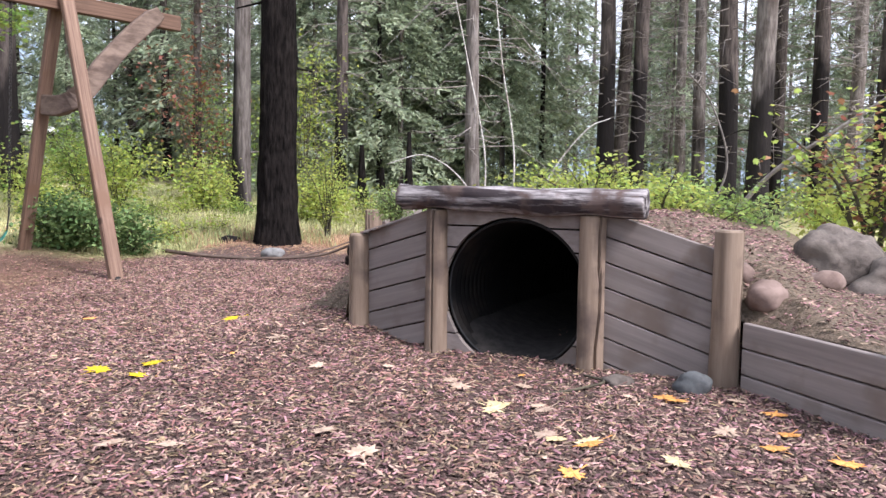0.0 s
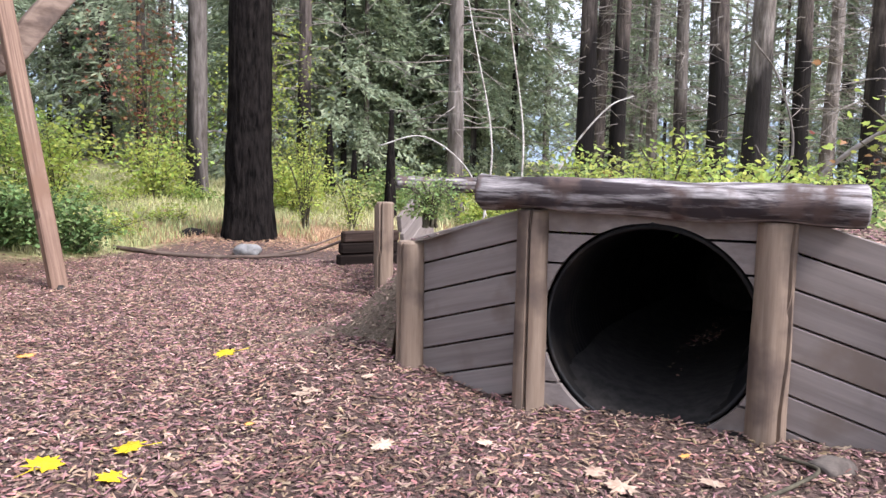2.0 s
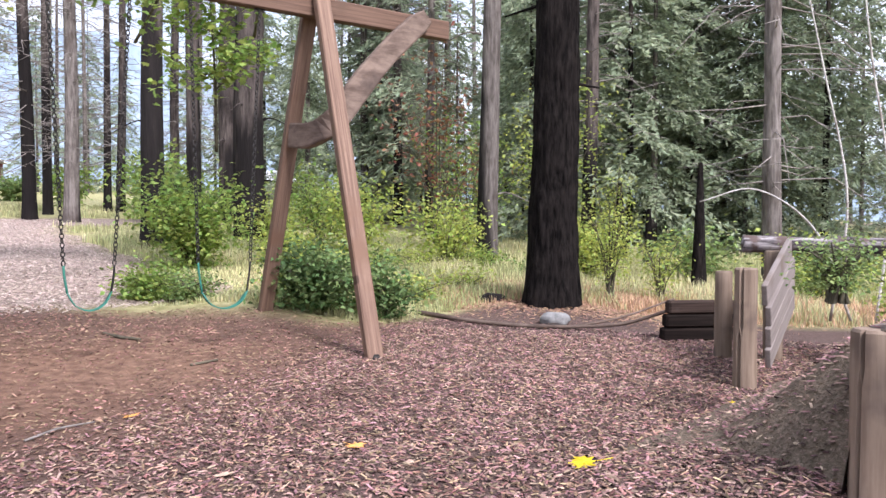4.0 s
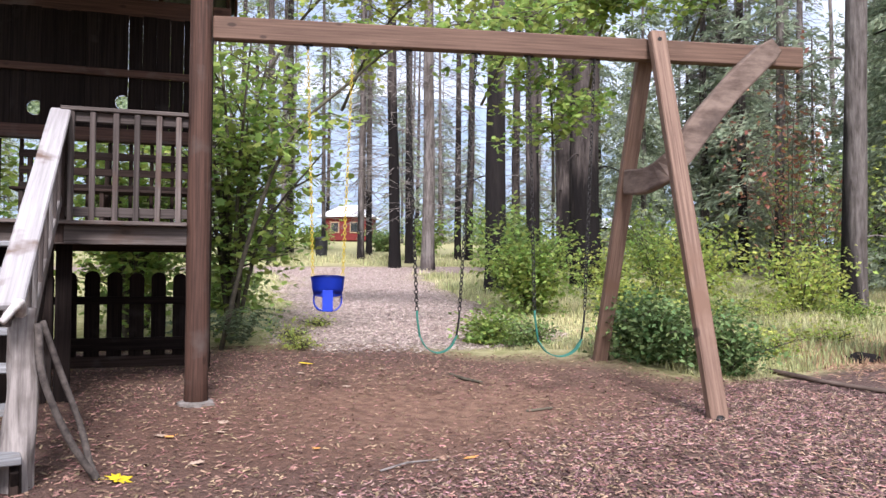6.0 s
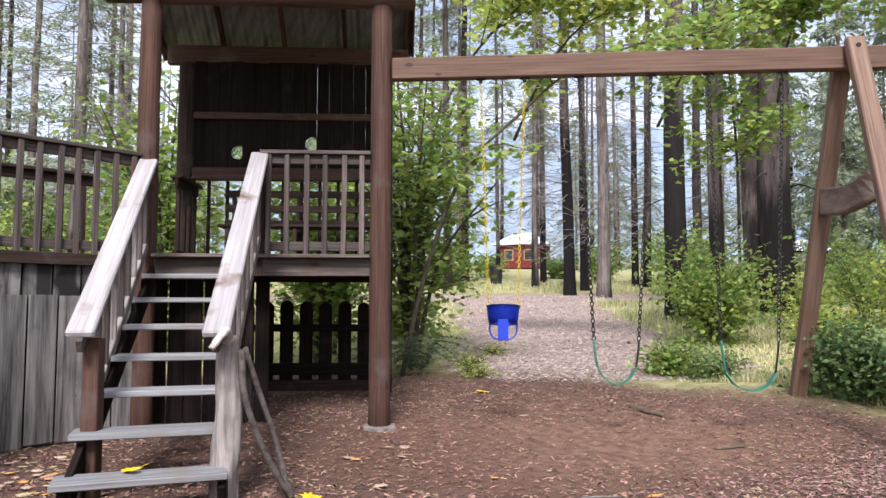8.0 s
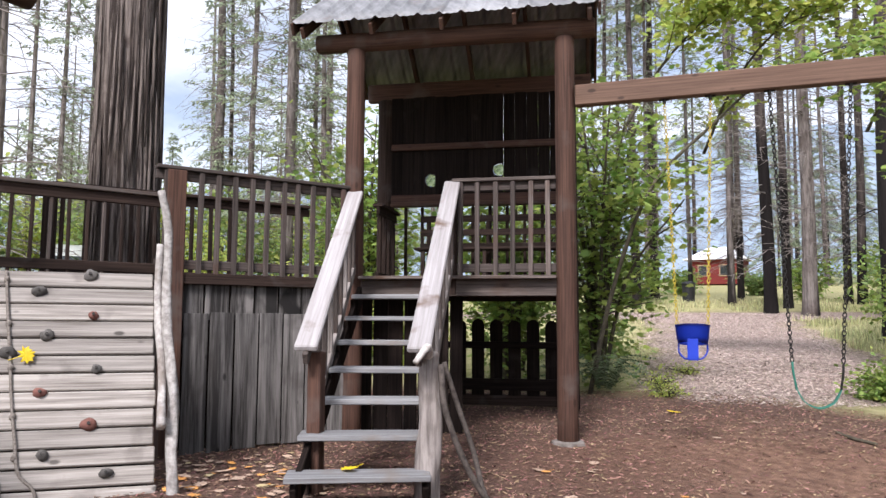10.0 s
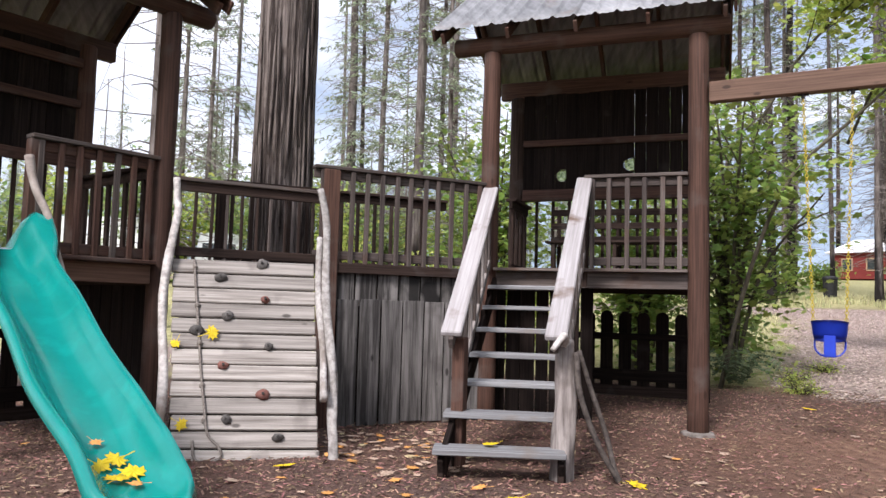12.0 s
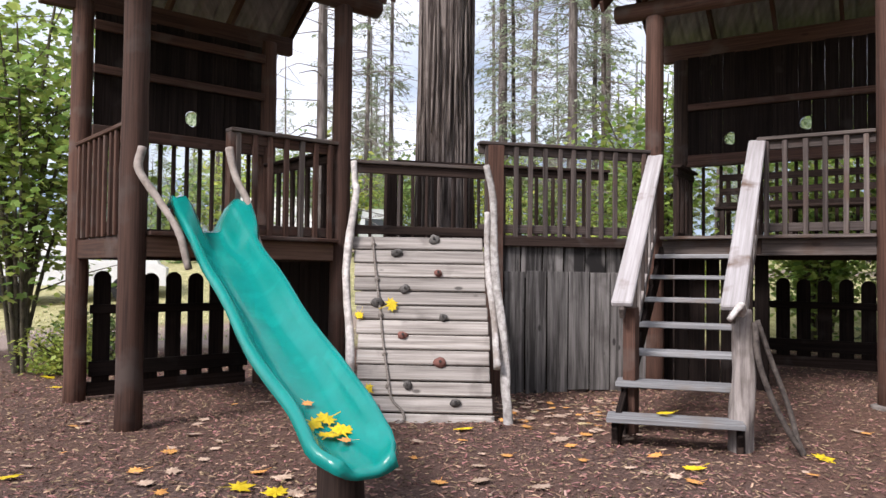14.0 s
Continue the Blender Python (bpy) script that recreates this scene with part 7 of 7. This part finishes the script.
# ---- grass ----
def grass(name, label, mat, n, region, h0, h1, seed):
    r = random.Random(seed)
    vs, fs = [], []
    made = 0
    while made < n:
        p = region(r)
        if p is None:
            continue
        x, y = p
        z = height(x, y) - 0.01
        a = r.uniform(0, 2 * math.pi)
        d = Vector((math.cos(a), math.sin(a), 0))
        s = Vector((-d.y, d.x, 0))
        hh = r.uniform(h0, h1) * (0.3 + 0.7 * smoothstep(0.0, 1.0, 1.15 - yard_mask(x, y) - 0.8 * math.exp(-max(0.0, y - 13.0) / 1.5))) * (1 - 0.65 * smoothstep(-6.6, -8.0, x) * smoothstep(18.0, 15.0, y))
        w = 0.003 + 0.004 * r.random() + 0.0003 * math.hypot(x, y)
        b = r.uniform(0.1, 0.6) * hh
        k = len(vs)
        o = Vector((x, y, z))
        vs += [o - s * w, o + s * w, o + d * b * 0.35 + s * w * 0.7 + Vector((0, 0, hh * 0.62)), o + d * b * 0.35 - s * w * 0.7 + Vector((0, 0, hh * 0.62)), o + d * b + Vector((0, 0, hh))]
        fs += [(k, k + 1, k + 2, k + 3), (k + 3, k + 2, k + 4)]
        made += 1
    tagged(part_mesh(name, mesh_from(name, vs, fs), mat), label, "grass", kind="stuff")


def meadow(r):
    x, y = r.uniform(-16, 6), 11.2 + 15 * r.random() ** 1.3
    if yard_mask(x, y) > 0.35 * r.random() + 0.1 or track_mask(x, y) > 0.25:
        return None
    if noise.noise(Vector((x * 0.6, y * 0.6, 1))) < -0.25:
        return None
    return x, y


def straw_patch(r):
    x, y = r.gauss(-2.4, 2.3), r.gauss(14.7, 1.1)
    return (x, y) if y > 12.9 and yard_mask(x, y) < 0.6 else None


def verge(r):
    d, e = r.uniform(2.0, 34), r.uniform(-8, 14)
    x, y = -8 - 0.8 * d + 0.6 * e, 7 + 0.6 * d + 0.8 * e
    return None if track_mask(x, y) > 0.2 or yard_mask(x, y) > 0.5 or noise.noise(Vector((x * 0.5, y * 0.5, 3))) < 0.0 else (x, y)


def left_yard(r):
    x, y = r.uniform(-26, -11), r.uniform(-8, 7)
    return (x, y) if noise.noise(Vector((x * 0.5, y * 0.5, 5))) > -0.1 else None


grass("meadow_grass", "tall green and yellow meadow grass behind the yard", M_GRASS, 95000, meadow, 0.06, 0.34, 1)


def clearing(r):
    x, y = r.uniform(2.6, 12), r.uniform(8.0, 17)
    u, v = (Vector((x, y)) - T_MID).dot(T_AXIS), (Vector((x, y)) - T_MID).dot(T_SIDE)
    return None if yard_mask(x, y) > 0.5 or mound_shape(u, v) > height(x, y) else (x, y)


grass("clearing_grass", "short pale grass beyond the boulders", M_GRASS, 9000, clearing, 0.05, 0.25, 8)
grass("straw_grass", "dry straw-coloured grass around the charred tree", M_STRAW, 24000, straw_patch, 0.05, 0.22, 2)
grass("verge_grass", "short green grass beside the chip track", M_GRASS, 24000, verge, 0.06, 0.28, 3)
grass("rough_grass", "rough green grass behind the play towers", M_GRASS, 9000, left_yard, 0.1, 0.5, 4)


# ---- bark chips ----
def chips(name, label, n, region, seed, zof, mat=M_CHIP, size=(0.014, 0.052)):
    r = random.Random(seed)
    vs, fs = [], []
    made = 0
    while made < n:
        p = region(r)
        if p is None:
            continue
        x, y = p
        z = zof(x, y)
        ln, w, th = r.uniform(*size), r.uniform(0.005, 0.013), r.uniform(0.002, 0.006)
        a = r.uniform(0, 2 * math.pi)
        tilt = r.gauss(0, 0.22)
        d = Vector((math.cos(a) * math.cos(tilt), math.sin(a) * math.cos(tilt), math.sin(tilt)))
        s = Vector((-math.sin(a), math.cos(a), r.gauss(0, 0.3))).normalized()
        u = d.cross(s)
        o = Vector((x, y, z + 0.004 + abs(math.sin(tilt)) * ln * 0.4 + r.random() * 0.010))
        k = len(vs)
        e = r.uniform(0.3, 0.8)
        vs += [o - d * ln / 2 - s * w * e, o - d * ln / 2 + s * w * e, o + d * ln / 2 + s * w * 0.6, o + d * ln / 2 - s * w * e,
               o - d * ln * 0.3 + u * th, o + d * ln * 0.3 + u * th]
        fs += [(k, k + 4, k + 5, k + 3), (k + 1, k + 2, k + 5, k + 4), (k, k + 1, k + 4), (k + 3, k + 5, k + 2)]
        made += 1
    tagged(part_mesh(name, mesh_from(name, vs, fs), mat), label, "bark mulch", kind="stuff")


def yard_near(r):
    x, y = r.uniform(-5.2, 3.2), 2.0 + 10.1 * r.random() ** 1.3
    if r.random() > smoothstep(1.9, 3.3, y) * smoothstep(3.3, 2.2, x) * smoothstep(-5.3, -4.2, x):
        return None
    return (x, y) if yard_mask(x, y) > 0.4 and r.random() > max(0.75 * dirt_mask(x, y), 0.85 * mouth_shade_mask(x, y)) else None


def yard_wide(r):
    x, y = r.uniform(-12.0, 3.4), r.uniform(-4.0, 11.6)
    if r.random() > smoothstep(3.6, -0.5, x) * smoothstep(-4.2, -1.0, y):
        return None
    if yard_mask(x, y) < 0.4:
        return None
    worn = math.exp(-((x + 6.3) ** 2) / 3.2 - ((y - 8.0) ** 2) / 2.6)
    return None if r.random() < max(worn * 0.9, dirt_mask(x, y) * 0.7) else (x, y)


def track_chips(r):
    d, e = 0.6 + 22 * r.random() ** 1.2, r.uniform(-1, 6)
    x, y = -8 - 0.8 * d + 0.6 * e, 7 + 0.6 * d + 0.8 * e
    return (x, y) if track_mask(x, y) > 0.12 + 0.3 * r.random() else None


chips("bark_mulch", "loose reddish bark chips covering the play yard", 85000, yard_near, 1, height)
M_CHIPBROWN = material("brown_bark_chips", (0.08, 0.043, 0.028), (0.34, 0.212, 0.15), (9, 9, 9), rough=0.9, bump=0, vary=0.7, island=True)
chips("bark_mulch", "loose reddish bark chips covering the play yard", 106000, yard_wide, 2, height, M_CHIPBROWN)
M_CHIPPALE = material("pale_bark_chips", (0.27, 0.2, 0.168), (0.56, 0.465, 0.415), (9, 9, 9), rough=0.9, bump=0, vary=0.5, island=True)
chips("chip_track", "pale wood chips on the track past the swings", 46000, track_chips, 3, height, M_CHIPPALE, (0.03, 0.085))


def mound_top(r):
    u, v = r.uniform(-0.5, 3.0), r.uniform(-2.6, 3.4)
    if u < 0.1 and v < 1.7:
        return None
    if v > 1.5 and u < 0.06 - 0.84 * (min(v, 2.35) - 1.5):
        return None
    p = tp(u, v, 0)
    return p.x, p.y


def mound_z(x, y):
    u, v = (Vector((x, y)) - T_MID).dot(T_AXIS), (Vector((x, y)) - T_MID).dot(T_SIDE)
    return max(height(x, y) - 0.06, mound_shape(u, v))


chips("mound_mulch", "loose bark chips on the tunnel mound", 12000, mound_top, 4, mound_z)


M_LITTER = material("orange_needle_litter", (0.22, 0.125, 0.08), (0.42, 0.27, 0.18), (9, 9, 9), rough=0.9, bump=0, vary=0.4, island=True)


def tree_foot(r):
    x, y = r.gauss(-3.0, 1.1), r.gauss(13.55, 0.5)
    return (x, y) if math.hypot(x + 3.12, y - 13.45) > 0.4 else None


chips("needle_litter", "orange-brown needle litter around the charred tree", 5000, tree_foot, 9, height, M_LITTER, (0.03, 0.08))


# ---- fallen leaves ----
def leaf_mesh(seed, size):
    r = random.Random(seed)
    outline = [(0, -0.42), (0.10, -0.20), (0.34, -0.34), (0.30, -0.12), (0.56, -0.04), (0.40, 0.06), (0.50, 0.30), (0.28, 0.24), (0.20, 0.40), (0.10, 0.34), (0.0, 0.62)]
    outline += [(-x, y) for x, y in outline[-2:0:-1]]
    vs = [(0, 0, 0.012)]
    for x, y in outline:
        q = r.uniform(0.88, 1.1)
        vs.append((x * size * q, y * size * q, 0.03 * size * 4 * (x * x + y * y) * r.uniform(0.2, 1.6) + 0.004))
    n = len(outline)
    fs = [(0, 1 + i, 1 + (i + 1) % n) for i in range(n)]
    off = len(vs)
    vs += [(x, y, z - 0.0016) for x, y, z in vs]
    fs += [(off, off + 1 + (i + 1) % n, off + 1 + i) for i in range(n)]
    fs += [(1 + i, off + 1 + i, off + 1 + (i + 1) % n, 1 + (i + 1) % n) for i in range(n)]
    # stalk
    k = len(vs)
    vs += [(-0.003, -0.40 * size, 0.006), (0.003, -0.40 * size, 0.006), (0.004, -0.9 * size, 0.012), (-0.002, -0.9 * size, 0.010)]
    fs.append((k, k + 1, k + 2, k + 3))
    return mesh_from("fallen_leaf", vs, fs)


LEAVES = {c: [leaf_mesh(s + 10 * i, 0.125) for s in range(4)] for i, c in enumerate("yotp")}
for c, mat in (("y", M_LEAFY), ("o", M_LEAFO), ("t", M_LEAFT), ("p", M_LEAFP)):
    for me in LEAVES[c]:
        me.materials.append(mat)
LEAF_LABEL = {"y": "bright yellow fallen maple leaf", "o": "orange-brown fallen maple leaf", "t": "pale tan fallen maple leaf", "p": "pale yellow fallen maple leaf"}
lr = random.Random(5)


def leaf(x, y, c, scale=1.0, z=None, m=None):
    me = lr.choice(LEAVES[c])
    ob = new("fallen_leaf", me)
    if m is None:
        m = Matrix.Translation((x, y, (height(x, y) if z is None else z) + 0.014)) @ Euler((lr.uniform(-0.15, 0.15), lr.uniform(-0.15, 0.15), lr.uniform(0, 6.28))).to_matrix().to_4x4()
    ob.matrix_basis = m @ Matrix.Scale(scale * lr.uniform(0.85, 1.15), 4)
    tagged(ob, LEAF_LABEL[c], "leaf", "fallen leaves")


YELLOW = [(-2.15, 5.14), (-1.80, 4.99), (-1.85, 5.31), (-1.86, 6.98), (-8.96, 8.74), (-5.94, 5.17), (-5.07, -0.13), (-9.19, -2.25), (-8.41, -1.71), (-5.60, 4.18), (-6.64, 2.64), (-4.94, 1.34), (-4.85, 1.58), (-0.78, 8.3), (-1.0, 8.7)]
TAN = [(-0.21, 3.72), (0.68, 4.45), (1.54, 4.14), (-0.45, 4.00), (-1.39, 3.78), (-0.76, 5.37), (1.81, 4.72), (0.22, 4.94), (-1.12, 3.80), (-1.20, 5.93), (-6.80, -0.56), (-5.23, 2.75), (-7.20, 3.21), (-5.10, 3.12), (-5.20, 1.53), (-6.35, 0.53), (-6.25, 2.30), (-7.89, 3.23), (-6.34, 3.38), (-6.41, 3.40), (0.15, 5.10), (0.61, 5.0), (0.64, 4.01), (0.65, 4.53), (-1.16, 5.97), (-7.6, 3.4), (-7.3, 3.5), (-7.5, 3.1)]
ORANGE = [(0.71, 3.54), (1.46, 4.72), (1.93, 4.49), (1.86, 4.14), (-3.13, 6.92), (1.41, 4.78), (0.84, 3.90), (-7.05, 3.0), (-5.94, 4.01), (1.7, 3.9), (1.95, 3.75)]
for x, y in YELLOW:
    leaf(x, y, "y", 1.2)
for x, y in [(0.43, 4.56), (0.69, 3.96), (1.19, 3.69), (0.83, 3.93), (0.40, 4.46)]:
    leaf(x, y, "p", 1.05)
for x, y in TAN:
    leaf(x, y, "t")
for x, y in ORANGE:
    leaf(x, y, "o")
for k in range(150):
    x, y = lr.uniform(-9, 2.5), lr.uniform(-0.8, 9.5)
    if yard_mask(x, y) > 0.5 and (Vector((x, y)) - T_MID).dot(T_AXIS) < -0.1 and not (x < -7.2 and y < 7.5):
        leaf(x, y, lr.choice("tttto"), lr.uniform(0.35, 0.8))
for k in range(70):
    leaf(lr.uniform(-8.2, -4.8), lr.uniform(0.4, 4.4), lr.choice("tttoo"), lr.uniform(0.45, 0.95))
# litter gathered along the foot of the skirt
for k in range(70):
    leaf(lr.uniform(-8.35, -6.9), lr.uniform(2.95, 4.2), lr.choice("tttop"), lr.uniform(0.3, 0.75))
# leaves caught on the slide, the stairs and the climbing wall
chute = (SLIDE_END - SLIDE_TOP).normalized()
for f_, v_, c, tl in ((0.835, 0.02, "y", 0.2), (0.875, 0.05, "y", 0.1), (0.885, -0.04, "y", -0.2), (0.845, -0.07, "y", 0.25), (0.905, 0.03, "o", -0.15), (0.785, -0.03, "o", 0.1)):
    p = SLIDE_TOP + chute * (f_ * (SLIDE_END - SLIDE_TOP).length) + Vector((-chute.y, chute.x)) * v_
    slope_m = Matrix.Translation((p.x, p.y, slide_bed(f_) + 0.024)) @ Matrix.Rotation(math.atan2(chute.y, chute.x), 4, "Z") @ Matrix.Rotation(0.27 + tl, 4, "Y") @ Matrix.Rotation(lr.uniform(0, 6.28), 4, "Z")
    leaf(p.x, p.y, c, 0.92 if c == "y" else 0.65, None, slope_m)
leaf(-6.27, 4.16, "y", 1.0, 0.24)
bl_, br_, tl_, tr_, nw_ = WALL
for u, v, c in ((0.27, 0.61, "y"), (0.03, 0.555, "y"), (0.07, 0.18, "y")):
    p = lerp(lerp(bl_, br_, u), lerp(tl_, tr_, u), v) + nw_ * 0.05
    leaf(0, 0, c, 1.1 if c == "y" and u > 0.2 else 0.75, None, Matrix.Translation(p) @ Matrix.Rotation(radians(72), 4, "Y") @ Matrix.Rotation(lr.uniform(0, 6), 4, "Z"))


# ---- far things ----
def cabin(x, y, yaw, w, d, h, rise, wall, roofm, label, group):
    z = height(x, y)
    c = thing("cabin", label, "cabin", (x, y, z), group)
    m = Matrix.Translation((x, y, z)) @ Matrix.Rotation(radians(yaw), 4, "Z")
    bm = bmesh.new()
    add_box(bm, w, d, h, Matrix.Translation((0, 0, h / 2)), 0.02)
    part("wall", bm, wall, c, "", m)
    bm = bmesh.new()
    o = 0.45
    pts = [(-w / 2 - o, -d / 2 - o, h), (w / 2 + o, -d / 2 - o, h), (w / 2 + o, d / 2 + o, h), (-w / 2 - o, d / 2 + o, h), (-w / 5, 0, h + rise), (w / 5, 0, h + rise)]
    v = [bm.verts.new(p) for p in pts]
    for f in ((0, 1, 5, 4), (1, 2, 5), (2, 3, 4, 5), (3, 0, 4), (3, 2, 1, 0)):
        bm.faces.new([v[i] for i in f])
    part("roof", bm, roofm, c, "pale metal roof", m)
    for sx_, wd in ((-w * 0.22, 0.9), (w * 0.2, 0.9)):
        bm = bmesh.new()
        add_box(bm, wd, 0.10, 1.1, Matrix.Translation((sx_, -d / 2 - 0.03, h * 0.55)), 0.02)
        wd_ = part("window_frame", bm, M_TAN, c, "tan window frame", m)
        bm = bmesh.new()
        add_box(bm, wd - 0.2, 0.06, 0.9, Matrix.Translation((sx_, -d / 2 - 0.06, h * 0.55)), 0.01)
        part("pane", bm, M_CARGLASS, wd_, "dark window pane", m)


cabin(-59.4, 50.8, 53 - 15, 4.6, 4.0, 2.3, 1.3, M_RED, M_CABROOF, "small red cabin with a pale metal roof beyond the road", "cabins")
cabin(-32.3, 54.7, 30, 3.2, 3.0, 1.6, 0.9, M_BARKGREY, M_CABROOF, "small grey shed with a pale metal roof in the wood", "cabins")


def car(x, y, yaw, label, length=4.6, tall=1.85, mat=None):
    z = height(x, y)
    c = thing("car", label, "car", (x, y, z), "parked vehicles")
    m = Matrix.Translation((x, y, z)) @ Matrix.Rotation(radians(yaw), 4, "Z")
    prof = [(-length / 2, 0.45), (-length / 2, 0.95), (-length * 0.32, 1.05), (-length * 0.18, tall), (length * 0.36, tall), (length * 0.46, 1.05), (length / 2, 0.95), (length / 2, 0.45)]
    bm = bmesh.new()
    lo = [bm.verts.new((px, -0.85 + (0.14 if pz > 1.2 else 0), pz)) for px, pz in prof]
    hi = [bm.verts.new((px, 0.85 - (0.14 if pz > 1.2 else 0), pz)) for px, pz in prof]
    bm.faces.new(lo)
    bm.faces.new(hi[::-1])
    for i in range(len(lo)):
        j = (i + 1) % len(lo)
        bm.faces.new((lo[i], hi[i], hi[j], lo[j]))
    bmesh.ops.recalc_face_normals(bm, faces=bm.faces)
    part("body", bm, mat or M_CAR, c, "", m)
    for sy_ in (-1, 1):
        for x0, x1 in ((-0.14, 0.06), (0.10, 0.34)):
            bm = bmesh.new()
            add_box(bm, (x1 - x0) * length, 0.03, 0.52, Matrix.Translation(((x0 + x1) / 2 * length, sy_ * 0.785, 1.38)) @ Matrix.Rotation(sy_ * 0.17, 4, "X"), 0.01)
            part("side_window", bm, M_CARGLASS, c, "dark side window", m)
        for xw in (-0.3, 0.3):
            bm = bmesh.new()
            tube(bm, [(xw * length, sy_ * 0.70, 0.36), (xw * length, sy_ * 0.88, 0.36)], [0.36, 0.36], 18)
            part("wheel", bm, M_TYRE, c, "black wheel", m)
    for xs, rot in ((-0.25, -0.8), (0.41, 0.55)):
        bm = bmesh.new()
        add_box(bm, 0.03, 1.25, 0.66, Matrix.Translation((xs * length, 0, 1.42)) @ Matrix.Rotation(-rot, 4, "Y"), 0.01)
        part("windscreen", bm, M_CARGLASS, c, "dark windscreen", m)


car(-32.5, -1.2, 8, "pale grey van parked behind the play towers")
car(-31.0, -5.6, 75, "white camper van parked behind the play towers", 5.6, 2.5, M_WHITE)
car(-20.5, -8.2, 110, "white van parked beyond the slide tower", 5.0, 2.1, M_WHITE)
bn = thing("litter_bin", "black litter bin standing by the road", "bin", on_ground(-33.2, 27.4))
bm = bmesh.new()
tube(bm, [(0, 0, 0), (0, 0, 0.85), (0, 0, 0.9)], [0.3, 0.33, 0.34], 16)
part("body", bm, M_BLACK, bn, "", Matrix.Translation(on_ground(-33.2, 27.4)))
bm = bmesh.new()
tube(bm, [(0, 0, 0.9), (0, 0, 0.98), (0, 0, 1.04)], [0.36, 0.33, 0.12], 16)
part("lid", bm, M_BLACK, bn, "", Matrix.Translation(on_ground(-33.2, 27.4)))

# the wooded hills on the horizon
vs, fs = [], []
n = 220
for i in range(n + 1):
    a = 2 * math.pi * i / n
    R = 420
    hh = 26 + 26 * noise.noise(Vector((math.cos(a) * 2.2, math.sin(a) * 2.2, 1))) + 9 * noise.noise(Vector((math.cos(a) * 9, math.sin(a) * 9, 2))) + 3.5 * noise.noise(Vector((math.cos(a) * 60, math.sin(a) * 60, 2)))
    hh += 100 * math.exp(-((math.degrees(a) - 143) / 26) ** 2) + 48 * math.exp(-((math.degrees(a) - 190) / 22) ** 2)
    for f in (0, 0.5, 1.0):
        rr = R + 160 * f
        vs.append((math.cos(a) * rr, math.sin(a) * rr, -20 + (hh + 34) * f))
for i in range(n):
    for k in range(2):
        q = i * 3 + k
        fs.append((q, q + 3, q + 4, q + 1))
tagged(part_mesh("backdrop", mesh_from("backdrop", vs, fs, True), M_HILL), "wooded hills on the horizon in a haze-tinted blue-green", "hills", kind="structure")
